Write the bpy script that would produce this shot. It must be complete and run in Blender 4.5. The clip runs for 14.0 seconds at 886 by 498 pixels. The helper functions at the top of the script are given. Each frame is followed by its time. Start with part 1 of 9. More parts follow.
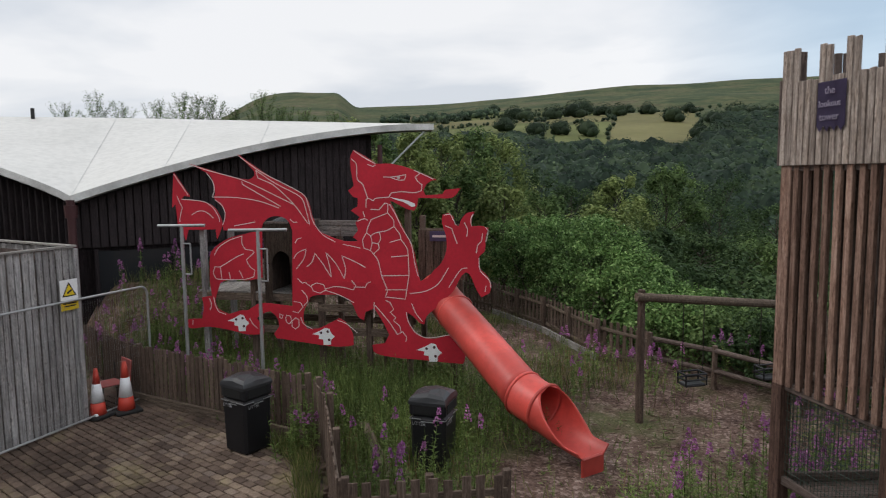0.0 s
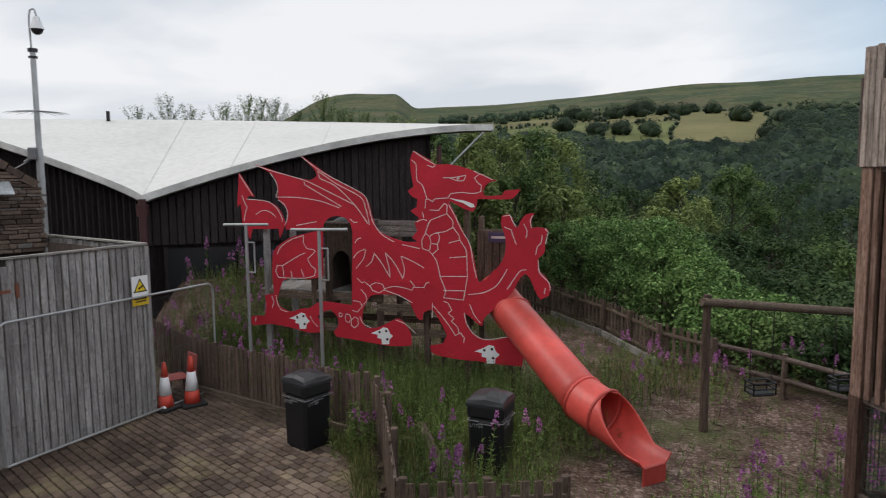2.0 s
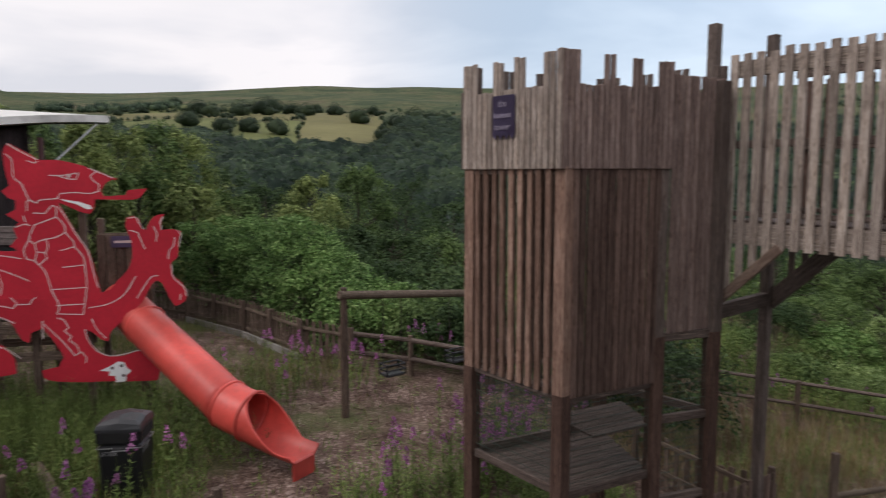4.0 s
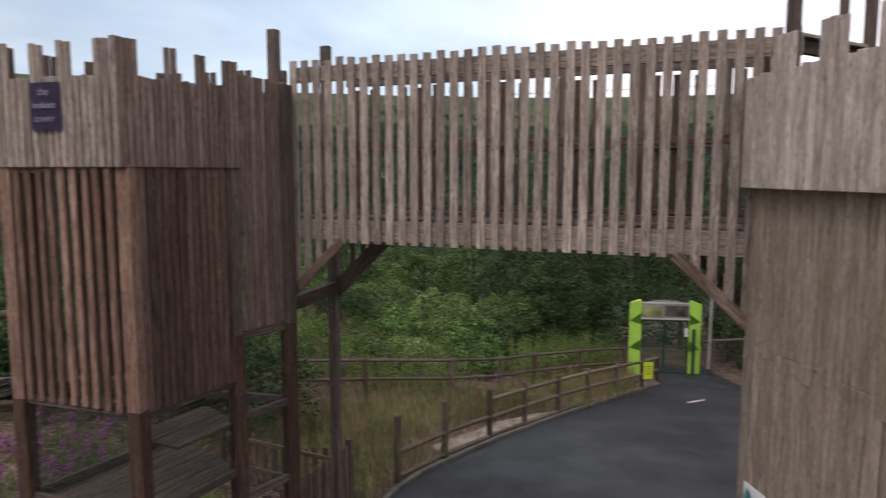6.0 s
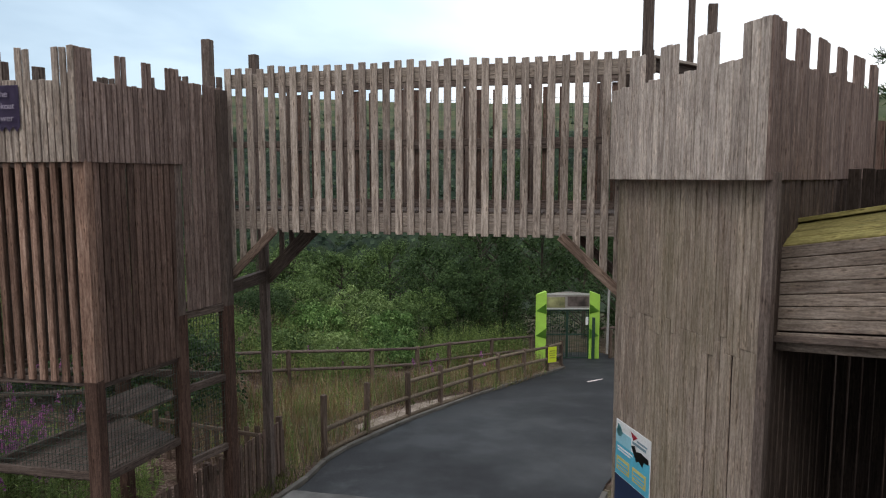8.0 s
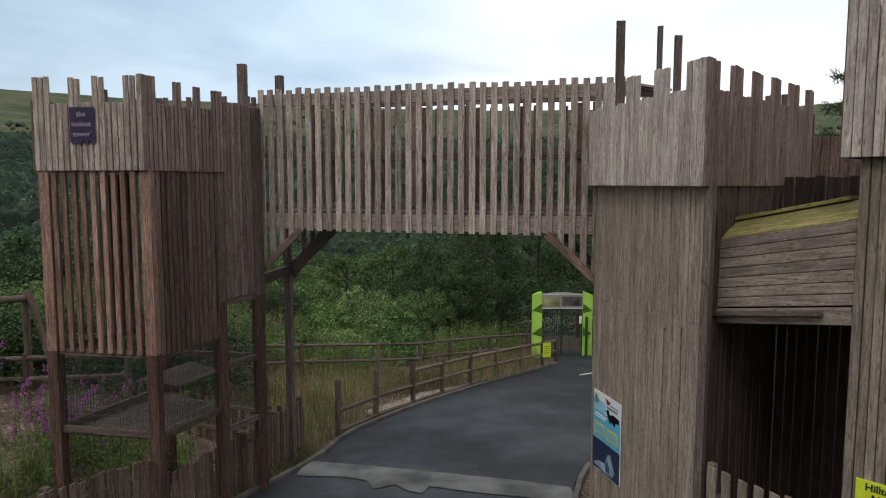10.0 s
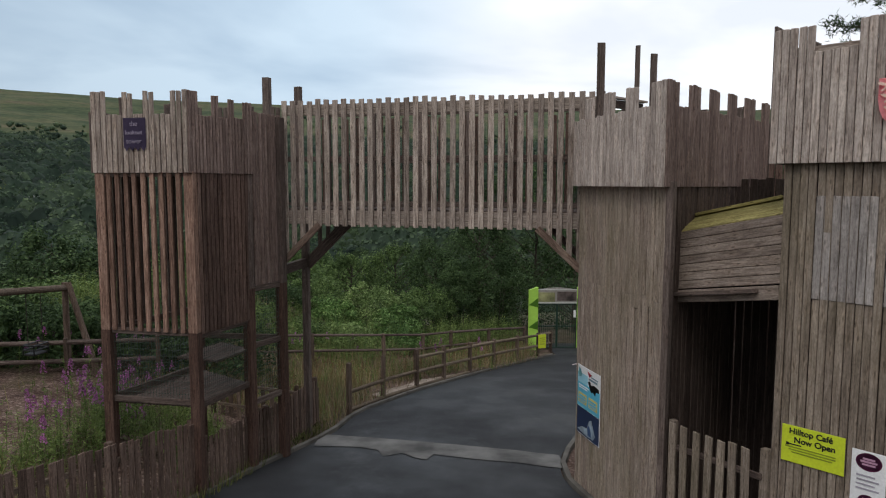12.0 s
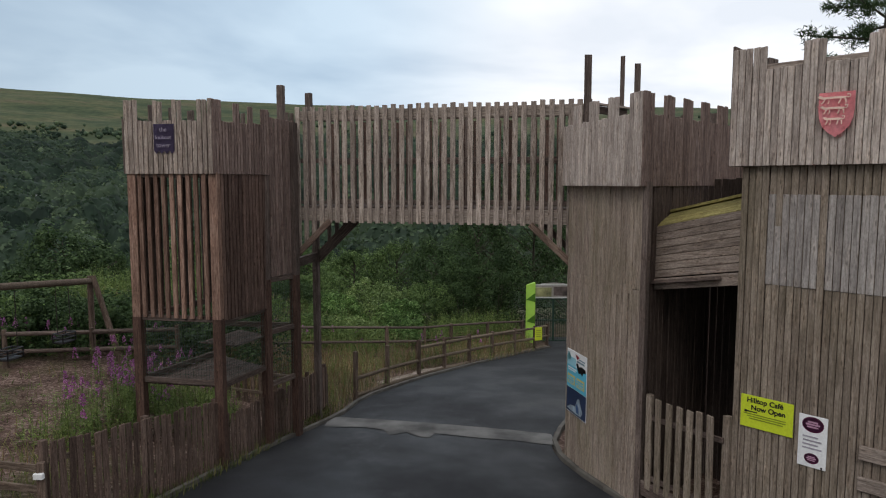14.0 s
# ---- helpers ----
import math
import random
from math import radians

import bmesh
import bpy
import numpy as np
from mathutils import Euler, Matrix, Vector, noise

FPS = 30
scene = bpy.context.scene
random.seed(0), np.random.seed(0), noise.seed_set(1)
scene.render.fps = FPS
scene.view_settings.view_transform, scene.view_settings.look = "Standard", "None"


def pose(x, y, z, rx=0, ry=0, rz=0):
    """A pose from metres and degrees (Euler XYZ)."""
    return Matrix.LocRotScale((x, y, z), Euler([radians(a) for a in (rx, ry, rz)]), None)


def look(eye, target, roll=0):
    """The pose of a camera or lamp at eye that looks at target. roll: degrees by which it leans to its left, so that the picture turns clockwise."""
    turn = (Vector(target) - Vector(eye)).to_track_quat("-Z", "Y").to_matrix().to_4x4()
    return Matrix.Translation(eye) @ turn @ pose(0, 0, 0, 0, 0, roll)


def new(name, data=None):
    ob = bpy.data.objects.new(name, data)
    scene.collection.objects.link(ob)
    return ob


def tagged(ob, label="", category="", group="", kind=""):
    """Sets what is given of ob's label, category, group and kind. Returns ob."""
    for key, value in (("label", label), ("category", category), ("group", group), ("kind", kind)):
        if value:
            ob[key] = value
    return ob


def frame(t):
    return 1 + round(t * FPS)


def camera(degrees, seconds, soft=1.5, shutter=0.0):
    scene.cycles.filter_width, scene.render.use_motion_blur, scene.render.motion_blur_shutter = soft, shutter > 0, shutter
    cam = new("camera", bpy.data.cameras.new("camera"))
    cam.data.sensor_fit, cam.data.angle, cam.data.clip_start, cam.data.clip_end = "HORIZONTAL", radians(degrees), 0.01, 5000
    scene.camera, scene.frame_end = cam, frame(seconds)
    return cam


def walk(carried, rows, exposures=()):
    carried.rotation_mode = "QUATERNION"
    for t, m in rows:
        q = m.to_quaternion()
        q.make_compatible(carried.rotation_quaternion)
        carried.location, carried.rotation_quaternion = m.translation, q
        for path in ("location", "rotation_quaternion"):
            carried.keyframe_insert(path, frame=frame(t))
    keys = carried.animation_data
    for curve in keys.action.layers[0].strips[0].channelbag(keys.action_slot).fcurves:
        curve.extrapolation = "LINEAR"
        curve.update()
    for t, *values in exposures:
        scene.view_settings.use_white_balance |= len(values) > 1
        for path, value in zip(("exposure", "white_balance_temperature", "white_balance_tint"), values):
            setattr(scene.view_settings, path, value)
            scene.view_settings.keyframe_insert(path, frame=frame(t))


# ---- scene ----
# ------------------------------------------------------------ camera
cam = camera(65.7, 14.0, soft=1.1, shutter=0.4)
METRES, EYE, TURN = 5.5, 4.2, 67.1
ROWS = [
    (0.0, 0.0, 0.0, 0.0, -0.07, -6.05, 0.69),
    (0.5, -0.0003, 0.0013, -0.0003, 2.16, -5.99, 0.69),
    (1.0, -0.0015, 0.0035, 0.0002, 4.45, -5.95, 0.65),
    (1.5, -0.004, 0.006, 0.0002, 5.7, -5.92, 0.63),
    (2.0, -0.0065, 0.0078, 0.0012, 4.72, -5.96, 0.58),
    (2.5, -0.0107, 0.0118, 0.0041, -0.84, -6.14, 0.4),
    (5.0, -0.021, 0.0201, 0.0061, -42.82, -6.38, 0.04),
    (5.5, -0.0207, 0.0188, 0.0048, -51.28, -6.37, -0.02),
    (6.0, -0.0193, 0.0176, 0.0039, -59.91, -6.36, -0.06),
    (6.4, -0.0193, 0.0170, 0.0080, -66.45, -6.55, 0.0),
    (6.5, -0.0734, -0.0146, -0.0176, -67.1, -6.21, 0.05),
    (7.0, -0.1178, -0.035, -0.0171, -67.1, -6.14, 0.04),
    (7.5, -0.1704, -0.0563, -0.0165, -67.09, -6.07, 0.01),
    (8.0, -0.229, -0.0783, -0.0166, -67.08, -5.99, 0.01),
    (10.5, -0.5498, -0.1986, -0.0174, -67.1, -5.37, -0.09),
    (11.0, -0.6117, -0.2218, -0.0169, -67.1, -5.36, -0.11),
    (11.5, -0.6699, -0.2438, -0.0166, -67.11, -5.37, -0.12),
    (12.0, -0.7251, -0.2647, -0.0165, -67.12, -5.4, -0.13),
    (12.5, -0.7763, -0.2849, -0.0163, -67.12, -5.41, -0.12),
    (13.0, -0.8225, -0.3031, -0.015, -67.13, -5.44, -0.12),
    (13.5, -0.865, -0.3204, -0.0139, -67.13, -5.48, -0.09),
    (14.0, -0.9042, -0.3372, -0.0128, -67.12, -5.52, -0.07),
]
walk(cam, [(t, pose(0, 0, EYE, 0, 0, TURN) @ pose(METRES * x, METRES * y, METRES * z, 90 + pitch, roll, yaw)) for t, x, y, z, yaw, pitch, roll in ROWS],
     exposures=((0.0, 0.30, 6450, 11), (2.5, 0.28, 6450, 11), (5.0, 0.40, 6720, 19), (5.9, 0.40, 6650, 18), (6.4, 0.42, 6500, 12), (8.0, 0.43, 6430, 10), (10.5, 0.21, 6450, 11), (12.0, 0.13, 6450, 11), (14.0, 0.08, 6450, 11)))

# ------------------------------------------------------------ overcast sky and a soft sun
SUN_EL, SUN_AZ = 48.0, 205.0      # the sun behind cloud, behind the camera
world = bpy.data.worlds.new("overcast_sky")
scene.world = world
world.use_nodes = True
wt = world.node_tree
wt.nodes.clear()


def wnode(kind, **inputs):
    n = wt.nodes.new(kind)
    for k, v in inputs.items():
        n.inputs[k.replace("_", " ")].default_value = v
    return n


w_sky = wt.nodes.new("ShaderNodeTexSky")
w_sky.sky_type = "NISHITA"
w_sky.sun_disc = False
w_sky.sun_elevation, w_sky.sun_rotation = radians(SUN_EL), radians(SUN_AZ)
w_sky.air_density, w_sky.dust_density = 1.0, 2.0
w_co = wt.nodes.new("ShaderNodeTexCoord")
w_sep = wt.nodes.new("ShaderNodeSeparateXYZ")
wt.links.new(w_co.outputs["Generated"], w_sep.inputs[0])
# flatten the dome so that cloud layers stretch towards the horizon
w_add = wnode("ShaderNodeMath"); w_add.operation = "ADD"; w_add.inputs[1].default_value = 0.16
wt.links.new(w_sep.outputs[2], w_add.inputs[0])
w_div = []
for i in (0, 1):
    d = wt.nodes.new("ShaderNodeMath"); d.operation = "DIVIDE"
    wt.links.new(w_sep.outputs[i], d.inputs[0]); wt.links.new(w_add.outputs[0], d.inputs[1])
    w_div.append(d)
w_com = wt.nodes.new("ShaderNodeCombineXYZ")
for i in (0, 1):
    wt.links.new(w_div[i].outputs[0], w_com.inputs[i])
w_noise = wt.nodes.new("ShaderNodeTexNoise")
w_noise.inputs["Scale"].default_value = 0.75
w_noise.inputs["Detail"].default_value = 5.0
w_noise.inputs["Roughness"].default_value = 0.5
w_noise.inputs["Distortion"].default_value = 0.3
wt.links.new(w_com.outputs[0], w_noise.inputs["Vector"])
w_ramp = wt.nodes.new("ShaderNodeValToRGB")
w_ramp.color_ramp.elements[0].position, w_ramp.color_ramp.elements[0].color = 0.40, (0.74, 0.785, 0.84, 1)
w_ramp.color_ramp.elements[1].position, w_ramp.color_ramp.elements[1].color = 0.57, (0.98, 0.99, 1.0, 1)
wt.links.new(w_noise.outputs["Fac"], w_ramp.inputs["Fac"])
# a thinner, bluer stretch of cloud low over the far end of the valley
w_dot = wt.nodes.new("ShaderNodeVectorMath"); w_dot.operation = "DOT_PRODUCT"
w_dot.inputs[1].default_value = (-0.36, 0.90, 0.24)
w_nrm = wt.nodes.new("ShaderNodeVectorMath"); w_nrm.operation = "NORMALIZE"
wt.links.new(w_co.outputs["Generated"], w_nrm.inputs[0]); wt.links.new(w_nrm.outputs[0], w_dot.inputs[0])
w_gap = wnode("ShaderNodeMapRange"); w_gap.interpolation_type = "SMOOTHSTEP"
w_gap.inputs["From Min"].default_value, w_gap.inputs["From Max"].default_value, w_gap.inputs["To Max"].default_value = 0.86, 0.985, 0.85
wt.links.new(w_dot.outputs["Value"], w_gap.inputs["Value"])
w_blue = wt.nodes.new("ShaderNodeMix"); w_blue.data_type = "RGBA"
wt.links.new(w_gap.outputs[0], w_blue.inputs[0]); wt.links.new(w_ramp.outputs[0], w_blue.inputs[6])
w_thin = wt.nodes.new("ShaderNodeMix"); w_thin.data_type, w_thin.blend_type = "RGBA", "MULTIPLY"
w_thin.inputs[0].default_value = 1.0
w_thin.inputs[7].default_value = (0.53, 0.69, 0.82, 1)
wt.links.new(w_ramp.outputs[0], w_thin.inputs[6]); wt.links.new(w_thin.outputs[2], w_blue.inputs[7])
# the cloud is thinnest and brightest towards the right of the valley, thicker over the hall
w_side = wt.nodes.new("ShaderNodeVectorMath"); w_side.operation = "DOT_PRODUCT"
w_side.inputs[1].default_value = (0.62, 0.70, 0.35)
wt.links.new(w_nrm.outputs[0], w_side.inputs[0])
w_amt = wnode("ShaderNodeMapRange"); w_amt.interpolation_type = "SMOOTHSTEP"
w_amt.inputs["From Min"].default_value, w_amt.inputs["From Max"].default_value = -0.2, 1.0
w_amt.inputs["To Min"].default_value, w_amt.inputs["To Max"].default_value = 0.84, 1.24
wt.links.new(w_side.outputs["Value"], w_amt.inputs["Value"])
w_lit = wt.nodes.new("ShaderNodeVectorMath"); w_lit.operation = "SCALE"
wt.links.new(w_blue.outputs[2], w_lit.inputs[0]); wt.links.new(w_amt.outputs[0], w_lit.inputs["Scale"])
w_bg_sky = wnode("ShaderNodeBackground", Strength=0.05)
w_bg_cloud = wnode("ShaderNodeBackground", Strength=0.95)
wt.links.new(w_sky.outputs[0], w_bg_sky.inputs["Color"])
wt.links.new(w_lit.outputs[0], w_bg_cloud.inputs["Color"])
w_mix = wt.nodes.new("ShaderNodeMixShader")
w_mix.inputs[0].default_value = 0.9
wt.links.new(w_bg_sky.outputs[0], w_mix.inputs[1]); wt.links.new(w_bg_cloud.outputs[0], w_mix.inputs[2])
w_out = wt.nodes.new("ShaderNodeOutputWorld")
wt.links.new(w_mix.outputs[0], w_out.inputs[0])

sun = new("sun", bpy.data.lights.new("sun", "SUN"))
sun.data.energy, sun.data.angle, sun.data.color = 0.9, radians(25), (1.0, 0.96, 0.9)
_se, _sa = radians(SUN_EL), radians(SUN_AZ)
sun.matrix_world = look((0, 0, 30), (-math.sin(_sa) * math.cos(_se), -math.cos(_sa) * math.cos(_se), 30 - math.sin(_se)))

# ------------------------------------------------------------ materials
def mat_base(name, rough=0.8, metal=0.0, spec=0.3):
    m = bpy.data.materials.new(name)
    m.use_nodes = True
    b = m.node_tree.nodes["Principled BSDF"]
    b.inputs["Roughness"].default_value, b.inputs["Metallic"].default_value = rough, metal
    b.inputs["Specular IOR Level"].default_value = spec
    return m, m.node_tree, b


def nd(nt, kind, **sets):
    n = nt.nodes.new(kind)
    for k, v in sets.items():
        n.inputs[k.replace("_", " ")].default_value = v
    return n


def ramp(nt, fac, stops):
    r = nt.nodes.new("ShaderNodeValToRGB")
    els = r.color_ramp.elements
    while len(els) < len(stops):
        els.new(0.5)
    for e, (p, c) in zip(els, stops):
        e.position, e.color = p, (*c, 1)
    nt.links.new(fac, r.inputs["Fac"])
    return r.outputs["Color"]


def coords(nt, scale=(1, 1, 1), jitter=True):
    """World place, shifted for each object by its random number, so that pieces differ."""
    geo = nt.nodes.new("ShaderNodeNewGeometry")
    out = geo.outputs["Position"]
    if jitter:
        info = nt.nodes.new("ShaderNodeObjectInfo")
        mul = nt.nodes.new("ShaderNodeMath"); mul.operation = "MULTIPLY"; mul.inputs[1].default_value = 37.0
        nt.links.new(info.outputs["Random"], mul.inputs[0])
        add = nt.nodes.new("ShaderNodeVectorMath"); add.operation = "ADD"
        nt.links.new(out, add.inputs[0]); nt.links.new(mul.outputs[0], add.inputs[1])
        out = add.outputs[0]
    mp = nt.nodes.new("ShaderNodeMapping")
    mp.inputs["Scale"].default_value = scale
    nt.links.new(out, mp.inputs["Vector"])
    return mp.outputs[0]


def noise_tex(nt, vec, scale, detail=4.0, rough=0.55, distort=0.0):
    n = nd(nt, "ShaderNodeTexNoise", Scale=scale, Detail=detail, Roughness=rough, Distortion=distort)
    nt.links.new(vec, n.inputs["Vector"])
    return n.outputs["Fac"]


def mix(nt, fac, a, b, mode="MIX"):
    m = nt.nodes.new("ShaderNodeMix")
    m.data_type, m.blend_type = "RGBA", mode
    for sock, v in ((m.inputs[0], fac), (m.inputs[6], a), (m.inputs[7], b)):
        if isinstance(v, (int, float)):
            sock.default_value = v
        elif isinstance(v, tuple):
            sock.default_value = (*v, 1)
        else:
            nt.links.new(v, sock)
    return m.outputs[2]


def bump(nt, b, height, strength=0.3, dist=0.01):
    n = nd(nt, "ShaderNodeBump", Strength=strength, Distance=dist)
    nt.links.new(height, n.inputs["Height"])
    nt.links.new(n.outputs[0], b.inputs["Normal"])


def random_value(nt):
    return nt.nodes.new("ShaderNodeObjectInfo").outputs["Random"]


def island_value(nt):
    return nt.nodes.new("ShaderNodeNewGeometry").outputs["Random Per Island"]


def grain_coords(nt, scale):
    """Place along the timber itself, shifted for each piece, so that the grain follows its length."""
    tc = nt.nodes.new("ShaderNodeTexCoord")
    info = nt.nodes.new("ShaderNodeObjectInfo")
    mul = nt.nodes.new("ShaderNodeMath"); mul.operation = "MULTIPLY"; mul.inputs[1].default_value = 53.0
    nt.links.new(info.outputs["Random"], mul.inputs[0])
    add = nt.nodes.new("ShaderNodeVectorMath"); add.operation = "ADD"
    nt.links.new(tc.outputs["Object"], add.inputs[0]); nt.links.new(mul.outputs[0], add.inputs[1])
    mp = nt.nodes.new("ShaderNodeMapping")
    mp.inputs["Scale"].default_value = scale
    nt.links.new(add.outputs[0], mp.inputs["Vector"])
    return mp.outputs[0]


def wood(name, dark, mid, light, grain="z", stain=0.5, green=0.0, islands=False, knots=True, spread=0.16):
    """Weathered sawn timber; grain runs along the piece's named axis."""
    m, nt, b = mat_base(name, 0.88, 0.0, 0.15)

    def along(across, length):
        return {"z": (across, across, length), "x": (length, across, across), "y": (across, length, across)}[grain]
    fine = noise_tex(nt, grain_coords(nt, along(34, 2.6)), 1.0, 6, 0.65, 0.9)
    col = ramp(nt, fine, [(0.30, dark), (0.5, mid), (0.72, light)])
    speck = noise_tex(nt, grain_coords(nt, along(60, 22)), 1.0, 4, 0.7)
    col = mix(nt, 0.75, col, mix(nt, 1.0, col, ramp(nt, speck, [(0.32, (0.62, 0.60, 0.59)), (0.5, (1, 1, 1)), (0.70, (1.30, 1.28, 1.26))]), "MULTIPLY"))
    big = noise_tex(nt, coords(nt, (1, 1, 0.5)), 1.5, 4, 0.6)
    col = mix(nt, stain, col, mix(nt, 1.0, col, ramp(nt, big, [(0.32, (0.60, 0.57, 0.55)), (0.62, (1.08, 1.06, 1.04))]), "MULTIPLY"))
    rv = island_value(nt) if islands else random_value(nt)
    lo, hi = 1 - spread * 1.5, 1 + spread
    tone = ramp(nt, rv, [(0.0, (lo, lo * 0.97, lo * 0.95)), (0.5, (0.97, 0.96, 0.95)), (1.0, (hi, hi * 0.99, hi * 0.97))])
    col = mix(nt, 0.9, col, tone, "MULTIPLY")
    if knots:
        vor = nd(nt, "ShaderNodeTexVoronoi", Scale=1.0, Randomness=1.0)
        vor.voronoi_dimensions = "2D"
        sep, com = nt.nodes.new("ShaderNodeSeparateXYZ"), nt.nodes.new("ShaderNodeCombineXYZ")
        nt.links.new(grain_coords(nt, along(8.5, 2.3)), sep.inputs[0])
        across = nt.nodes.new("ShaderNodeMath")
        ends = {"z": (0, 1, 2), "x": (1, 2, 0), "y": (0, 2, 1)}[grain]
        nt.links.new(sep.outputs[ends[0]], across.inputs[0]); nt.links.new(sep.outputs[ends[1]], across.inputs[1])
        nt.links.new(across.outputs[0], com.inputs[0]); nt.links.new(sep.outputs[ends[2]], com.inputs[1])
        nt.links.new(com.outputs[0], vor.inputs["Vector"])
        halo = ramp(nt, vor.outputs["Distance"], [(0.10, (1.16, 1.13, 1.10)), (0.30, (1, 1, 1))])
        col = mix(nt, 1.0, col, halo, "MULTIPLY")
        k = ramp(nt, vor.outputs["Distance"], [(0.035, (0.65, 0.65, 0.65)), (0.10, (0, 0, 0))])
        col = mix(nt, k, col, tuple(0.45 * c for c in dark))
    if green:
        gn = ramp(nt, noise_tex(nt, coords(nt, (0.9, 0.9, 0.35), False), 1.3, 4, 0.6), [(0.42, (0, 0, 0)), (0.7, (green, green, green))])
        col = mix(nt, gn, col, (0.13, 0.125, 0.045))
    nt.links.new(col, b.inputs["Base Color"])
    bump(nt, b, fine, 0.45, 0.005)
    return m


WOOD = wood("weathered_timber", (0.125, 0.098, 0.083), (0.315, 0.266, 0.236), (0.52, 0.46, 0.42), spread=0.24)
WOOD_SILVER = wood("bleached_grey_timber", (0.190, 0.158, 0.140), (0.430, 0.378, 0.347), (0.63, 0.575, 0.535))
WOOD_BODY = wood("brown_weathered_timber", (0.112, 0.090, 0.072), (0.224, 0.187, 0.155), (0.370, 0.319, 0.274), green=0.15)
# darker, cooler parapet timber: the shade of the side faces is in the colour
WOOD_SIDE = wood("shaded_side_timber", (0.091, 0.064, 0.057), (0.192, 0.141, 0.127), (0.325, 0.257, 0.235))
WOOD_H = wood("weathered_timber_horizontal", (0.13, 0.103, 0.088), (0.27, 0.229, 0.202), (0.43, 0.38, 0.34), grain="x")
WOOD_DARK = wood("dark_grey_brown_timber", (0.055, 0.042, 0.038), (0.120, 0.095, 0.086), (0.21, 0.175, 0.158))
WOOD_DARK_H = wood("dark_grey_brown_timber_horizontal", (0.050, 0.038, 0.034), (0.108, 0.084, 0.075), (0.19, 0.155, 0.139), grain="x")
WOOD_MOSS = wood("mossy_timber", (0.162, 0.127, 0.105), (0.313, 0.259, 0.220), (0.475, 0.410, 0.362), green=0.4, spread=0.10)
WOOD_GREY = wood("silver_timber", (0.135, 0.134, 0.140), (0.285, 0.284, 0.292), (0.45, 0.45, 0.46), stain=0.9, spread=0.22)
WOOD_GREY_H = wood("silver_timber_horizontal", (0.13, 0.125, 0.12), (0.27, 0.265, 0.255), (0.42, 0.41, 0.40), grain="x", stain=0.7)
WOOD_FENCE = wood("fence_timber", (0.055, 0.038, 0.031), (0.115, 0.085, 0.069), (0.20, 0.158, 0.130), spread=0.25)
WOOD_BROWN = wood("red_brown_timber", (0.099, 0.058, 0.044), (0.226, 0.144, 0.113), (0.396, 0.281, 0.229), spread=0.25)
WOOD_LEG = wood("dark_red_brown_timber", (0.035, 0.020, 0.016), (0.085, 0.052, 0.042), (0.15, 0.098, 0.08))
WOOD_FENCE_RED = wood("red_stained_fence_timber", (0.062, 0.041, 0.034), (0.130, 0.092, 0.077), (0.225, 0.168, 0.142), spread=0.3)
WOOD_RAIL = wood("rail_timber", (0.075, 0.058, 0.042), (0.150, 0.120, 0.090), (0.245, 0.205, 0.160), grain="x")
# dark brown timber, also standing in for shade on the lookout's side
WOOD_SHADE = wood("dark_brown_shade_timber", (0.051, 0.032, 0.026), (0.117, 0.077, 0.065), (0.209, 0.150, 0.128), spread=0.25)
# shade under the covered ramp is put into these two dark timbers
WOOD_GLOOM = wood("ramp_shade_timber", (0.035, 0.025, 0.021), (0.078, 0.058, 0.050), (0.135, 0.105, 0.092))
WOOD_UNDER = wood("deep_shade_timber", (0.020, 0.015, 0.013), (0.042, 0.032, 0.028), (0.075, 0.060, 0.052))
WOOD_FENCE_H = wood("fence_timber_horizontal", (0.055, 0.040, 0.032), (0.125, 0.098, 0.078), (0.22, 0.18, 0.145), grain="x")


def plain(name, colour, rough=0.6, metal=0.0, spec=0.4, var=0.12, scale=6.0, bumps=0.1, fleck=None):
    """A painted or moulded surface with blotches, fine grime and a little relief."""
    m, nt, b = mat_base(name, rough, metal, spec)
    v = coords(nt, (1, 1, 1))
    big = noise_tex(nt, v, scale * 0.3, 3, 0.6)
    fine = noise_tex(nt, v, scale * 6, 5, 0.6)
    lo, hi = tuple(c * (1 - 1.6 * var) for c in colour), tuple(min(1, c * (1 + var)) for c in colour)
    col = ramp(nt, big, [(0.3, lo), (0.7, hi)])
    col = mix(nt, 0.5, col, mix(nt, 1.0, col, ramp(nt, fine, [(0.3, (0.75, 0.75, 0.75)), (0.6, (1.05, 1.05, 1.05))]), "MULTIPLY"))
    if fleck:
        f = ramp(nt, noise_tex(nt, v, scale * 2.2, 6, 0.7), [(0.62, (0, 0, 0)), (0.72, (0.6, 0.6, 0.6))])
        col = mix(nt, f, col, fleck)
    nt.links.new(col, b.inputs["Base Color"])
    rr = nd(nt, "ShaderNodeMapRange")
    rr.inputs["To Min"].default_value, rr.inputs["To Max"].default_value = max(0.05, rough - 0.12), min(1, rough + 0.15)
    nt.links.new(fine, rr.inputs["Value"]); nt.links.new(rr.outputs[0], b.inputs["Roughness"])
    if bumps:
        bump(nt, b, fine, bumps, 0.003)
    return m


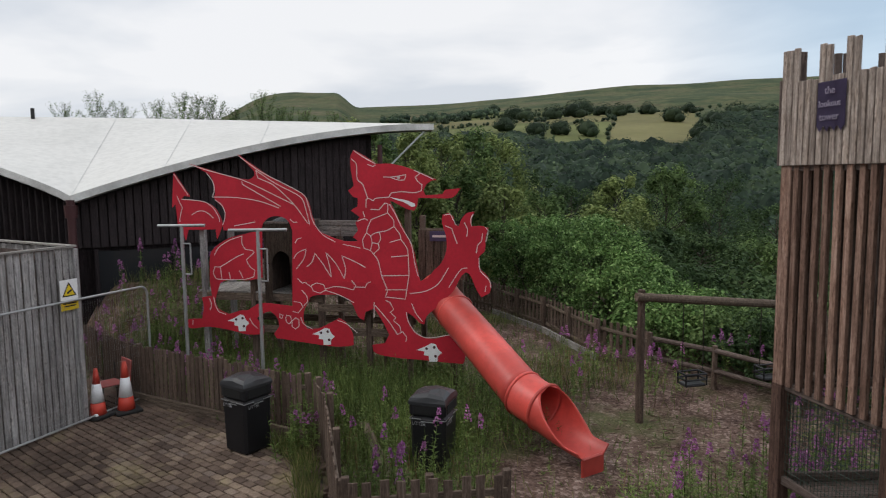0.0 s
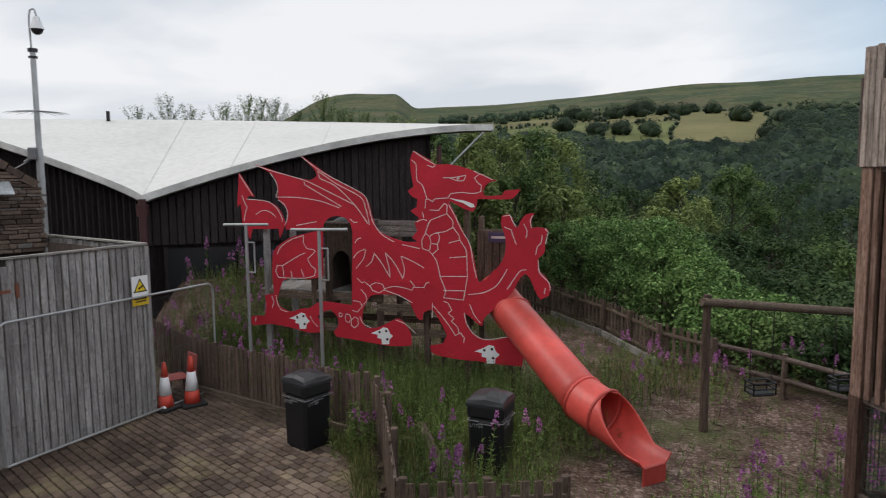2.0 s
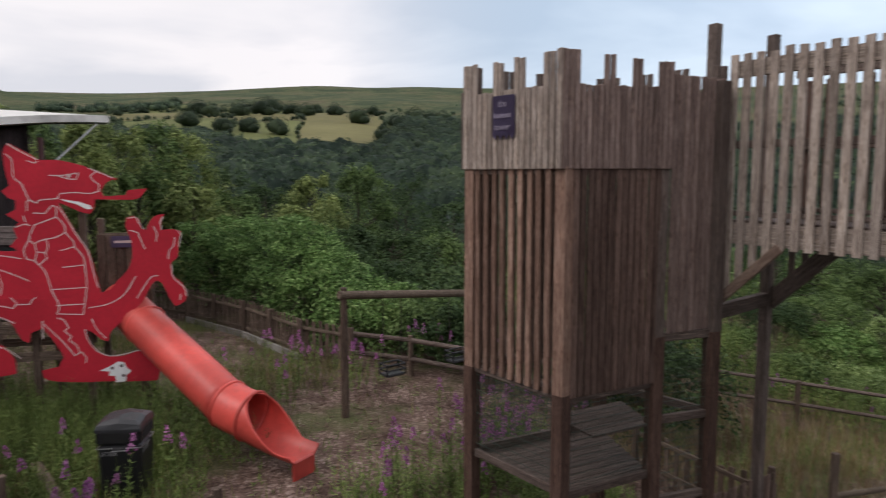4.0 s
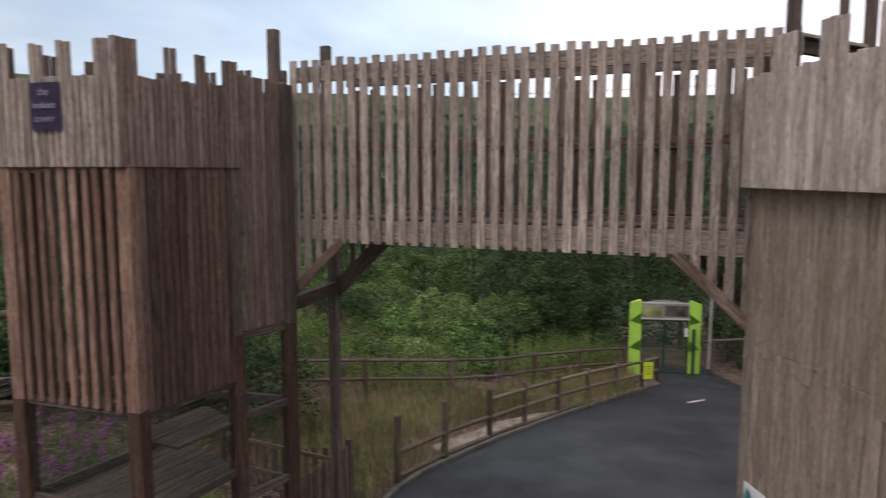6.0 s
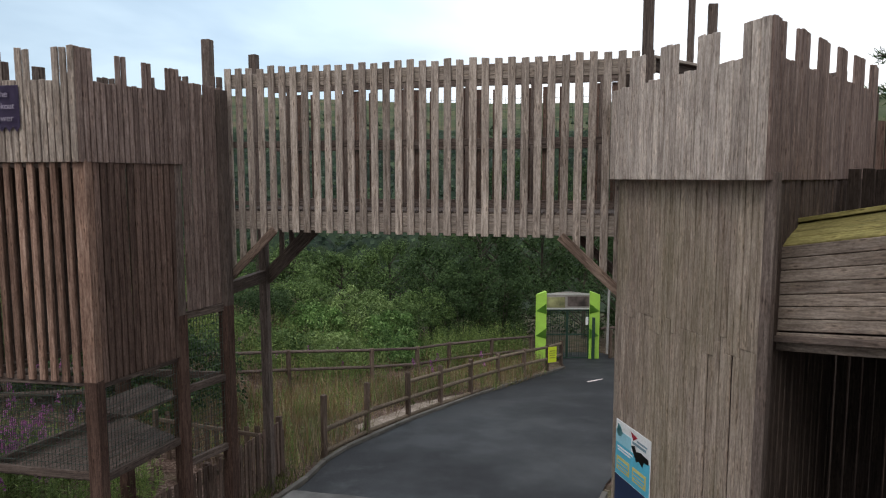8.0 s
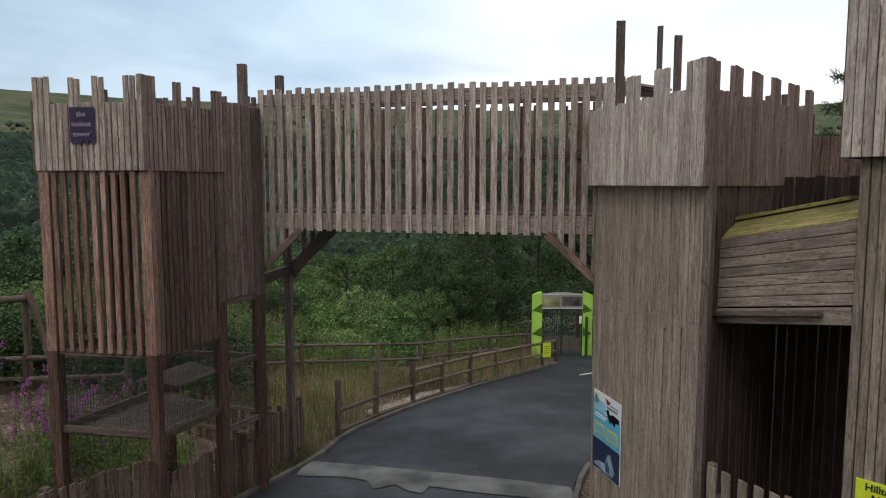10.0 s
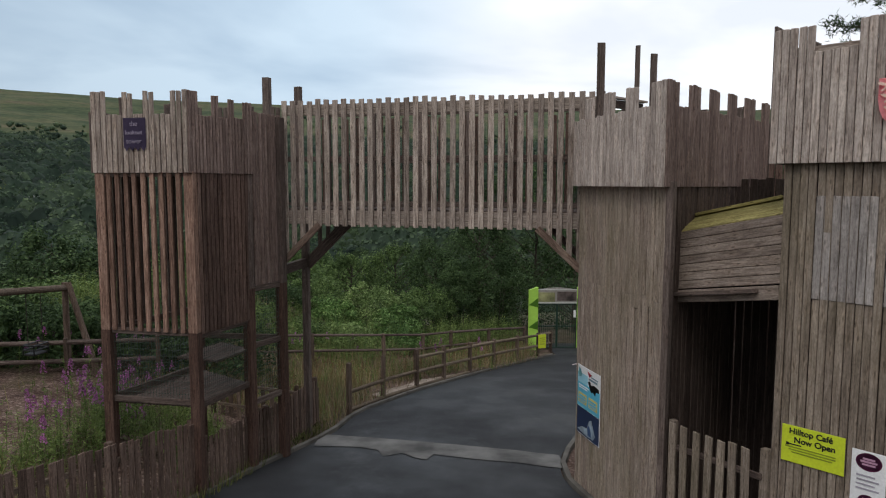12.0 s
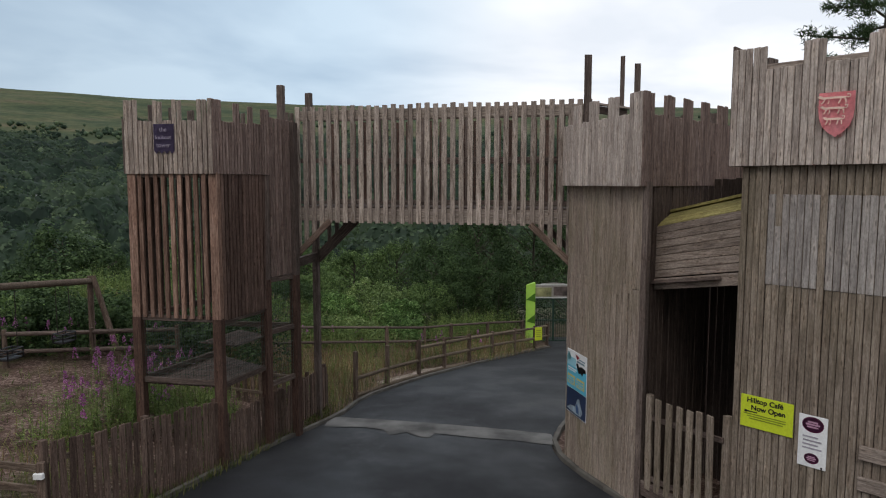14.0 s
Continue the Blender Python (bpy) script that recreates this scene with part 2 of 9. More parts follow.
RED = plain("red_painted_ply", (0.49, 0.020, 0.038), 0.6, spec=0.25, var=0.12, scale=3, bumps=0.08)
WHITE_LINE = plain("white_line_paint", (0.70, 0.58, 0.57), 0.6, var=0.05)
TUBE_RED = plain("faded_red_plastic", (0.58, 0.075, 0.060), 0.40, spec=0.4, var=0.28, scale=2.0, bumps=0.05, fleck=(0.52, 0.22, 0.19))
BLACK_PLASTIC = plain("black_plastic", (0.010, 0.010, 0.012), 0.42, spec=0.35, var=0.2, scale=8)
GALV = plain("galvanised_steel", (0.42, 0.43, 0.44), 0.45, 0.7, var=0.12, scale=10)
ROOF_WHITE = plain("pale_roof_membrane", (0.63, 0.625, 0.60), 0.65, var=0.05, scale=0.8, bumps=0.1)
CLAD = wood("black_stained_cladding", (0.014, 0.012, 0.014), (0.034, 0.028, 0.031), (0.062, 0.052, 0.055))
MAROON = plain("maroon_steel", (0.06, 0.02, 0.022), 0.5)
PURPLE = plain("purple_sign_paint", (0.075, 0.055, 0.12), 0.6)
SIGN_TEXT = plain("faint_sign_paint", (0.32, 0.28, 0.37), 0.7, bumps=0)
YELLOW = plain("yellow_green_board", (0.56, 0.66, 0.03), 0.5, var=0.04)
WHITE = plain("white_board", (0.78, 0.79, 0.80), 0.5, var=0.04)
CYAN = plain("cyan_print", (0.10, 0.45, 0.62), 0.45, var=0.08)
NAVY = plain("navy_print", (0.015, 0.03, 0.08), 0.4, var=0.2)
BLACK = plain("black_print", (0.015, 0.015, 0.015), 0.5)
LIME = plain("lime_painted_steel", (0.36, 0.62, 0.09), 0.45, var=0.08)
DKGREEN = plain("dark_green_steel", (0.02, 0.05, 0.035), 0.5)
PINK = plain("faded_red_shield", (0.90, 0.35, 0.38), 0.6, var=0.1)
GOLD = plain("faded_gold_paint", (0.86, 0.62, 0.52), 0.6)
ORANGE = plain("cone_orange", (0.55, 0.060, 0.038), 0.5, var=0.12)
MAUVE = plain("plum_print", (0.16, 0.02, 0.08), 0.5)
CONCRETE = plain("kerb_concrete", (0.115, 0.105, 0.092), 0.9, var=0.25, scale=5, bumps=0.3)


def asphalt():
    m, nt, b = mat_base("asphalt", 0.8, 0, 0.35)
    v = coords(nt, (1, 1, 1), False)
    big = noise_tex(nt, v, 0.5, 4, 0.6)
    fine = noise_tex(nt, v, 90, 4, 0.7)
    col = ramp(nt, big, [(0.35, (0.012, 0.013, 0.016)), (0.65, (0.022, 0.024, 0.028))])
    col = mix(nt, 0.6, col, mix(nt, 1.0, col, ramp(nt, fine, [(0.35, (0.5, 0.5, 0.5)), (0.7, (1.5, 1.5, 1.5))]), "MULTIPLY"))
    dust = ramp(nt, noise_tex(nt, v, 0.8, 6, 0.7), [(0.56, (0, 0, 0)), (0.72, (0.18, 0.18, 0.18))])
    col = mix(nt, dust, col, (0.17, 0.175, 0.18))
    grit = ramp(nt, noise_tex(nt, v, 160, 2, 0.5), [(0.66, (0, 0, 0)), (0.74, (0.5, 0.5, 0.5))])
    col = mix(nt, grit, col, (0.16, 0.155, 0.15))
    nt.links.new(ramp(nt, noise_tex(nt, v, 0.35, 5), [(0.4, (0.55, 0.55, 0.55)), (0.6, (0.85, 0.85, 0.85))]), b.inputs["Roughness"])
    nt.links.new(col, b.inputs["Base Color"])
    bump(nt, b, fine, 0.35, 0.004)
    return m


ASPHALT = asphalt()


def ground_mat():
    """Near ground: bark and gravel with soil and low green growth; far ground: pasture, bracken and moor."""
    m, nt, b = mat_base("ground", 0.95, 0, 0.1)
    v = coords(nt, (1, 1, 1), False)
    fine = noise_tex(nt, v, 26, 5, 0.75)
    grit = nd(nt, "ShaderNodeTexVoronoi", Scale=22.0)
    nt.links.new(v, grit.inputs["Vector"])
    chips = ramp(nt, grit.outputs["Color"], [(0.2, (0.052, 0.034, 0.028)), (0.6, (0.165, 0.112, 0.094)), (0.92, (0.50, 0.41, 0.37))])
    chips = mix(nt, 0.55, chips, ramp(nt, fine, [(0.35, (0.055, 0.036, 0.029)), (0.7, (0.265, 0.188, 0.160))]))
    patch = ramp(nt, noise_tex(nt, v, 0.45, 5, 0.65), [(0.50, (0, 0, 0)), (0.66, (0.8, 0.8, 0.8))])
    moss = ramp(nt, fine, [(0.3, (0.035, 0.045, 0.016)), (0.7, (0.10, 0.115, 0.045))])
    litter = ramp(nt, noise_tex(nt, v, 1.7, 6, 0.7), [(0.38, (0.42, 0.36, 0.33)), (0.60, (1.15, 1.12, 1.08))])
    chips = mix(nt, 0.9, chips, litter, "MULTIPLY")
    near = mix(nt, patch, chips, moss)
    vf = coords(nt, (1, 1, 1), False)
    f1 = noise_tex(nt, vf, 0.012, 6, 0.62)
    f2 = noise_tex(nt, vf, 0.09, 5, 0.7)
    far = ramp(nt, f1, [(0.36, (0.036, 0.054, 0.028)), (0.48, (0.062, 0.080, 0.040)), (0.57, (0.088, 0.094, 0.048)), (0.68, (0.110, 0.092, 0.060))])
    far = mix(nt, 0.85, far, mix(nt, 1.0, far, ramp(nt, f2, [(0.32, (0.45, 0.5, 0.45)), (0.66, (1.3, 1.25, 1.2))]), "MULTIPLY"))
    ln = nt.nodes.new("ShaderNodeVectorMath"); ln.operation = "LENGTH"
    nt.links.new(vf, ln.inputs[0])
    fade = nd(nt, "ShaderNodeMapRange")
    fade.inputs["From Min"].default_value, fade.inputs["From Max"].default_value = 22.0, 45.0
    nt.links.new(ln.outputs["Value"], fade.inputs["Value"])
    nt.links.new(mix(nt, fade.outputs[0], near, far), b.inputs["Base Color"])
    bump(nt, b, fine, 0.6, 0.03)
    return m


GROUND = ground_mat()


def leaf_mat(name, dark, light, tip=None, big=0.35, small=1.6, crown=0.0):
    m, nt, b = mat_base(name, 0.65, 0, 0.12)
    r = island_value(nt)
    col = ramp(nt, r, [(0.0, dark), (0.6, light), (1.0, tip or light)])
    v = coords(nt, (1, 1, 1), False)
    col = mix(nt, 0.7, col, mix(nt, 1.0, col, ramp(nt, noise_tex(nt, v, big, 3), [(0.32, (0.45, 0.5, 0.48)), (0.66, (1.3, 1.25, 1.15))]), "MULTIPLY"))
    col = mix(nt, 0.6, col, mix(nt, 1.0, col, ramp(nt, noise_tex(nt, v, small, 3), [(0.35, (0.55, 0.58, 0.55)), (0.65, (1.25, 1.22, 1.15))]), "MULTIPLY"))
    if crown:
        vor = nd(nt, "ShaderNodeTexVoronoi", Scale=1.0 / crown)
        nt.links.new(coords(nt, (1, 1, 0), False), vor.inputs["Vector"])
        sp = nt.nodes.new("ShaderNodeSeparateColor")
        nt.links.new(vor.outputs["Color"], sp.inputs[0])
        col = mix(nt, 1.0, col, ramp(nt, sp.outputs[0], [(0.0, (0.38, 0.46, 0.50)), (0.5, (0.80, 0.86, 0.86)), (0.85, (1.18, 1.16, 1.05)), (1.0, (1.55, 1.48, 1.25))]), "MULTIPLY")
    nt.links.new(col, b.inputs["Base Color"])
    tr = nt.nodes.new("ShaderNodeBsdfTranslucent")
    nt.links.new(col, tr.inputs["Color"])
    ms = nt.nodes.new("ShaderNodeMixShader"); ms.inputs[0].default_value = 0.25
    out = nt.nodes["Material Output"]
    nt.links.new(b.outputs[0], ms.inputs[1]); nt.links.new(tr.outputs[0], ms.inputs[2]); nt.links.new(ms.outputs[0], out.inputs[0])
    return m


LEAF_BRIGHT = leaf_mat("bright_bramble_leaf", (0.046, 0.094, 0.030), (0.130, 0.240, 0.074), (0.29, 0.42, 0.175))
LEAF_LIME = leaf_mat("yellow_green_leaf", (0.084, 0.132, 0.046), (0.195, 0.285, 0.105), (0.34, 0.44, 0.205))
LEAF_OLIVE = leaf_mat("olive_birch_leaf", (0.096, 0.135, 0.046), (0.200, 0.258, 0.092), (0.29, 0.345, 0.145))
LEAF_MID = leaf_mat("birch_leaf", (0.050, 0.088, 0.030), (0.114, 0.182, 0.064), (0.19, 0.265, 0.110))
LEAF_DARK = leaf_mat("dark_leaf", (0.026, 0.050, 0.021), (0.058, 0.100, 0.041), (0.098, 0.148, 0.066))
# extra blue in this leaf colour paints in the distance haze
LEAF_FAR = leaf_mat("hazed_far_wood_leaf", (0.054, 0.083, 0.056), (0.080, 0.118, 0.077), (0.110, 0.152, 0.100), 0.022, 0.3, 11.0)
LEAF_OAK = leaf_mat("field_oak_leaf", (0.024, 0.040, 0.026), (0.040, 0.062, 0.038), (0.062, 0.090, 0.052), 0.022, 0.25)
# dark canopy sheets: shade between crowns as colour, the hill one also hazed
LEAF_FAR_DEEP = leaf_mat("hill_canopy_shade", (0.032, 0.053, 0.038), (0.040, 0.064, 0.044), (0.048, 0.074, 0.050), 0.022, 0.3, 11.0)
LEAF_NEAR_DEEP = leaf_mat("valley_canopy_shade", (0.022, 0.040, 0.015), (0.024, 0.043, 0.016), (0.026, 0.046, 0.017))
LEAF_FAR_OLIVE = leaf_mat("far_olive_leaf", (0.058, 0.078, 0.036), (0.086, 0.112, 0.052), (0.115, 0.142, 0.066), 0.05, 0.2)
GRASS = leaf_mat("long_grass", (0.072, 0.098, 0.030), (0.150, 0.184, 0.062), (0.31, 0.26, 0.135))
DRY_GRASS = leaf_mat("dry_grass", (0.17, 0.125, 0.075), (0.33, 0.245, 0.160), (0.54, 0.44, 0.31))
WILLOWHERB = leaf_mat("willowherb_leaf", (0.068, 0.105, 0.032), (0.148, 0.212, 0.066), (0.23, 0.295, 0.105))
RUSTY = leaf_mat("rusty_stem", (0.11, 0.06, 0.035), (0.20, 0.115, 0.065), (0.26, 0.19, 0.10))
FLOWER = leaf_mat("magenta_flower", (0.24, 0.07, 0.23), (0.4, 0.15, 0.38), (0.52, 0.27, 0.5))
BARK = wood("tree_bark", (0.03, 0.025, 0.02), (0.07, 0.06, 0.05), (0.13, 0.115, 0.10))

# ------------------------------------------------------------ building blocks
def part(name, bm, material, parent=None, label=""):
    me = bpy.data.meshes.new(name)
    bm.to_mesh(me)
    bm.free()
    me.materials.append(material)
    ob = new(name, me)
    if parent:
        ob.parent = parent
    if label:
        ob["label"] = label
    return ob


def thing(name, label, category, group="", kind="", at=(0, 0, 0), turn=0.0):
    ob = new(name)
    ob.matrix_world = pose(*at, 0, 0, turn)
    ob.empty_display_size = 0.1
    return tagged(ob, label, category, group, kind)


def add_box(bm, cx, cy, cz, sx, sy, sz, m=None, bevel=0.0):
    r = bmesh.ops.create_cube(bm, size=1.0)
    bmesh.ops.scale(bm, vec=(sx, sy, sz), verts=r["verts"])
    if bevel:
        e = list({e for v in r["verts"] for e in v.link_edges})
        r2 = bmesh.ops.bevel(bm, geom=e, offset=bevel, segments=1, affect="EDGES")
        vs = list({v for f in r2["faces"] for v in f.verts})
    else:
        vs = r["verts"]
    bmesh.ops.translate(bm, vec=(cx, cy, cz), verts=vs)
    if m is not None:
        bmesh.ops.transform(bm, matrix=m, verts=vs)
    return vs


def frame_along(p, q, up=(0, 0, 1)):
    """A matrix whose x axis runs from p to q, with its origin midway."""
    p, q = Vector(p), Vector(q)
    x = (q - p).normalized()
    u = Vector(up)
    if abs(x.dot(u)) > 0.99:
        u = Vector((0, 1, 0))
    y = u.cross(x).normalized()
    z = x.cross(y)
    m = Matrix((x, y, z)).transposed().to_4x4()
    m.translation = (p + q) / 2
    return m


def add_beam(bm, p, q, w, h, bevel=0.0, up=(0, 0, 1)):
    length = (Vector(q) - Vector(p)).length
    add_box(bm, 0, 0, 0, length, w, h, frame_along(p, q, up), bevel)


def add_rod(bm, p, q, r1, r2=None, seg=8, rough=0.0):
    r2 = r1 if r2 is None else r2
    m = frame_along(p, q) @ Matrix.Rotation(math.pi / 2, 4, "Y")
    length = (Vector(q) - Vector(p)).length
    r = bmesh.ops.create_cone(bm, cap_ends=True, segments=seg, radius1=r1, radius2=r2, depth=length, matrix=m)
    for v in r["verts"]:
        v.co += Vector((random.uniform(-1, 1), random.uniform(-1, 1), random.uniform(-1, 1))) * rough
    return r["verts"]


BOARD_CACHE = {}


def board_mesh(w, d, l, material, skew=0):
    """A sawn board w wide, d thick and l long, standing up from its foot, with eased edges."""
    key = (round(w, 3), round(d, 3), round(l, 2), material.name, skew)
    if key not in BOARD_CACHE:
        bm = bmesh.new()
        add_box(bm, 0, 0, l / 2, w, d, l, None, min(0.005, w * 0.08))
        if skew:
            for v in bm.verts:
                if v.co.z > l / 2:
                    v.co.z += skew * 0.006 * v.co.x / w
                    v.co.x += skew * 0.002
        me = bpy.data.meshes.new("board")
        bm.to_mesh(me)
        bm.free()
        me.materials.append(material)
        BOARD_CACHE[key] = me
    return BOARD_CACHE[key]


def board(parent, x, y, z, w, d, l, heading, material, name="board", lean=0.0):
    """One board of its own at a foot point; heading: degrees of its broad face's run in plan."""
    ob = new(name, board_mesh(w, d, l, material, random.choice((-1, 0, 1))))
    ob.parent = parent
    ob.matrix_world = pose(x, y, z, random.uniform(-0.2, 0.2), lean + random.uniform(-1, 1) * min(0.3, 0.16 / max(0.3, l)), heading)
    return ob


def plank(parent, p, q, w, d, material, name="plank", up=(0, 0, 1), label=""):
    """A lying or sloping timber from p to q, w across, d high."""
    bm = bmesh.new()
    add_box(bm, 0, 0, 0, (Vector(q) - Vector(p)).length, w, d, None, min(0.006, d * 0.1))
    ob = part(name, bm, material, parent, label)
    ob.matrix_world = frame_along(p, q, up)
    return ob


def polyline(pts, step):
    """Points and headings at even steps along a line in plan."""
    out, carry = [], step / 2
    for (x0, y0), (x1, y1) in zip(pts, pts[1:]):
        l = math.hypot(x1 - x0, y1 - y0)
        a = math.degrees(math.atan2(y1 - y0, x1 - x0))
        s = carry
        while s <= l + 1e-6:
            out.append((x0 + (x1 - x0) * s / l, y0 + (y1 - y0) * s / l, a))
            s += step
        carry = s - l
    return out


def bezier(p0, p1, p2, n=10):
    return [tuple((1 - t) ** 2 * a + 2 * t * (1 - t) * b + t * t * c for a, b, c in zip(p0, p1, p2)) for t in (i / n for i in range(n + 1))]


def offset_line(pts, d):
    """The line shifted d metres to its left."""
    out = []
    for i, (x, y) in enumerate(pts):
        (xa, ya), (xb, yb) = pts[max(0, i - 1)], pts[min(len(pts) - 1, i + 1)]
        l = math.hypot(xb - xa, yb - ya)
        out.append((x - (yb - ya) / l * d, y + (xb - xa) / l * d))
    return out


def wall_boards(parent, pts, step, w, d, z0, z1, material, name="board", jitter=0.012):
    """Upright boards along a line; z0 and z1 are numbers or functions of the board's number and place."""
    made = []
    for i, (x, y, a) in enumerate(polyline(pts, step)):
        lo = z0(i, x, y) if callable(z0) else z0
        hi = z1(i, x, y) if callable(z1) else z1
        hi += random.uniform(-jitter, jitter)
        off_ = random.uniform(-0.004, 0.004)
        made.append(board(parent, x - math.sin(radians(a)) * off_, y + math.cos(radians(a)) * off_, lo, w - 0.007, d, hi - lo, a, material, name))
    return made


def sheet(name, xs, ys, zfun, material, kind="structure", label="", category="", keep=None):
    """A grid in plan with heights from zfun."""
    bm = bmesh.new()
    grid = [[bm.verts.new((x, y, zfun(x, y))) for y in ys] for x in xs]
    for i in range(len(xs) - 1):
        for j in range(len(ys) - 1):
            if keep is None or keep((xs[i] + xs[i + 1]) / 2, (ys[j] + ys[j + 1]) / 2):
                bm.faces.new((grid[i][j], grid[i + 1][j], grid[i + 1][j + 1], grid[i][j + 1]))
    loose = [v for v in bm.verts if not v.link_faces]
    bmesh.ops.delete(bm, geom=loose, context="VERTS")
    for f in bm.faces:
        f.smooth = True
    ob = part(name, bm, material)
    return tagged(ob, label, category, "", kind)


def smooth(a, b, v):
    t = min(1.0, max(0.0, (v - a) / (b - a)))
    return t * t * (3 - 2 * t)


def lerp(a, b, t):
    return a + (b - a) * t

# ------------------------------------------------------------ lie of the land
def road_z(y):
    """Height of the path surface, falling away through the arch."""
    if y < 3:
        return -0.55 + 0.02 * min(3, (3 - y))
    return -0.55 - (y - 3) * 0.0864 if y < 14 else -1.5 - (y - 14) * 0.126


def skyline(az):
    """Angle of the far ridge over the eye, by the bearing left of the arch's axis."""
    return 6.05 + 0.45 * math.sin(radians(az * 2.1 + 10)) + 0.45 * smooth(25, 45, az) - 0.9 * smooth(50, 72, az) + 1.25 * smooth(73.8, 75.8, az) * (1 - smooth(78.5, 86.0, az)) - 1.3 * smooth(81, 87, az)


def ground_z(x, y):
    r = math.hypot(x, y)
    # the play area and paving stand a little over the path
    up = -0.06 - 0.02 * max(0.0, y - 4) - 0.15 * smooth(-8.5, -5.5, x) * smooth(3, 6, y)
    road = road_z(max(-30.0, min(y, 26.0))) - 0.06
    side = smooth(-6.2, -4.3, x) if y < 8 else smooth(-8.5, -4.0, x)
    z = lerp(up, road, side)
    # weedy bank rising behind the dragon to the hall
    z += 1.75 * (1 - smooth(-17.9, -14.6, x)) * (1 - smooth(3.0, 7.5, y)) * smooth(-30, -17.5, x) * smooth(0.15, 1.6, y + 1.7 - 0.42 * (x + 17.2))
    if r > 14:
        # behind the play area the bank drops to the valley
        az = math.degrees(math.atan2(-x, y))
        fall = smooth(20, 120, r)
        z = lerp(z, -16 - 6 * math.sin(az * 0.06), fall)
        if r > 120:
            top = math.tan(radians(skyline(az))) * 1500 + 4
            t = min(1.0, (r - 120) / 1380)
            back = 1.0 if r < 1500 else max(0.2, 1.0 - (r - 1500) / 2500)
            z = lerp(z, top, (0.55 * t + 0.45 * t ** 1.6)) * back if r < 1500 else top * back
            z += 5 * noise.noise((x * 0.006, y * 0.006, 0)) * min(1, (r - 120) / 300)
    return z


FIELD_HAY = plain("hay_pasture", (0.158, 0.148, 0.068), 0.95, spec=0.1, var=0.18, scale=0.03, bumps=0)
FIELD_GREEN = plain("green_pasture", (0.125, 0.14, 0.055), 0.95, spec=0.1, var=0.2, scale=0.03, bumps=0)
# pastures by bearing and distance: from, to, near, far, slot
FIELDS = ((46.9, 53.2, 470, 865, 1), (53.5, 58.6, 470, 690, 2), (53.6, 58.4, 705, 885, 1), (58.9, 66.8, 590, 775, 2), (59.2, 67.5, 790, 930, 1), (60.0, 66.0, 945, 1050, 2), (54.0, 59.0, 900, 1000, 2))


def field_slot(az, r):
    for a0, a1, r0, r1, slot in FIELDS:
        w = 9 * math.sin(az * 1.9 + r0)
        v = 0.25 * math.sin(r * 0.03 + a0)
        if a0 + v < az < a1 + v and r0 + w < r < r1 + w:
            return slot
    return 0


radii, step = [0.0], 0.6
while radii[-1] < 4200:
    r = radii[-1]
    step = 0.6 if r < 30 else (12.0 if 460 <= r < 1090 else min(step * 1.055, 12.0) if r < 460 else step * 1.12)
    radii.append(r + step)
bearings = [a * 0.3 for a in range(-120, 351)] + [105.3 + 3.0 * k for k in range(1, 73)]
bearings = [a for a in bearings if a < 324]
bm = bmesh.new()
rings = [[bm.verts.new((-r * math.sin(radians(a)), r * math.cos(radians(a)), ground_z(-r * math.sin(radians(a)), r * math.cos(radians(a))))) for a in bearings] for r in radii[1:]]
hub = bm.verts.new((0, 0, ground_z(0, 0)))
n_b = len(bearings)
for k in range(n_b):
    bm.faces.new((hub, rings[0][(k + 1) % n_b], rings[0][k])).smooth = True
for i in range(len(rings) - 1):
    q0, q1, rm = rings[i], rings[i + 1], (radii[i + 1] + radii[i + 2]) / 2
    far = 460 < rm < 1080
    for k in range(n_b):
        k2 = (k + 1) % n_b
        f = bm.faces.new((q0[k], q0[k2], q1[k2], q1[k]))
        f.smooth = True
        if far and k < n_b - 1:
            f.material_index = field_slot((bearings[k] + bearings[k2]) / 2, rm)
bmesh.ops.recalc_face_normals(bm, faces=bm.faces)
if sum(f.normal.z for f in list(bm.faces)[:500]) < 0:
    bmesh.ops.reverse_faces(bm, faces=bm.faces)
gr = part("ground", bm, GROUND)
gr.data.materials.append(FIELD_HAY)
gr.data.materials.append(FIELD_GREEN)
tagged(gr, "bare bark and gravel ground running out to green hillsides", "ground", "", "structure")

# the path through the arch
ROAD_LEFT = [(-8.2, -9.0), (-6.3, -1.0), (-4.75, 3.9), (-4.0, 6.2), (-3.38, 7.8), (-2.9, 8.9), (-2.5, 9.9), (-2.2, 11.6), (-0.72, 14.3), (0.85, 17.0), (2.6, 19.7), (4.2, 22.0), (4.4, 26.0)]
ROAD_RIGHT = [(4.9, -9.0), (4.7, -1.0), (4.3, 1.6), (3.3, 2.95), (2.78, 3.95), (2.40, 4.95), (2.13, 5.75), (1.92, 6.6), (1.87, 7.2), (1.92, 7.8), (2.10, 8.5), (2.7, 10.0), (4.4, 13.0), (6.2, 17.5), (6.9, 20.6), (6.6, 22.6), (6.4, 26.0)]


def on_line(line, y):
    for (x0, y0), (x1, y1) in zip(line, line[1:]):
        if y <= y1:
            return lerp(x0, x1, max(0.0, (y - y0) / (y1 - y0)))
    return line[-1][0]


bm = bmesh.new()
rows = []
for j in range(0, 141):
    y = -9 + j * 0.25
    a, b = on_line(ROAD_LEFT, y), on_line(ROAD_RIGHT, y)
    rows.append([bm.verts.new((lerp(a, b, k / 12), y, road_z(y) + 0.03 * math.sin(math.pi * k / 12))) for k in range(13)])
for r0, r1 in zip(rows, rows[1:]):
    for k in range(12):
        bm.faces.new((r0[k], r0[k + 1], r1[k + 1], r1[k])).smooth = True
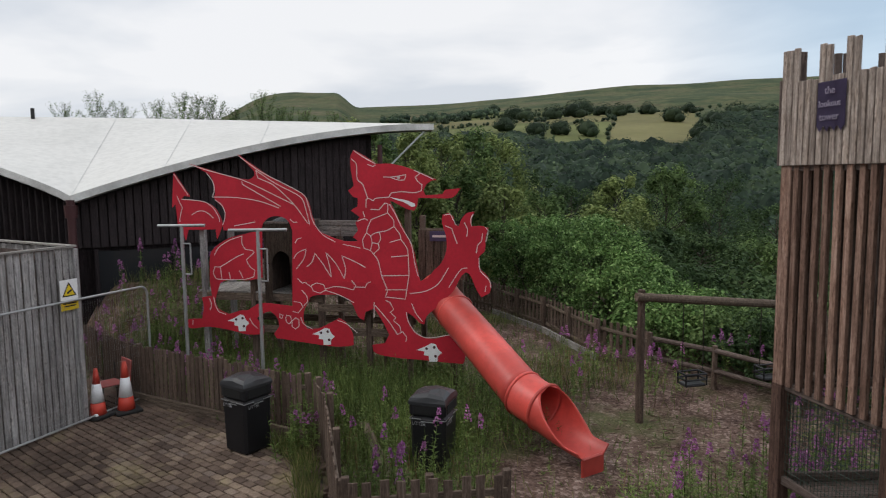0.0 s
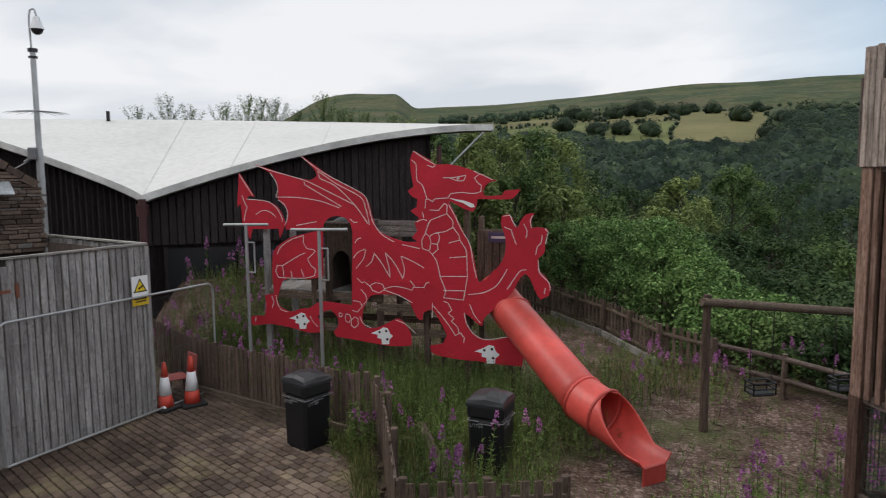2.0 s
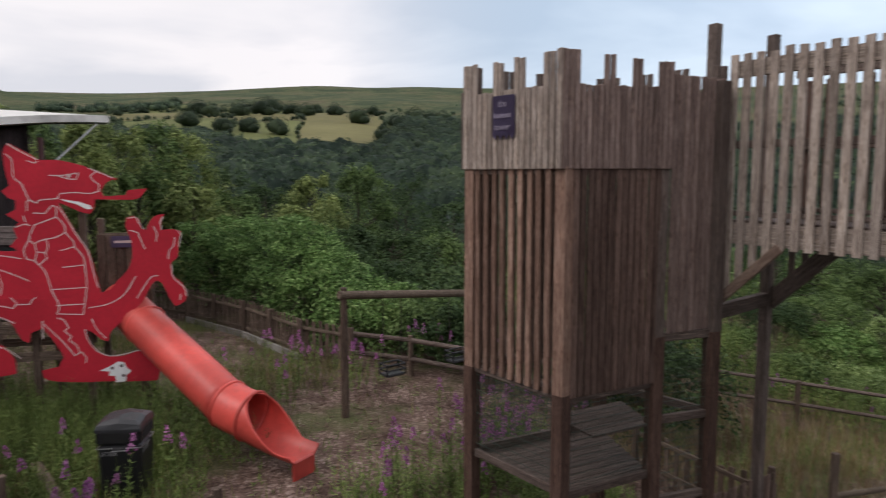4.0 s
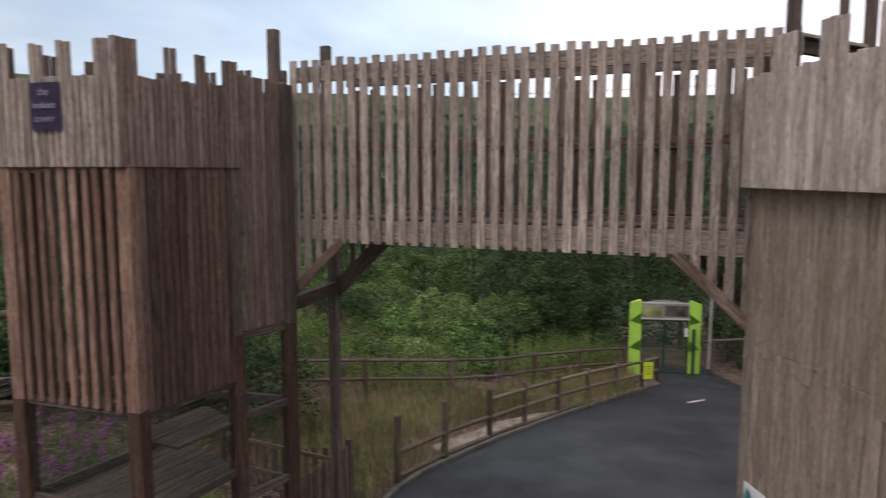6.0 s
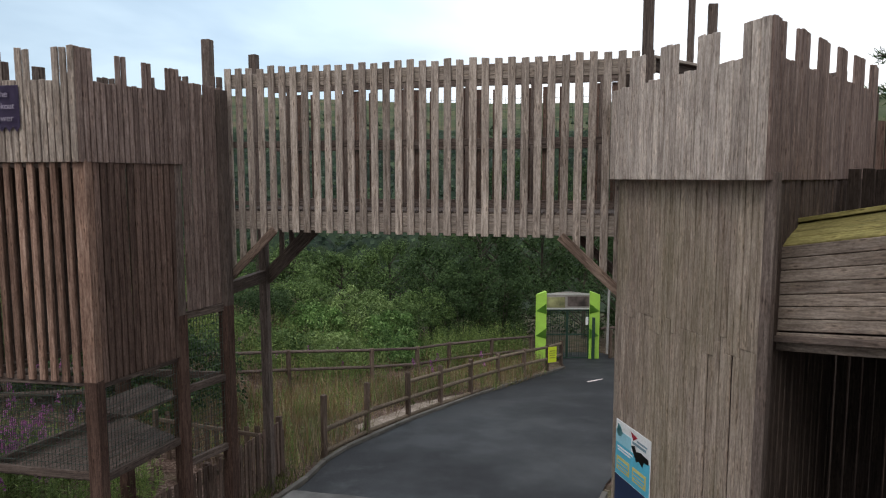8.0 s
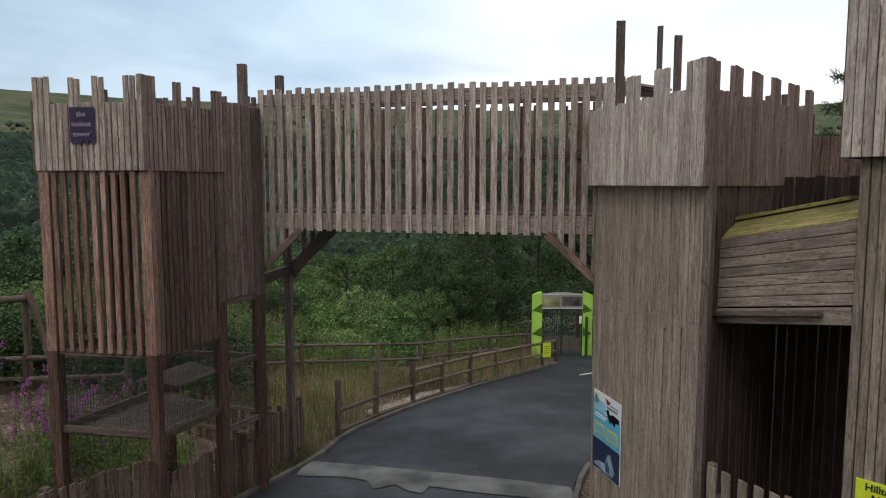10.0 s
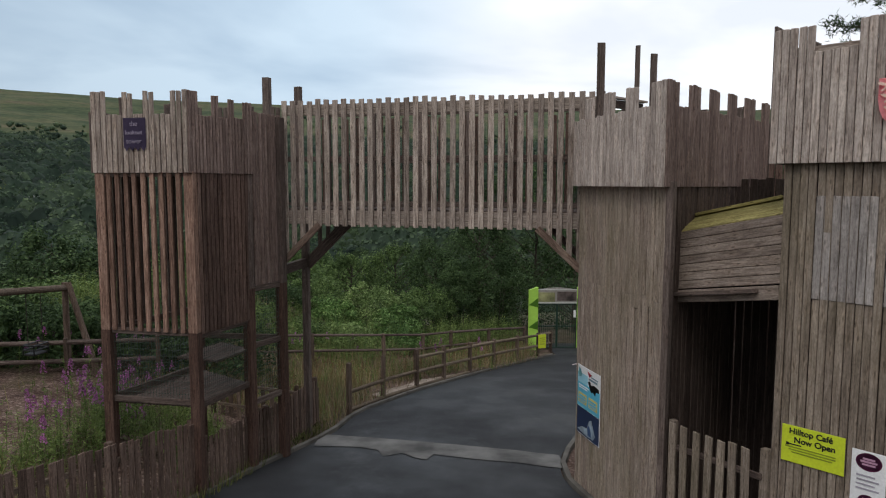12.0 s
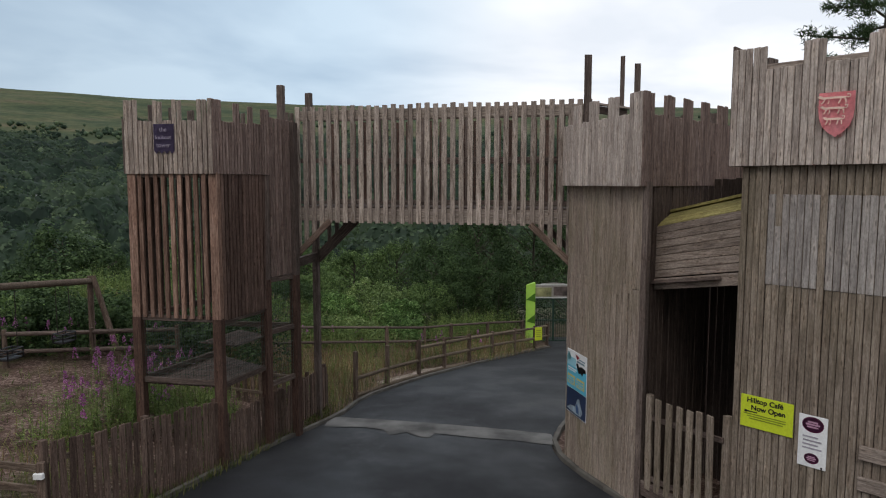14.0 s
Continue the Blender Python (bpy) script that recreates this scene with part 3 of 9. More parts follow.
tagged(part("road", bm, ASPHALT), "dark damp tarmac path running under the timber arch", "road", "", "structure")

# a worn lighter seam of old surfacing across the path
bm = bmesh.new()
seam = []
for k in range(41):
    t = k / 40
    x = lerp(-2.75, 2.0, t)
    mid = lerp(9.35, 7.95, t)
    lo = mid - 0.38 - 0.12 * noise.noise((x * 1.3, 3, 0)) - (0.35 if 0.28 < t < 0.5 else 0.0) * abs(math.sin(t * 17))
    hi = mid + 0.40 + 0.05 * noise.noise((x * 2.1, 9, 0))
    seam.append((bm.verts.new((x, lo, road_z(lo) + 0.034)), bm.verts.new((x, hi, road_z(hi) + 0.034))))
for (a, b), (c, d) in zip(seam, seam[1:]):
    bm.faces.new((a, c, d, b))
for v in bm.verts:
    k = (v.co.x - on_line(ROAD_LEFT, v.co.y)) / (on_line(ROAD_RIGHT, v.co.y) - on_line(ROAD_LEFT, v.co.y))
    v.co.z = road_z(v.co.y) + 0.03 * math.sin(math.pi * max(0, min(1, k))) + 0.012
tagged(part("road_seam", bm, plain("old_grey_tarmac", (0.125, 0.122, 0.118), 0.85, var=0.4, scale=4, bumps=0.2)), "strip of worn pale grey tarmac across the path", "road", "", "structure")


# pale gravel shoulder behind the path's edge
bm = bmesh.new()
strip = []
for k in range(36):
    y = 13.0 + k * 0.15
    e_ = on_line(ROAD_LEFT, y) - 0.10
    w_ = (0.95 + 0.4 * noise.noise((y * 1.1, 2, 0))) * smooth(12.9, 13.8, y) * (1 - smooth(16.6, 18.3, y)) + 0.03
    strip.append([bm.verts.new((e_ - w_ * q / 4, y, max(ground_z(e_ - w_ * q / 4, y), road_z(y) - 0.03) + 0.022 - 0.02 * (q == 4))) for q in range(5)])
for r0, r1 in zip(strip, strip[1:]):
    for q in range(4):
        bm.faces.new((r0[q], r1[q], r1[q + 1], r0[q + 1]))
bmesh.ops.recalc_face_normals(bm, faces=bm.faces)


def gravel_mat():
    m, nt, b = mat_base("pale_gravel", 0.95, 0, 0.1)
    v = coords(nt, (1, 1, 1), False)
    vor = nd(nt, "ShaderNodeTexVoronoi", Scale=34.0)
    nt.links.new(v, vor.inputs["Vector"])
    col = ramp(nt, vor.outputs["Color"], [(0.15, (0.15, 0.115, 0.095)), (0.5, (0.30, 0.24, 0.205)), (0.9, (0.52, 0.45, 0.40))])
    col = mix(nt, 0.6, col, ramp(nt, noise_tex(nt, v, 2.2, 5, 0.7), [(0.35, (0.12, 0.10, 0.06)), (0.6, (0.40, 0.33, 0.285))]))
    nt.links.new(col, b.inputs["Base Color"])
    bump(nt, b, vor.outputs["Distance"], 0.7, 0.02)
    return m


tagged(part("gravel_shoulder", bm, gravel_mat()), "pale gravel shoulder behind the rail fence", "gravel", "", "structure")


def kerb(name, line, side, label):
    """Kerb stones along a line in plan, one stone each."""
    ob = thing(name, label, "kerb", "", "structure")
    pts = polyline(line, 0.9)
    for (x0, y0, a0), (x1, y1, a1) in zip(pts, pts[1:]):
        p, q = Vector((x0, y0, road_z(y0) - 0.005)), Vector((x1, y1, road_z(y1) - 0.005))
        n = (q - p).normalized().cross(Vector((0, 0, 1))) * side * 0.06
        plank(ob, p + n, q + n - (q - p).normalized() * 0.008, 0.09, 0.13, CONCRETE, "kerb_stone")
    return ob


kerb("kerb_left", [p for p in ROAD_LEFT if 0 < p[1] < 23], -1, "weathered concrete edging along the path")
kerb("kerb_right", [p for p in ROAD_RIGHT if 3.2 < p[1] < 10.5], 1, "concrete kerb curving round the timber tower")

# ------------------------------------------------------------ the lookout tower
LA, LC, LB, LE = (-5.64, 6.47), (-4.03, 6.15), (-3.47, 7.60), (-3.16, 8.40)
LD = (-4.85, 8.60)


def inset(p, d, c=(-4.3, 7.3)):
    v = Vector((p[0] - c[0], p[1] - c[1])).normalized()
    return (p[0] - v.x * d, p[1] - v.y * d)


tower = thing("lookout_tower", "brown timber lookout tower with notched parapet and wire-mesh base", "tower")
# parapet: boards of two heights like battlements
FRONT_TOPS = [5.50] * 3 + [5.15] * 3 + [5.48] * 2 + [5.15] * 2 + [5.49] * 2 + [5.16] * 3 + [5.50] * 3
SIDE_TOPS = [5.50] * 3 + [5.16] * 4 + [5.48] * 2 + [5.17] * 3 + [5.47] * 2 + [5.18] * 3 + [5.46] * 3
n_f = len(FRONT_TOPS)
step_f = math.hypot(LC[0] - LA[0], LC[1] - LA[1]) / n_f
wall_boards(tower, [LA, LC], step_f, step_f - 0.009, 0.03, 4.27, lambda i, x, y: FRONT_TOPS[min(i, n_f - 1)], WOOD)
step_s = math.hypot(LB[0] - LC[0], LB[1] - LC[1]) / len(SIDE_TOPS)
# side boards use the shaded timber, darker than the front's
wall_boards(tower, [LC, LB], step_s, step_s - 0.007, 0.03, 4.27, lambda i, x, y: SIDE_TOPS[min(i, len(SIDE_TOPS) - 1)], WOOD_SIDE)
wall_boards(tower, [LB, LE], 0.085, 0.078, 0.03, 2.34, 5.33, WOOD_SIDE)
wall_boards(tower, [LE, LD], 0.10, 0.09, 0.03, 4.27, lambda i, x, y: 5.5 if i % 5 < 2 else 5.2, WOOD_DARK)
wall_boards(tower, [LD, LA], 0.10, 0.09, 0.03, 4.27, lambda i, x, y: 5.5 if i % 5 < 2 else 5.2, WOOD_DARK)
# corner posts and the slatted body
post_at = [inset(p, 0.12) for p in (LA, LC, LB, LE, LD)]
post_at[3] = (-3.18, 8.30)
for i, (x, y) in enumerate(post_at):
    top = 4.3 if i != 3 else 5.3
    mid_z = 1.80 if i < 2 else 2.30
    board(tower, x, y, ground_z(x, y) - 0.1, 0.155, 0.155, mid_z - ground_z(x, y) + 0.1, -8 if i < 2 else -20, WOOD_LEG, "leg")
    board(tower, x, y, mid_z, 0.15, 0.15, top - mid_z, -8 if i < 2 else -20, WOOD_DARK if i > 1 else WOOD_BROWN, "post")
iA, iC, iB, iE, iD = post_at
fa, fc = inset(LA, 0.06), inset(LC, 0.06)
wall_boards(tower, [(fa[0] + 0.12, fa[1] - 0.01), (fc[0] - 0.12, fc[1] + 0.01)], 0.15, 0.082, 0.05, 1.80, 4.3, WOOD_BROWN)
sb = inset(LB, 0.05)
# side face: its shade is painted by a darker brown than the front slats
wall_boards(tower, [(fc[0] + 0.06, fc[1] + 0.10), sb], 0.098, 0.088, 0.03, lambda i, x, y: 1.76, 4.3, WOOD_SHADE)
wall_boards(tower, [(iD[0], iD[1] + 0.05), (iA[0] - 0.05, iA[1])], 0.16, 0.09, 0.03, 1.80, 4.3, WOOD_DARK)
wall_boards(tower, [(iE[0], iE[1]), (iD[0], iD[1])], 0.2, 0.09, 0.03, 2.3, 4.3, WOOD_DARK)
# rails
for a, b, z in ((iA, iC, 1.79), (iC, iB, 1.74), (iA, iC, 0.68), (iC, iB, 0.62), (iB, iE, 2.28), (iB, iE, 1.27), (iB, iE, 0.25), (iD, iA, 1.79), (iD, iA, 0.68), (iE, iD, 1.27), (iE, iD, 2.28)):
    plank(tower, (*a, z), (*b, z), 0.06, 0.10, WOOD_DARK_H, "rail")
plank(tower, (*iA, 4.24), (*iC, 4.24), 0.10, 0.06, WOOD_DARK_H, "rail")
plank(tower, (*iC, 4.24), (*iB, 4.24), 0.10, 0.06, WOOD_DARK_H, "rail")
# decks of planks inside, the enclosed bays' shade put into a darker timber
for k in range(11):
    t = (k + 0.5) / 11
    p = Vector((lerp(iA[0], iC[0], t), lerp(iA[1], iC[1], t)))
    q = Vector((lerp(iD[0], iB[0], t), lerp(iD[1], iB[1], t)))
    plank(tower, (p.x, p.y + 0.05, 0.60), (q.x, q.y, 0.60), 0.125, 0.03, WOOD_DARK_H, "deck_board")
    if k > 4:
        plank(tower, (lerp(p.x, q.x, 0.35), lerp(p.y, q.y, 0.35), 1.22), (q.x, q.y, 1.22), 0.125, 0.03, WOOD_DARK_H, "deck_board")
    plank(tower, (p.x, p.y, 4.26), (q.x, q.y, 4.26), 0.125, 0.03, WOOD_DARK_H, "deck_board")
# welded wire mesh in the lower bays
MESH = plain("green_coated_wire", (0.05, 0.07, 0.055), 0.5, 0.3)


def wire_mesh(parent, a, b, z0, z1, pitch=0.05, r=0.0024, material=None, name="wire_mesh"):
    bm = bmesh.new()
    p, q = Vector((*a, 0)), Vector((*b, 0))
    l = (q - p).length
    for i in range(int(l / pitch) + 1):
        c = p.lerp(q, i * pitch / l)
        add_box(bm, 0, 0, (z0 + z1) / 2, r * 2, r * 2, z1 - z0, Matrix.Translation(c))
    for k in range(int((z1 - z0) / (pitch * 2)) + 1):
        z = z0 + k * pitch * 2
        add_beam(bm, (p.x, p.y, z), (q.x, q.y, z), r * 2, r * 2)
    return part(name, bm, material or MESH, parent, "fine green wire mesh")


wire_mesh(tower, iA, iC, 0.70, 1.78)
wire_mesh(tower, iC, iB, 0.64, 1.73)
wire_mesh(tower, iB, iE, 0.28, 2.25)
wire_mesh(tower, iD, iA, 0.70, 1.78)
# name board with letters and a cut lower edge
sx, sy = lerp(LA[0], LC[0], 0.47), lerp(LA[1], LC[1], 0.47) - 0.028
sign_turn = math.degrees(math.atan2(LC[1] - LA[1], LC[0] - LA[0]))


def text_mesh(s, size, material, m, parent, name="lettering", label="", align="CENTER", font_shear=0.0, bold=0.0):
    cu = bpy.data.curves.new(name, "FONT")
    cu.body, cu.size, cu.align_x, cu.align_y, cu.extrude, cu.shear, cu.offset = s, size, align, "CENTER", 0.0015, font_shear, bold
    tmp = bpy.data.objects.new(name, cu)
    scene.collection.objects.link(tmp)
    bpy.context.view_layer.update()
    me = bpy.data.meshes.new_from_object(tmp)
    bpy.data.objects.remove(tmp)
    me.materials.clear()
    me.materials.append(material)
    ob = new(name, me)
    ob.parent = parent
    ob.matrix_world = m
    if label:
        ob["label"] = label
    return ob


name_sign = thing("name_sign", "purple board with faded hand-painted words on tower", "sign", at=(sx, sy, 4.86), turn=sign_turn)
bm = bmesh.new()
edge = [(-0.19, 0.24), (-0.19, -0.20)] + [(-0.19 + 0.38 * i / 8, -0.20 - (0.06 if i % 2 else 0.0)) for i in range(1, 8)] + [(0.19, -0.20), (0.19, 0.24)]
top = [bm.verts.new((x, -0.012, z)) for x, z in edge]
f = bm.faces.new(top)
bmesh.ops.solidify(bm, geom=[f], thickness=-0.02)
bmesh.ops.recalc_face_normals(bm, faces=bm.faces)
part("sign_board", bm, PURPLE, name_sign).matrix_world = name_sign.matrix_world
for k, word in enumerate(("the", "lookout", "tower")):
    text_mesh(word, (0.105, 0.092, 0.105)[k], SIGN_TEXT, name_sign.matrix_world @ pose(0, -0.034, 0.145 - 0.13 * k, 90, 0, 0), name_sign)

# ------------------------------------------------------------ the timber bridge over the path
WOOD_BROWN_H = wood("red_brown_timber_horizontal", (0.065, 0.042, 0.034), (0.165, 0.118, 0.096), (0.30, 0.235, 0.195), grain="x")
BR_L, BR_R = (-3.17, 8.49), (2.10, 7.11)
bridge = thing("timber_footbridge", "slatted timber footbridge forming an arch over the path", "bridge")
bdir = Vector((BR_R[0] - BR_L[0], BR_R[1] - BR_L[1], 0))
blen = bdir.length
bdir.normalize()
bback = Vector((-bdir.y, bdir.x, 0))
bang = math.degrees(math.atan2(bdir.y, bdir.x))


def bp(s, back, z):
    """A place s metres along the bridge from its left end, back metres behind its front."""
    p = Vector((*BR_L, 0)) + bdir * s + bback * back
    return (p.x, p.y, z)


BZ0, BZ1 = 3.34, 5.61
n_sl = 33
for i in range(n_sl):
    s = 0.06 + i * (blen - 0.1) / (n_sl - 1)
    lo = BZ0
    if s < 0.68:
        lo = BZ0 - (0.68 - s) * 0.95
    if s > blen - 0.66:
        lo = BZ0 - (s - blen + 0.66) * 0.95
    x, y, z = bp(s, random.uniform(-0.006, 0.006), lo)
    board(bridge, x, y, z, 0.096, 0.035, BZ1 + random.uniform(-0.02, 0.02) - lo, bang, WOOD, "slat")
for s in (blen + 0.12, blen + 0.28):
    x, y, z = bp(s, 0.0, 4.25)
    board(bridge, x, y, z, 0.096, 0.035, BZ1 - z, bang, WOOD, "slat")
for z, h in ((5.44, 0.19), (4.56, 0.09), (3.74, 0.06)):
    plank(bridge, bp(0, 0.05, z), bp(blen + (0.35 if z > 5 else 0), 0.05, z), 0.05, h, WOOD_DARK_H if h < 0.1 else WOOD_H, "rail")
plank(bridge, bp(0, 0.05, 3.50), bp(blen, 0.05, 3.50), 0.06, 0.26, WOOD_H, "fascia_beam")
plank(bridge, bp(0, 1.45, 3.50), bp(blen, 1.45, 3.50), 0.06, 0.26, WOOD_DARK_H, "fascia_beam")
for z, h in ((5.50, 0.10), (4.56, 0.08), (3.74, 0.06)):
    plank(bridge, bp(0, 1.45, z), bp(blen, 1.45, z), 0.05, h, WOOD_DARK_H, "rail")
for k in range(6):
    s = 0.3 + k * (blen - 0.6) / 5
    x, y, z = bp(s, 1.40, 3.4)
    board(bridge, x, y, z, 0.09, 0.09, 2.15, bang, WOOD_DARK, "post")
for k in range(36):
    s = 0.08 + k * 0.149
    if s < blen:
        plank(bridge, bp(s, 0.06, 3.64), bp(s, 1.42, 3.64), 0.135, 0.035, WOOD_DARK_H, "deck_board")
wire_mesh(bridge, bp(0, 1.43, 0)[:2], bp(blen, 1.43, 0)[:2], 3.75, 5.28, 0.075, 0.002)
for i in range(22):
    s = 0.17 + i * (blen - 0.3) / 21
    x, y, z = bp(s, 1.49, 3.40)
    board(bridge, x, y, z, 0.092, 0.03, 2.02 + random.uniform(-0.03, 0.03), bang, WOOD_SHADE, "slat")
# corner braces, front and back
for back, mt in ((-0.03, WOOD_BROWN_H), (1.42, WOOD_DARK_H)):
    plank(bridge, bp(0.74, back, BZ0 + 0.03), bp(-0.02 if back < 0 else -0.22, back, BZ0 - (0.70 if back < 0 else 0.90)), 0.04, 0.12 if back < 0 else 0.22, mt, "brace", (0, 0, 1))
    plank(bridge, bp(blen - 0.74, back, BZ0 + 0.03), bp(blen + 0.02, back, BZ0 - 0.68), 0.04, 0.12, mt, "brace", (0, 0, 1))
for k in range(4):
    s = 0.08 + k * 0.18
    x, y, z = bp(s, 1.42, BZ0 - (0.72 - s) * 0.95)
    board(bridge, x, y, z, 0.085, 0.03, 0.72 - s + 0.1, bang, WOOD_DARK, "slat")
x, y = -3.04, 9.88
z = ground_z(x, y) - 0.1
board(bridge, x, y, z, 0.13, 0.13, 3.5 - z, bang, WOOD_DARK, "post")
plank(bridge, bp(-0.05, 0.0, 2.50), (x, y, 2.50), 0.10, 0.18, WOOD_DARK_H, "beam")
# tall posts left standing over the rails
for s, back, z in ((-3.54, 8.94, 6.10), (-3.22, 10.26, 6.11)):
    board(bridge, s, back, 3.4, 0.13, 0.13, z - 3.4, bang, WOOD_DARK, "post")

# ------------------------------------------------------------ the round-fronted timber tower
R0 = (2.64, 4.45)
RCURVE = bezier(R0, (2.27, 5.75), (2.035, 6.80), 10) + [(2.05, 6.98), (2.10, 7.18), (2.20, 7.40)]
RSIDE = [R0, (5.05, 6.98)]
round_tower = thing("gate_tower", "grey-brown boarded timber tower with curved front and notched parapet", "tower")


def joint_step(i):
    """Butt joints of the two lengths of board, stepping a little from group to group."""
    return (0.0, 0.0, 0.0, -0.09, -0.09, 0.05, 0.0, -0.16, -0.16, 0.0)[i % 10]


wall_boards(round_tower, RCURVE, 0.088, 0.083, 0.025, lambda i, x, y: ground_z(x, y) - 0.15, lambda i, x, y: 2.5785 + joint_step(i), WOOD_MOSS, jitter=0.0)
wall_boards(round_tower, RCURVE, 0.088, 0.083, 0.025, lambda i, x, y: 2.58 + joint_step(i), 4.2, WOOD_MOSS)
# unseen sheet added behind the curved boards to keep their gaps dark
bm = bmesh.new()
inner = offset_line(RCURVE, -0.035)
lo_v = [bm.verts.new((x, y, ground_z(x, y) - 0.2)) for x, y in inner]
hi_v = [bm.verts.new((x, y, 4.15)) for x, y in inner]
for k in range(len(inner) - 1):
    bm.faces.new((lo_v[k], lo_v[k + 1], hi_v[k + 1], hi_v[k]))
part("backing", bm, WOOD_DARK, round_tower)
PAR_FRONT = bezier((2.53, 4.31), (2.12, 5.62), (1.89, 6.75), 10) + [(1.92, 6.95), (1.99, 7.15), (2.10, 7.38)]
RTOPS = "HHHLLLHHHLLLHHHLLLHHHLLLLLLLLLLLLL"
wall_boards(round_tower, PAR_FRONT, 0.102, 0.099, 0.028, 4.08, lambda i, x, y: 5.40 if RTOPS[min(i, 33)] == "H" else 5.10, WOOD_SILVER)
PAR_END = (5.03, 6.94)
SIDE_MERLONS = ((0.0, 0.31), (0.63, 0.97), (1.27, 1.60), (1.91, 2.31), (2.62, 3.01), (3.27, 3.70))
# side parapet in the shaded timber, front in the pale one
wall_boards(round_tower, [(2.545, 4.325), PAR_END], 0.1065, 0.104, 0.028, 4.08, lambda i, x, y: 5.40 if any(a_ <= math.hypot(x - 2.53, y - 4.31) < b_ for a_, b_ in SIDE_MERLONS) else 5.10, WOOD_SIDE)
# tower side by the ramp: the shade there is in the board colour
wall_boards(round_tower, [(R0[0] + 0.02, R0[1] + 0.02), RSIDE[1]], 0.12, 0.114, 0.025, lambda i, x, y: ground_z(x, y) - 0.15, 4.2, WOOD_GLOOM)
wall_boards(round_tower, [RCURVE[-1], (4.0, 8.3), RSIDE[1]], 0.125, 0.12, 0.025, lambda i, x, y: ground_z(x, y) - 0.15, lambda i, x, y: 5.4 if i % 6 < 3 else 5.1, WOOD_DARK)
corner_z = ground_z(*R0) - 0.15
board(round_tower, R0[0] + 0.03, R0[1] + 0.02, corner_z, 0.11, 0.09, 4.15 - corner_z, 45, WOOD_DARK, "corner_post")
# boarded screen running on from the parapet's far end
screen = thing("boarded_screen", "brown boarded screen wall behind the gate tower", "wall", "", "structure")
wall_boards(screen, [(5.05, 6.98), (7.4, 6.4)], 0.125, 0.12, 0.025, lambda i, x, y: ground_z(x, y) - 0.15, 4.78, WOOD_SHADE)
# deck, corner post and the posts over it
bm = bmesh.new()
add_box(bm, 3.4, 6.75, 4.15, 1.7, 1.3, 0.06)
part("deck", bm, WOOD_DARK_H, round_tower)
for x, y, z, w in ((2.33, 7.00, 6.36, 0.125), (3.20, 8.05, 6.53, 0.085), (3.51, 8.12, 6.40, 0.115)):
    board(round_tower, x, y, 4.1, w, w, z - 4.1, -14, WOOD_DARK, "post")
plank(round_tower, (2.33, 7.10, 5.45), (3.20, 7.70, 5.42), 0.06, 0.13, WOOD_DARK_H, "rail")
plank(round_tower, (2.33, 7.06, 5.545), (3.25, 7.68, 5.51), 0.11, 0.035, WOOD_H, "rail")

# ------------------------------------------------------------ the right-hand tower with the shield
T0 = (3.42, 3.08)
TD = Vector((0.67, -0.742))
T1 = (T0[0] + TD.x * 3.0, T0[1] + TD.y * 3.0)
shield_tower = thing("shield_tower", "boarded timber tower front with stepped parapet and painted shield", "tower")
PALE = wood("bleached_timber", (0.17, 0.155, 0.148), (0.31, 0.29, 0.28), (0.45, 0.43, 0.42))
wall_boards(shield_tower, [T0, T1], 0.082, 0.081, 0.03, -0.75, lambda i, x, y: 4.4, WOOD_BODY)
# boards bleached where a notice used to hang
for i, (x, y, a) in enumerate(polyline([T0, T1], 0.082)):
    if 4 <= i <= 32:
        board(shield_tower, x - 0.0195 * 0.742, y - 0.0195 * 0.67, 2.93, 0.075, 0.010, 1.07, a, PALE, "bleached_board")
TP0, TP1 = (T0[0] - 0.16, T0[1] + 0.03), (T1[0] - 0.08, T1[1] - 0.07)
TTOPS = "HHHHHLLLLLHHHLLLLLHHHHHLLLLLHHHLLLLLHHHHHH"
wall_boards(shield_tower, [TP0, TP1], 0.080, 0.0795, 0.03, 4.33, lambda i, x, y: 5.70 if TTOPS[min(i, 41)] == "H" else 5.45, WOOD_SILVER)
# side boards in a darker timber than the front
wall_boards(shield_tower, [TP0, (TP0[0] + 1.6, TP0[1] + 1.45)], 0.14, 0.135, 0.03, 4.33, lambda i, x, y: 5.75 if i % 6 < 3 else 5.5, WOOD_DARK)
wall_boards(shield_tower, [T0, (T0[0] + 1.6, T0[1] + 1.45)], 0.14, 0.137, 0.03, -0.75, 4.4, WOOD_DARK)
# near-black backing, added so no sky shows between the front boards
for z0_, z1_, a_, b_ in ((4.36, 5.42, TP0, TP1), (-0.75, 4.36, T0, T1)):
    bk = Vector((0.742, 0.67)) * 0.032
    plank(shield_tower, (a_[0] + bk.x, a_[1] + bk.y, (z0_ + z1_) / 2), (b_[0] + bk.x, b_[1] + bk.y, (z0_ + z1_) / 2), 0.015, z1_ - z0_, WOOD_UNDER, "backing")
off = Vector((0.742, 0.67)) * 0.075
plank(shield_tower, (TP0[0] + off.x, TP0[1] + off.y, 5.47), (TP1[0] + off.x, TP1[1] + off.y, 5.47), 0.09, 0.07, WOOD_H, "coping")

# painted shield on the parapet
shield = thing("heraldic_shield", "faded red shield with worn gold shapes on timber parapet", "shield", at=(T0[0] + TD.x * 1.055 - 0.742 * 0.16, T0[1] + TD.y * 1.055 - 0.67 * 0.16, 4.89), turn=math.degrees(math.atan2(TD.y, TD.x)))
bm = bmesh.new()
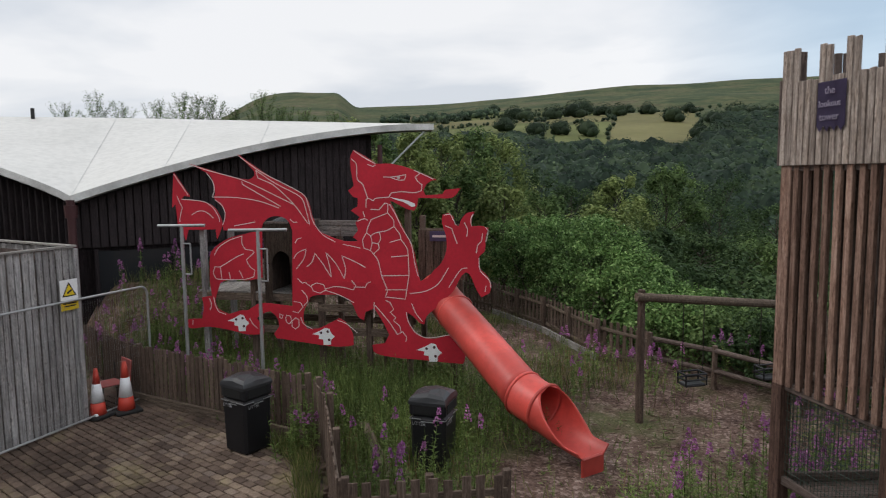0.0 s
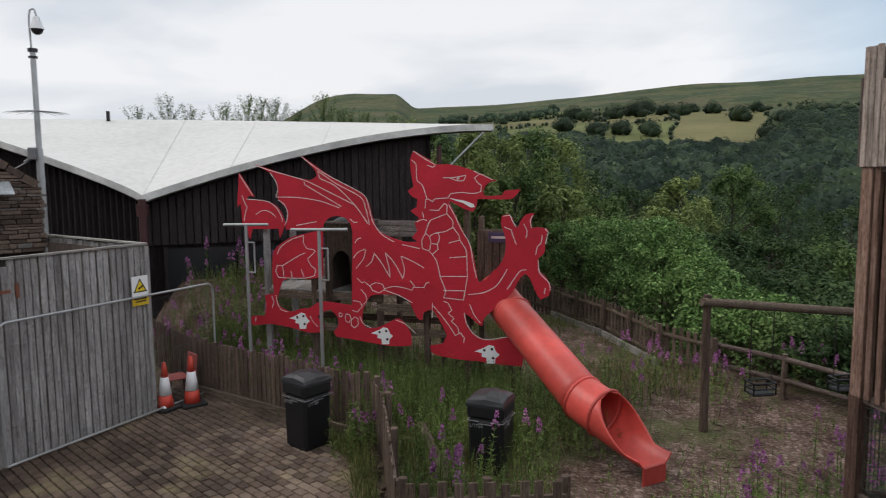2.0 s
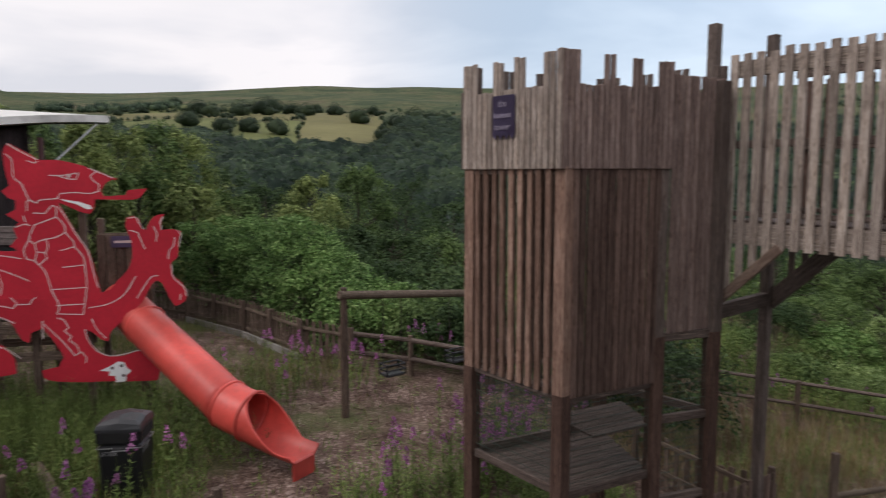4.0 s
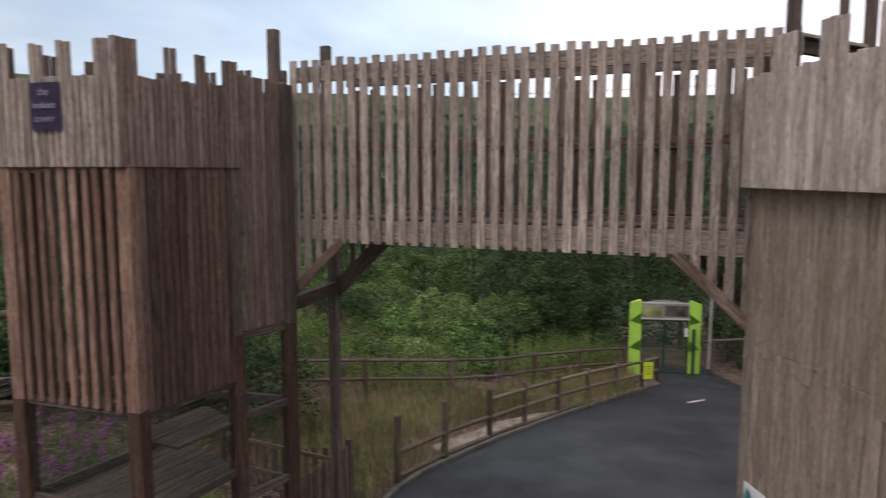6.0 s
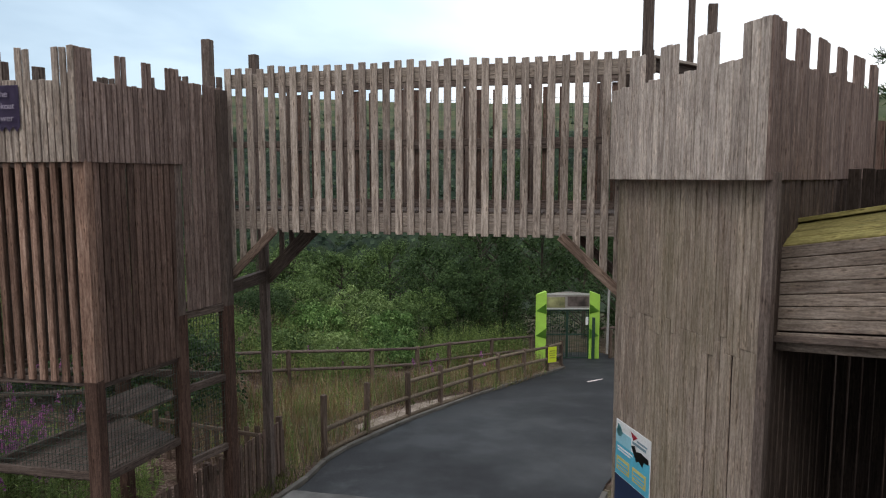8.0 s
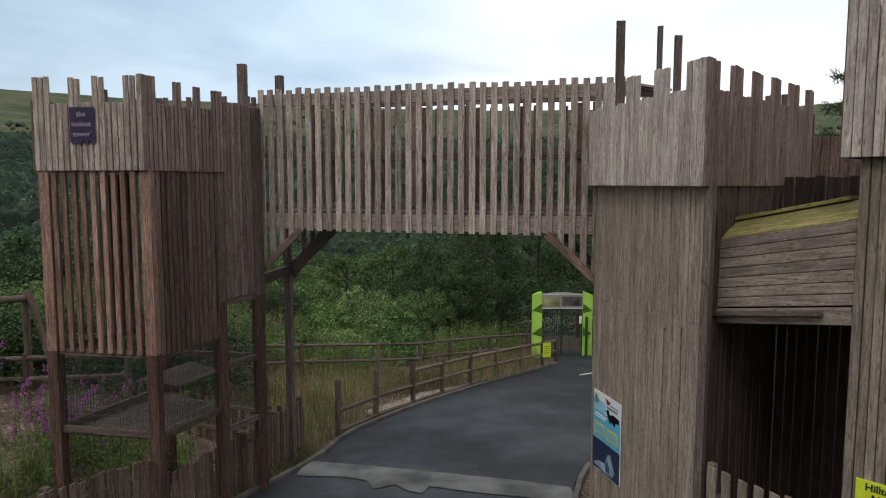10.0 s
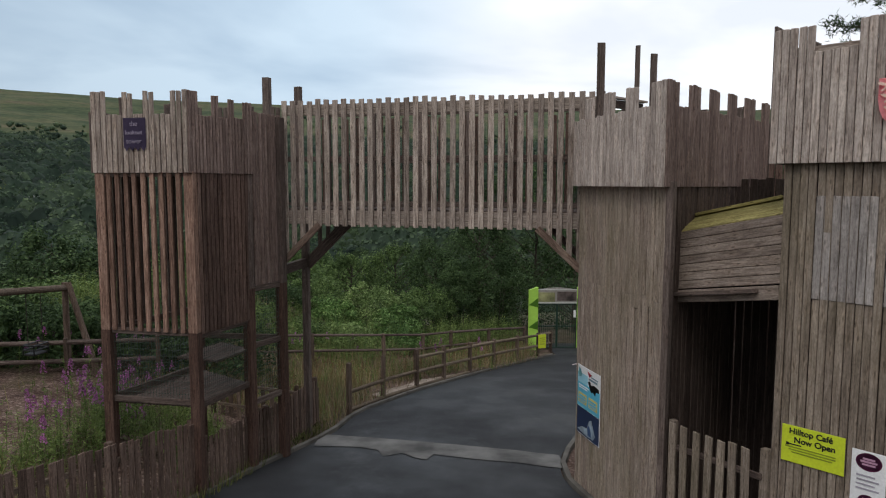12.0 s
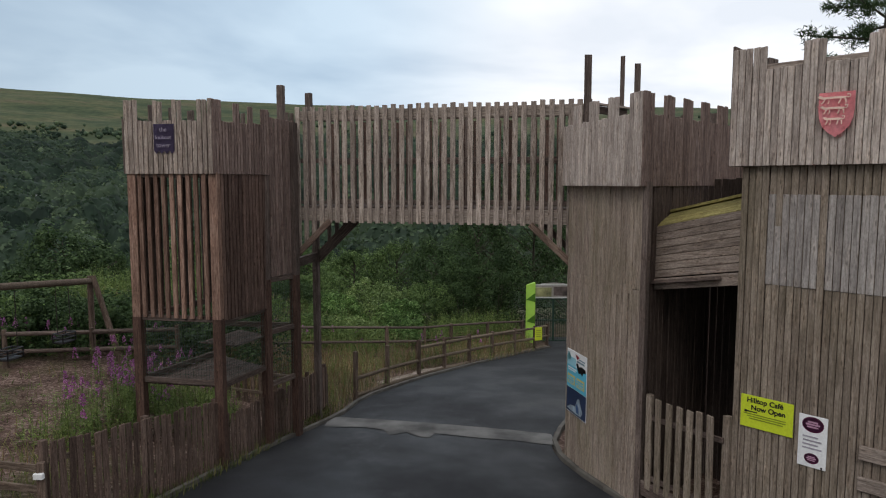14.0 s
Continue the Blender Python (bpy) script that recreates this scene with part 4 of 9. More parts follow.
half = [(0.18, 0.215), (0.18, 0.02), (0.168, -0.07), (0.135, -0.15), (0.075, -0.215), (0.0, -0.265)]
out = [(-x, z) for x, z in half[:-1]] + [half[-1]] + list(reversed(half[:-1]))
f = bm.faces.new([bm.verts.new((x, 0, z)) for x, z in out])
bmesh.ops.solidify(bm, geom=[f], thickness=0.02)
bmesh.ops.recalc_face_normals(bm, faces=bm.faces)
part("shield_board", bm, PINK, shield).matrix_world = shield.matrix_world
BEAST = (((-0.10, 0.010), (-0.02, 0.016), (0.07, 0.008), 0.020), ((-0.10, 0.010), (-0.125, 0.030), (-0.135, 0.018), 0.024), ((-0.085, 0.0), (-0.10, -0.030), (-0.115, -0.034), 0.010), ((-0.055, 0.0), (-0.05, -0.030), (-0.066, -0.036), 0.010),
         ((0.035, 0.0), (0.03, -0.030), (0.015, -0.036), 0.010), ((0.06, 0.005), (0.085, -0.022), (0.072, -0.036), 0.010), ((0.07, 0.012), (0.115, 0.0), (0.105, 0.034), 0.009), ((0.105, 0.034), (0.075, 0.040), (0.09, 0.028), 0.010))
for row, z in enumerate((0.14, 0.03, -0.085)):
    bm = bmesh.new()
    k_ = 1.30 - 0.22 * row
    for p0, p1, p2, w in BEAST:
        line_ = bezier((p0[0] * k_, p0[1]), (p1[0] * k_, p1[1]), (p2[0] * k_, p2[1]), 6)
        for (xa, za), (xb, zb) in zip(line_, line_[1:]):
            add_beam(bm, (xa, -0.0235, z + 1.25 * za), (xb, -0.0235, z + 1.25 * zb), 0.004, w * 1.15, 0.0, (0, 0, 1))
    part("painted_charge", bm, GOLD, shield, "worn gold painted beast shape").matrix_world = shield.matrix_world

# ------------------------------------------------------------ covered way between the two towers
ramp_way = thing("covered_ramp", "boarded covered ramp between towers, top boards green with algae", "ramp")
RA, RB = Vector((2.90, 4.73, 0)), Vector((3.44, 3.10, 0))
rin = Vector((0.69, 0.725, 0))
ALGAE = wood("algae_timber", (0.115, 0.098, 0.040), (0.225, 0.200, 0.075), (0.35, 0.32, 0.14), grain="x")
WOOD_Y = wood("weathered_timber_lengthways", (0.118, 0.093, 0.078), (0.235, 0.193, 0.165), (0.370, 0.317, 0.278), grain="x")
zl, zr_ = 2.64, 2.95
plank(ramp_way, RA + Vector((0, 0, zl)), RB + Vector((0, 0, zr_)), 0.05, 0.16, WOOD_Y, "bottom_board")
zz, inn, lean = 0.095, 0.0, 0.0
for k in range(11):
    h = 0.108 if k < 7 else 0.125
    lean = 0.03 if k < 7 else 1.12 + 0.06 * (k - 7)
    dz, di = h * math.cos(lean), h * math.sin(lean)
    c = RA + rin * (inn + di / 2) + Vector((0, 0, zl + zz + dz / 2))
    d = RB + rin * (inn + di / 2) + Vector((0, 0, zr_ + zz + dz / 2))
    upv = (rin * math.sin(lean) + Vector((0, 0, math.cos(lean)))).normalized()
    plank(ramp_way, c, d, 0.024, h - 0.006, ALGAE if k > 6 else WOOD_Y, "side_board", upv)
    zz, inn = zz + dz, inn + di
plank(ramp_way, RA + rin * 0.6 + Vector((0, 0, zl - 0.02)), RB + rin * 0.6 + Vector((0, 0, zr_ - 0.02)), 1.3, 0.05, WOOD_DARK_H, "floor")
plank(ramp_way, RA + rin * (inn + 0.42) + Vector((0, 0, zl + zz)), RB + rin * (inn + 0.42) + Vector((0, 0, zr_ + zz)), 0.85, 0.04, ALGAE, "roof_board")
# store behind the pickets, its darkness put into near-black timber
undercroft = thing("undercroft_wall", "boarded back wall under the covered ramp, shade painted near-black", "wall", "", "structure")
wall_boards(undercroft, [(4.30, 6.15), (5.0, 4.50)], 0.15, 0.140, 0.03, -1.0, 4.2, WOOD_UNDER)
# unseen ceiling, added to keep sky light out of the store
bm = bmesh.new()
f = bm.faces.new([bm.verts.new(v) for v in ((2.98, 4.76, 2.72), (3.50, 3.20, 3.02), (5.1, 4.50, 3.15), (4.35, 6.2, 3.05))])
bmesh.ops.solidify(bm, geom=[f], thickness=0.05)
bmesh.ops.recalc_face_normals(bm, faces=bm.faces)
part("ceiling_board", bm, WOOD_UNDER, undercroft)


def picket_fence(name, label, line, height, base, pw=0.09, gap=0.05, pd=0.022, posts=1.8, group="", rails=(0.25, 0.8), pointed=True, rail_side=1, mats=None):
    """Pickets, rails and posts along a line in plan; base gives the ground under it."""
    mv, mh = mats or (WOOD_FENCE, WOOD_FENCE_H)
    ob = thing(name, label, "fence", group)
    for x, y, a in polyline(line, pw + gap):
        n = Vector((-math.sin(radians(a)), math.cos(radians(a)))) * 0.03 * -rail_side
        z = base(x, y)
        board(ob, x + n.x, y + n.y, z, pw, pd, height + random.uniform(-0.03, 0.03), a, mv, "picket", random.uniform(-1.2, 1.2))
    for p, q in zip(line, line[1:]):
        for rz in rails:
            plank(ob, (*p, base(*p) + rz * height), (*q, base(*q) + rz * height), 0.035, 0.075, mh, "rail")
        l = math.hypot(q[0] - p[0], q[1] - p[1])
        n_p = max(1, round(l / posts))
        a = math.degrees(math.atan2(q[1] - p[1], q[0] - p[0]))
        for k in range(n_p + 1):
            x, y = lerp(p[0], q[0], k / n_p), lerp(p[1], q[1], k / n_p)
            nn = Vector((-math.sin(radians(a)), math.cos(radians(a)))) * 0.055 * rail_side
            board(ob, x + nn.x, y + nn.y, base(x, y) - 0.1, 0.085, 0.085, height + 0.12, a, mv, "post")
    return ob


STORE_FENCE = picket_fence("picket_fence", "weathered timber picket fence closing the dark undercroft", [(2.73, 4.36), (3.32, 3.08)], 1.36, lambda x, y: -0.30 + 0.10 * (4.36 - y), 0.105, 0.085, 0.03, 2.0, rails=(0.12, 0.78), mats=(WOOD_BODY, WOOD_DARK_H))
plank(STORE_FENCE, (2.70, 4.40, -0.32), (3.3, 3.05, -0.22), 0.05, 0.22, WOOD_DARK_H, "gravel_board")

# ------------------------------------------------------------ notices
def bars(parent, m, rows, material, name="text_line"):
    """Lines of writing too small to read, as plain bars: rows of (x, z, width, height)."""
    for x, z, w, h in rows:
        bm = bmesh.new()
        add_box(bm, x, -0.0115, z, w, 0.002, h)
        part(name, bm, material, parent).matrix_world = m


def panel(parent, m, w, h, material, name="panel", x=0.0, z=0.0, y=0.0, d=0.012):
    bm = bmesh.new()
    add_box(bm, x, y, z, w, d, h, None, 0.002)
    ob = part(name, bm, material, parent)
    ob.matrix_world = m
    return ob


def disc(parent, m, x, z, rx, rz, y, material, name="disc", n=28):
    bm = bmesh.new()
    f = bm.faces.new([bm.verts.new((x + rx * math.cos(2 * math.pi * k / n), y, z + rz * math.sin(2 * math.pi * k / n))) for k in range(n)])
    bmesh.ops.solidify(bm, geom=[f], thickness=0.002)
    bmesh.ops.recalc_face_normals(bm, faces=bm.faces)
    ob = part(name, bm, material, parent)
    ob.matrix_world = m
    return ob


face_turn = math.degrees(math.atan2(TD.y, TD.x))
cafe_turn = face_turn
cafe = thing("cafe_sign", "bright yellow-green cafe notice with black lettering on boards", "sign", at=(T0[0] + TD.x * 0.425 - 0.742 * 0.02, T0[1] + TD.y * 0.425 - 0.67 * 0.02, 1.345), turn=cafe_turn)
CM = cafe.matrix_world @ pose(0, -0.012, 0, 0, 0, 0)
cafe.matrix_world = CM
panel(cafe, CM, 0.62, 0.40, YELLOW, "board")
text_mesh("Hilltop Café", 0.088, BLACK, CM @ pose(-0.02, -0.010, 0.140, 90, 0, 0), cafe, "lettering", bold=0.0022)
text_mesh("Now Open", 0.088, BLACK, CM @ pose(0.02, -0.010, 0.050, 90, 0, 0), cafe, "lettering", bold=0.0022)
bars(cafe, CM, [(-0.02, -0.03, 0.50, 0.012), (0.0, -0.058, 0.46, 0.012), (0.0, -0.086, 0.40, 0.012)], plain("olive_print", (0.22, 0.27, 0.02), 0.6))
bars(cafe, CM, [(-0.18, 0.0, 0.15, 0.012), (-0.245, 0.0, 0.03, 0.03)], BLACK, "arrow")

hours = thing("hours_sign", "white notice with two plum ovals on boarded wall", "sign", at=(T0[0] + TD.x * 0.955 - 0.742 * 0.02, T0[1] + TD.y * 0.955 - 0.67 * 0.02, 1.165), turn=cafe_turn)
HM = hours.matrix_world @ pose(0, -0.014, 0, 0, 0, 0)
hours.matrix_world = HM
panel(hours, HM, 0.31, 0.61, WHITE, "board")
for z, s in ((0.20, 1.0), (-0.20, 0.68)):
    disc(hours, HM, 0, z, 0.118 * s, 0.092 * s, -0.009, MAUVE, "oval")
    disc(hours, HM, 0, z + 0.004, 0.108 * s, 0.080 * s, -0.0115, plain("dark_plum_print", (0.07, 0.012, 0.045), 0.5), "inner_oval")
    bars(hours, HM @ pose(0, -0.002, 0), [(0, z + 0.030 * s, 0.11 * s, 0.020 * s), (0, z + 0.002, 0.15 * s, 0.020 * s), (0, z - 0.028 * s, 0.12 * s, 0.018 * s)], plain("mauve_print", (0.50, 0.28, 0.40), 0.5))
bars(hours, HM, [(-0.02, 0.055, 0.17, 0.018), (0.0, 0.01, 0.20, 0.018), (-0.02, -0.035, 0.17, 0.018), (0.0, -0.08, 0.21, 0.018)], plain("grey_print", (0.35, 0.33, 0.38), 0.6))
disc(hours, HM, 0.11, -0.285, 0.012, 0.012, -0.009, BLACK, "fixing")

poster_turn = math.degrees(math.atan2(5.985 - 6.757, 2.215 - 2.024))
poster = thing("poster", "blue and white poster with photos on curved timber wall", "poster", at=(2.128, 6.368, 0.635), turn=poster_turn)
PM = poster.matrix_world @ pose(0, -0.02, 0, 0, 0, 0)
poster.matrix_world = PM
panel(poster, PM, 0.78, 1.13, WHITE, "board")
PALE_BLUE = plain("pale_blue_print", (0.32, 0.62, 0.74), 0.45, var=0.06)
panel(poster, PM, 0.775, 0.40, CYAN, "blue_field", 0, 0.09, -0.006, 0.006)
panel(poster, PM, 0.36, 0.16, PALE_BLUE, "sky_band", -0.205, 0.365, -0.006, 0.006)
panel(poster, PM, 0.775, 0.44, NAVY, "photo", 0, -0.335, -0.006, 0.006)


def print_shape(name, outline, y, material):
    """A flat printed shape on the poster."""
    bm = bmesh.new()
    f = bm.faces.new([bm.verts.new((x, y, z)) for x, z in outline])
    bmesh.ops.solidify(bm, geom=[f], thickness=0.002)
    bmesh.ops.recalc_face_normals(bm, faces=bm.faces)
    part(name, bm, material, poster).matrix_world = PM


TEAL = plain("teal_print", (0.16, 0.42, 0.46), 0.5)
print_shape("emblem", [(-0.37, 0.42), (-0.33, 0.53), (-0.27, 0.50), (-0.22, 0.44), (-0.25, 0.39), (-0.33, 0.37)], -0.0115, TEAL)
print_shape("photo", [(-0.02, 0.36), (0.06, 0.39), (0.10, 0.33), (0.20, 0.36), (0.36, 0.34), (0.37, 0.28), (0.27, 0.27), (0.24, 0.20), (0.16, 0.24), (0.10, 0.21), (0.04, 0.29)], -0.0115, BLACK)
print_shape("pennant", [(-0.04, 0.53), (0.12, 0.50), (0.03, 0.44)], -0.0115, plain("red_print", (0.5, 0.05, 0.08), 0.5))
print_shape("splash", [(-0.36, -0.50), (-0.20, -0.42), (-0.02, -0.40), (0.06, -0.25), (0.14, -0.22), (0.20, -0.33), (0.27, -0.44), (0.20, -0.52), (-0.05, -0.53)], -0.0115, plain("pale_splash_print", (0.55, 0.66, 0.74), 0.5, var=0.3, scale=20))
print_shape("figure_shape", [(0.02, -0.50), (0.00, -0.38), (0.06, -0.33), (0.12, -0.40), (0.14, -0.50)], -0.014, plain("mid_blue_print", (0.10, 0.20, 0.42), 0.5))
bars(poster, PM, [(0.16, 0.415, 0.30, 0.03), (0.22, 0.46, 0.22, 0.02)], plain("slate_print", (0.2, 0.3, 0.36), 0.6))
bars(poster, PM, [(-0.16, 0.245, 0.36, 0.022), (-0.18, 0.21, 0.30, 0.018)], WHITE)
OCHRE = plain("gold_print", (0.62, 0.52, 0.16), 0.5)
for cx in (-0.20, 0.17):
    panel(poster, PM, 0.30, 0.17, OCHRE, "offer_panel", cx, 0.04, -0.0085, 0.006)
    bars(poster, PM @ pose(0, -0.003, 0), [(cx, 0.075, 0.24, 0.03), (cx, 0.03, 0.26, 0.03), (cx, -0.01, 0.20, 0.02)], CYAN)

# short rails fixed to the tower's foot
side_rails = thing("wall_rails", "two weathered rails fixed across boarded tower foot", "rail")
for z in (1.19, 0.84):
    p, q = Vector((*T0, z)) + Vector((TD.x, TD.y, 0)) * 1.44, Vector((*T0, z)) + Vector((TD.x, TD.y, 0)) * 2.9
    o = Vector((-0.742, -0.67, 0)) * 0.045
    plank(side_rails, p + o, q + o, 0.05, 0.155, WOOD_H, "rail")

# ------------------------------------------------------------ fences on the path's left side
picket_fence("picket_fence", "dark close-set timber picket fence before the tower", [(-5.30, 3.20), (-4.68, 4.75), (-4.12, 6.25)], 1.24, lambda x, y: lerp(-0.42, -0.86, (y - 3.2) / 3.05), 0.10, 0.035, group="path fences", rail_side=1, mats=(WOOD_FENCE_RED, WOOD_FENCE_H))
picket_fence("picket_fence", "dark timber picket fence stepping down beside the path", [(-3.98, 6.42), (-3.46, 8.2), (-2.96, 10.45)], 0.95, lambda x, y: lerp(-0.88, -1.08, (y - 6.4) / 4.05), 0.085, 0.04, group="path fences", mats=(WOOD_FENCE_RED, WOOD_FENCE_H))
picket_fence("picket_fence", "short dark timber picket fence behind the mesh tower", [(-2.96, 10.47), (-5.4, 11.0)], 0.9, lambda x, y: ground_z(x, y), 0.10, 0.10, group="path fences")
ranch = thing("ranch_fence", "weathered rail fence with white tape on its end post", "fence")
board(ranch, -5.34, 3.13, -0.6, 0.10, 0.10, 1.18, -70, WOOD_FENCE, "post")
for z in (0.50, 0.22, -0.08):
    plank(ranch, (-5.36, 3.12, z), (-6.40, 3.36, z), 0.035, 0.10, WOOD_FENCE_H, "rail")
bm = bmesh.new()
add_box(bm, -5.34, 3.07, 0.42, 0.13, 0.06, 0.08, None, 0.01)
add_box(bm, -5.24, 3.03, 0.46, 0.10, 0.02, 0.05, Matrix.Rotation(0.1, 4, "Z"))
part("tape", bm, WHITE, ranch, "loose white tape")

rail_fence = thing("post_and_rail_fence", "round-topped timber post and rail fence along path", "fence")
RPTS = [(-2.42, 11.6), (-1.73, 13.0), (-0.92, 14.35), (-0.17, 15.7), (0.66, 17.1), (1.52, 18.45), (2.45, 19.75), (3.35, 20.9), (4.0, 22.0)]
RH = [1.18, 1.12, 1.09, 1.04, 1.0, 0.97, 0.95, 0.95, 0.95]
for (x, y), h in zip(RPTS, RH):
    board(rail_fence, x, y, road_z(y) - 0.1, 0.095, 0.095, h + 0.12, 55, WOOD_FENCE, "post")
for i in range(len(RPTS) - 1):
    (xa, ya), (xb, yb) = RPTS[i], RPTS[i + 1]
    za, zb = road_z(ya), road_z(yb)
    for h in ((0.50, 0.06) if i < 2 else (0.88, 0.48, 0.06)):
        bm = bmesh.new()
        add_rod(bm, (xa, ya, za + h), (xb, yb, zb + h), 0.05, 0.046, 9, 0.004)
        part("rail", bm, WOOD_RAIL, rail_fence)

far_fence = thing("field_fence", "mossy two-rail field fence behind long grass", "fence")
FP = [(-9.0, 14.3), (-6.6, 15.6), (-4.3, 16.9), (-2.16, 18.1), (-0.9, 19.5), (0.1, 20.7), (1.6, 22.2), (3.2, 23.8)]
FZ = [-0.10, -0.36, -0.61, -0.87, -1.17, -1.33, -1.55, -1.82]
for (x, y), z in zip(FP, FZ):
    g = ground_z(x, y) - 0.1
    board(far_fence, x, y, g, 0.10, 0.10, z - g + 0.05, 40, WOOD_FENCE, "post")
for i in range(len(FP) - 1):
    for dz in (0.0, -0.5):
        bm = bmesh.new()
        add_rod(bm, (*FP[i], FZ[i] + dz), (*FP[i + 1], FZ[i + 1] + dz), 0.045, 0.042, 8, 0.004)
        part("rail", bm, WOOD_DARK_H, far_fence)

# ------------------------------------------------------------ the lime-green gateway
GX0, GX1, GY, GB, GT = 3.60, 5.62, 24.2, -2.85, -0.20
DKLIME = plain("shaded_lime_panel", (0.12, 0.30, 0.03), 0.5)
gateway = thing("park_gateway", "lime-green steel gateway with arched picture panel and mesh gates", "gate")
for x, s in ((GX0, 1), (GX1, -1)):
    bm = bmesh.new()
    prism = [(-0.20, 0.0), (0.20, -0.05), (0.16, 0.20), (-0.12, 0.24)]
    lo = [bm.verts.new((x + a * s, GY + b, GB)) for a, b in prism]
    hi = [bm.verts.new((x + a * s, GY + b, GT + (0.02 if a > 0 else -0.10))) for a, b in prism]
    bm.faces.new(lo); bm.faces.new(hi)
    for k in range(4):
        bm.faces.new((lo[k], lo[(k + 1) % 4], hi[(k + 1) % 4], hi[k]))
    bmesh.ops.recalc_face_normals(bm, faces=bm.faces)
    part("pillar", bm, LIME, gateway)
    for z in (GT - 0.85, GB + 0.85):
        bm = bmesh.new()
        a, b, c = (x - 0.19 * s, GY - 0.012, z + 0.12), (x + 0.19 * s, GY - 0.060, z + 0.02), (x + 0.19 * s, GY - 0.060, z + 0.42)
        f = bm.faces.new([bm.verts.new(v) for v in (a, b, c)])
        bmesh.ops.solidify(bm, geom=[f], thickness=0.004)
        part("pillar_facet", bm, DKLIME, gateway, "darker green triangular facet")
bm = bmesh.new()
arc = []
for k in range(13):
    t = k / 12
    arc.append((lerp(GX0 + 0.16, GX1 - 0.16, t), GT - 0.10 + 0.10 * math.sin(math.pi * t)))
rings_ = [[bm.verts.new(v) for v in ((x, GY + 0.03, GT - 0.66), (x, GY + 0.03, z), (x, GY + 0.09, z), (x, GY + 0.09, GT - 0.66))] for x, z in arc]
for r0, r1 in zip(rings_, rings_[1:]):
    for k in range(4):
        bm.faces.new((r0[k], r1[k], r1[(k + 1) % 4], r0[(k + 1) % 4]))
bm.faces.new(rings_[0]); bm.faces.new(rings_[-1])
bmesh.ops.recalc_face_normals(bm, faces=bm.faces)
part("header_panel", bm, plain("sepia_print", (0.30, 0.28, 0.26), 0.5, var=0.25, scale=4.0, bumps=0), gateway, "faded brown picture panel")
for z in (GT - 0.08, GT - 0.64):
    panel(gateway, Matrix.Translation(((GX0 + GX1) / 2, GY + 0.02, z)), GX1 - GX0 - 0.36, 0.05, plain("pale_header_edge", (0.55, 0.56, 0.54), 0.5), "header_trim")
panel(gateway, Matrix.Translation((GX0 + 0.55, GY + 0.02, GT - 0.40)), 0.72, 0.40, plain("olive_picture_print", (0.27, 0.27, 0.13), 0.5, var=0.45, scale=7), "picture_patch")
panel(gateway, Matrix.Translation((GX1 - 0.62, GY + 0.02, GT - 0.36)), 0.80, 0.38, plain("brown_print", (0.14, 0.11, 0.10), 0.5, var=0.5, scale=6), "picture_patch")
for x0, x1 in ((GX0 + 0.2, (GX0 + GX1) / 2 - 0.02), ((GX0 + GX1) / 2 + 0.02, GX1 - 0.2)):
    bm = bmesh.new()
    for z in (GB + 0.1, GB + 1.0, GT - 0.72):
        add_beam(bm, (x0, GY + 0.1, z), (x1, GY + 0.1, z), 0.04, 0.04)
    for x in (x0, x1):
        add_beam(bm, (x, GY + 0.1, GB + 0.08), (x, GY + 0.1, GT - 0.70), 0.05, 0.05)
    for k in range(1, 9):
        x = lerp(x0, x1, k / 9)
        add_beam(bm, (x, GY + 0.1, GB + 0.1), (x, GY + 0.1, GT - 0.72), 0.016, 0.016)
    part("gate_leaf", bm, DKGREEN, gateway)
panel(gateway, Matrix.Translation((GX1 - 0.28, GY - 0.02, GB + 1.55)), 0.10, 0.30, WHITE, "notice")
bm = bmesh.new()
add_box(bm, GX1 - 0.08, GY - 0.25, GB + 0.85, 0.10, 0.10, 1.75, None, 0.01)
part("gate_post", bm, DKGREEN, gateway)
for k, (x, y) in enumerate(((6.3, 24.4), (7.6, 24.9), (9.0, 25.3))):
    board(far_fence, x, y, ground_z(x, y) - 0.2, 0.10, 0.10, -1.5 - ground_z(x, y), 15, WOOD_FENCE, "post")
bm = bmesh.new()
add_rod(bm, (5.9, 24.3, -1.62), (9.0, 25.3, -1.62), 0.05, 0.05, 8)
part("rail", bm, WOOD_DARK_H, far_fence)
bm = bmesh.new()
add_rod(bm, (6.15, 24.3, -2.6), (6.18, 24.3, 0.2), 0.05, 0.045, 8)
tagged(part("timber_pole", bm, WOOD_GREY), "bare grey timber pole beside the gateway", "pole")
notice = thing("fence_notice", "small yellow notice tied to fence rail", "sign", at=(3.35, 20.15, -1.52), turn=20)
panel(notice, notice.matrix_world @ pose(0, -0.09, 0, 0, 0, 0), 0.30, 0.50, YELLOW, "board")
bars(notice, notice.matrix_world @ pose(0, -0.09, 0, 0, 0, 0), [(0, 0.12, 0.2, 0.03), (0, 0.05, 0.22, 0.025), (0, -0.02, 0.2, 0.025), (0, -0.1, 0.2, 0.03)], plain("grey_green_print", (0.25, 0.3, 0.05), 0.6))
# a scrap of white line left on the tarmac
SCRAP = ((4.31, 19.06), (4.88, 19.56))
SCRAP_TURN = math.degrees(math.atan2(SCRAP[1][1] - SCRAP[0][1], SCRAP[1][0] - SCRAP[0][0]))
bm = bmesh.new()
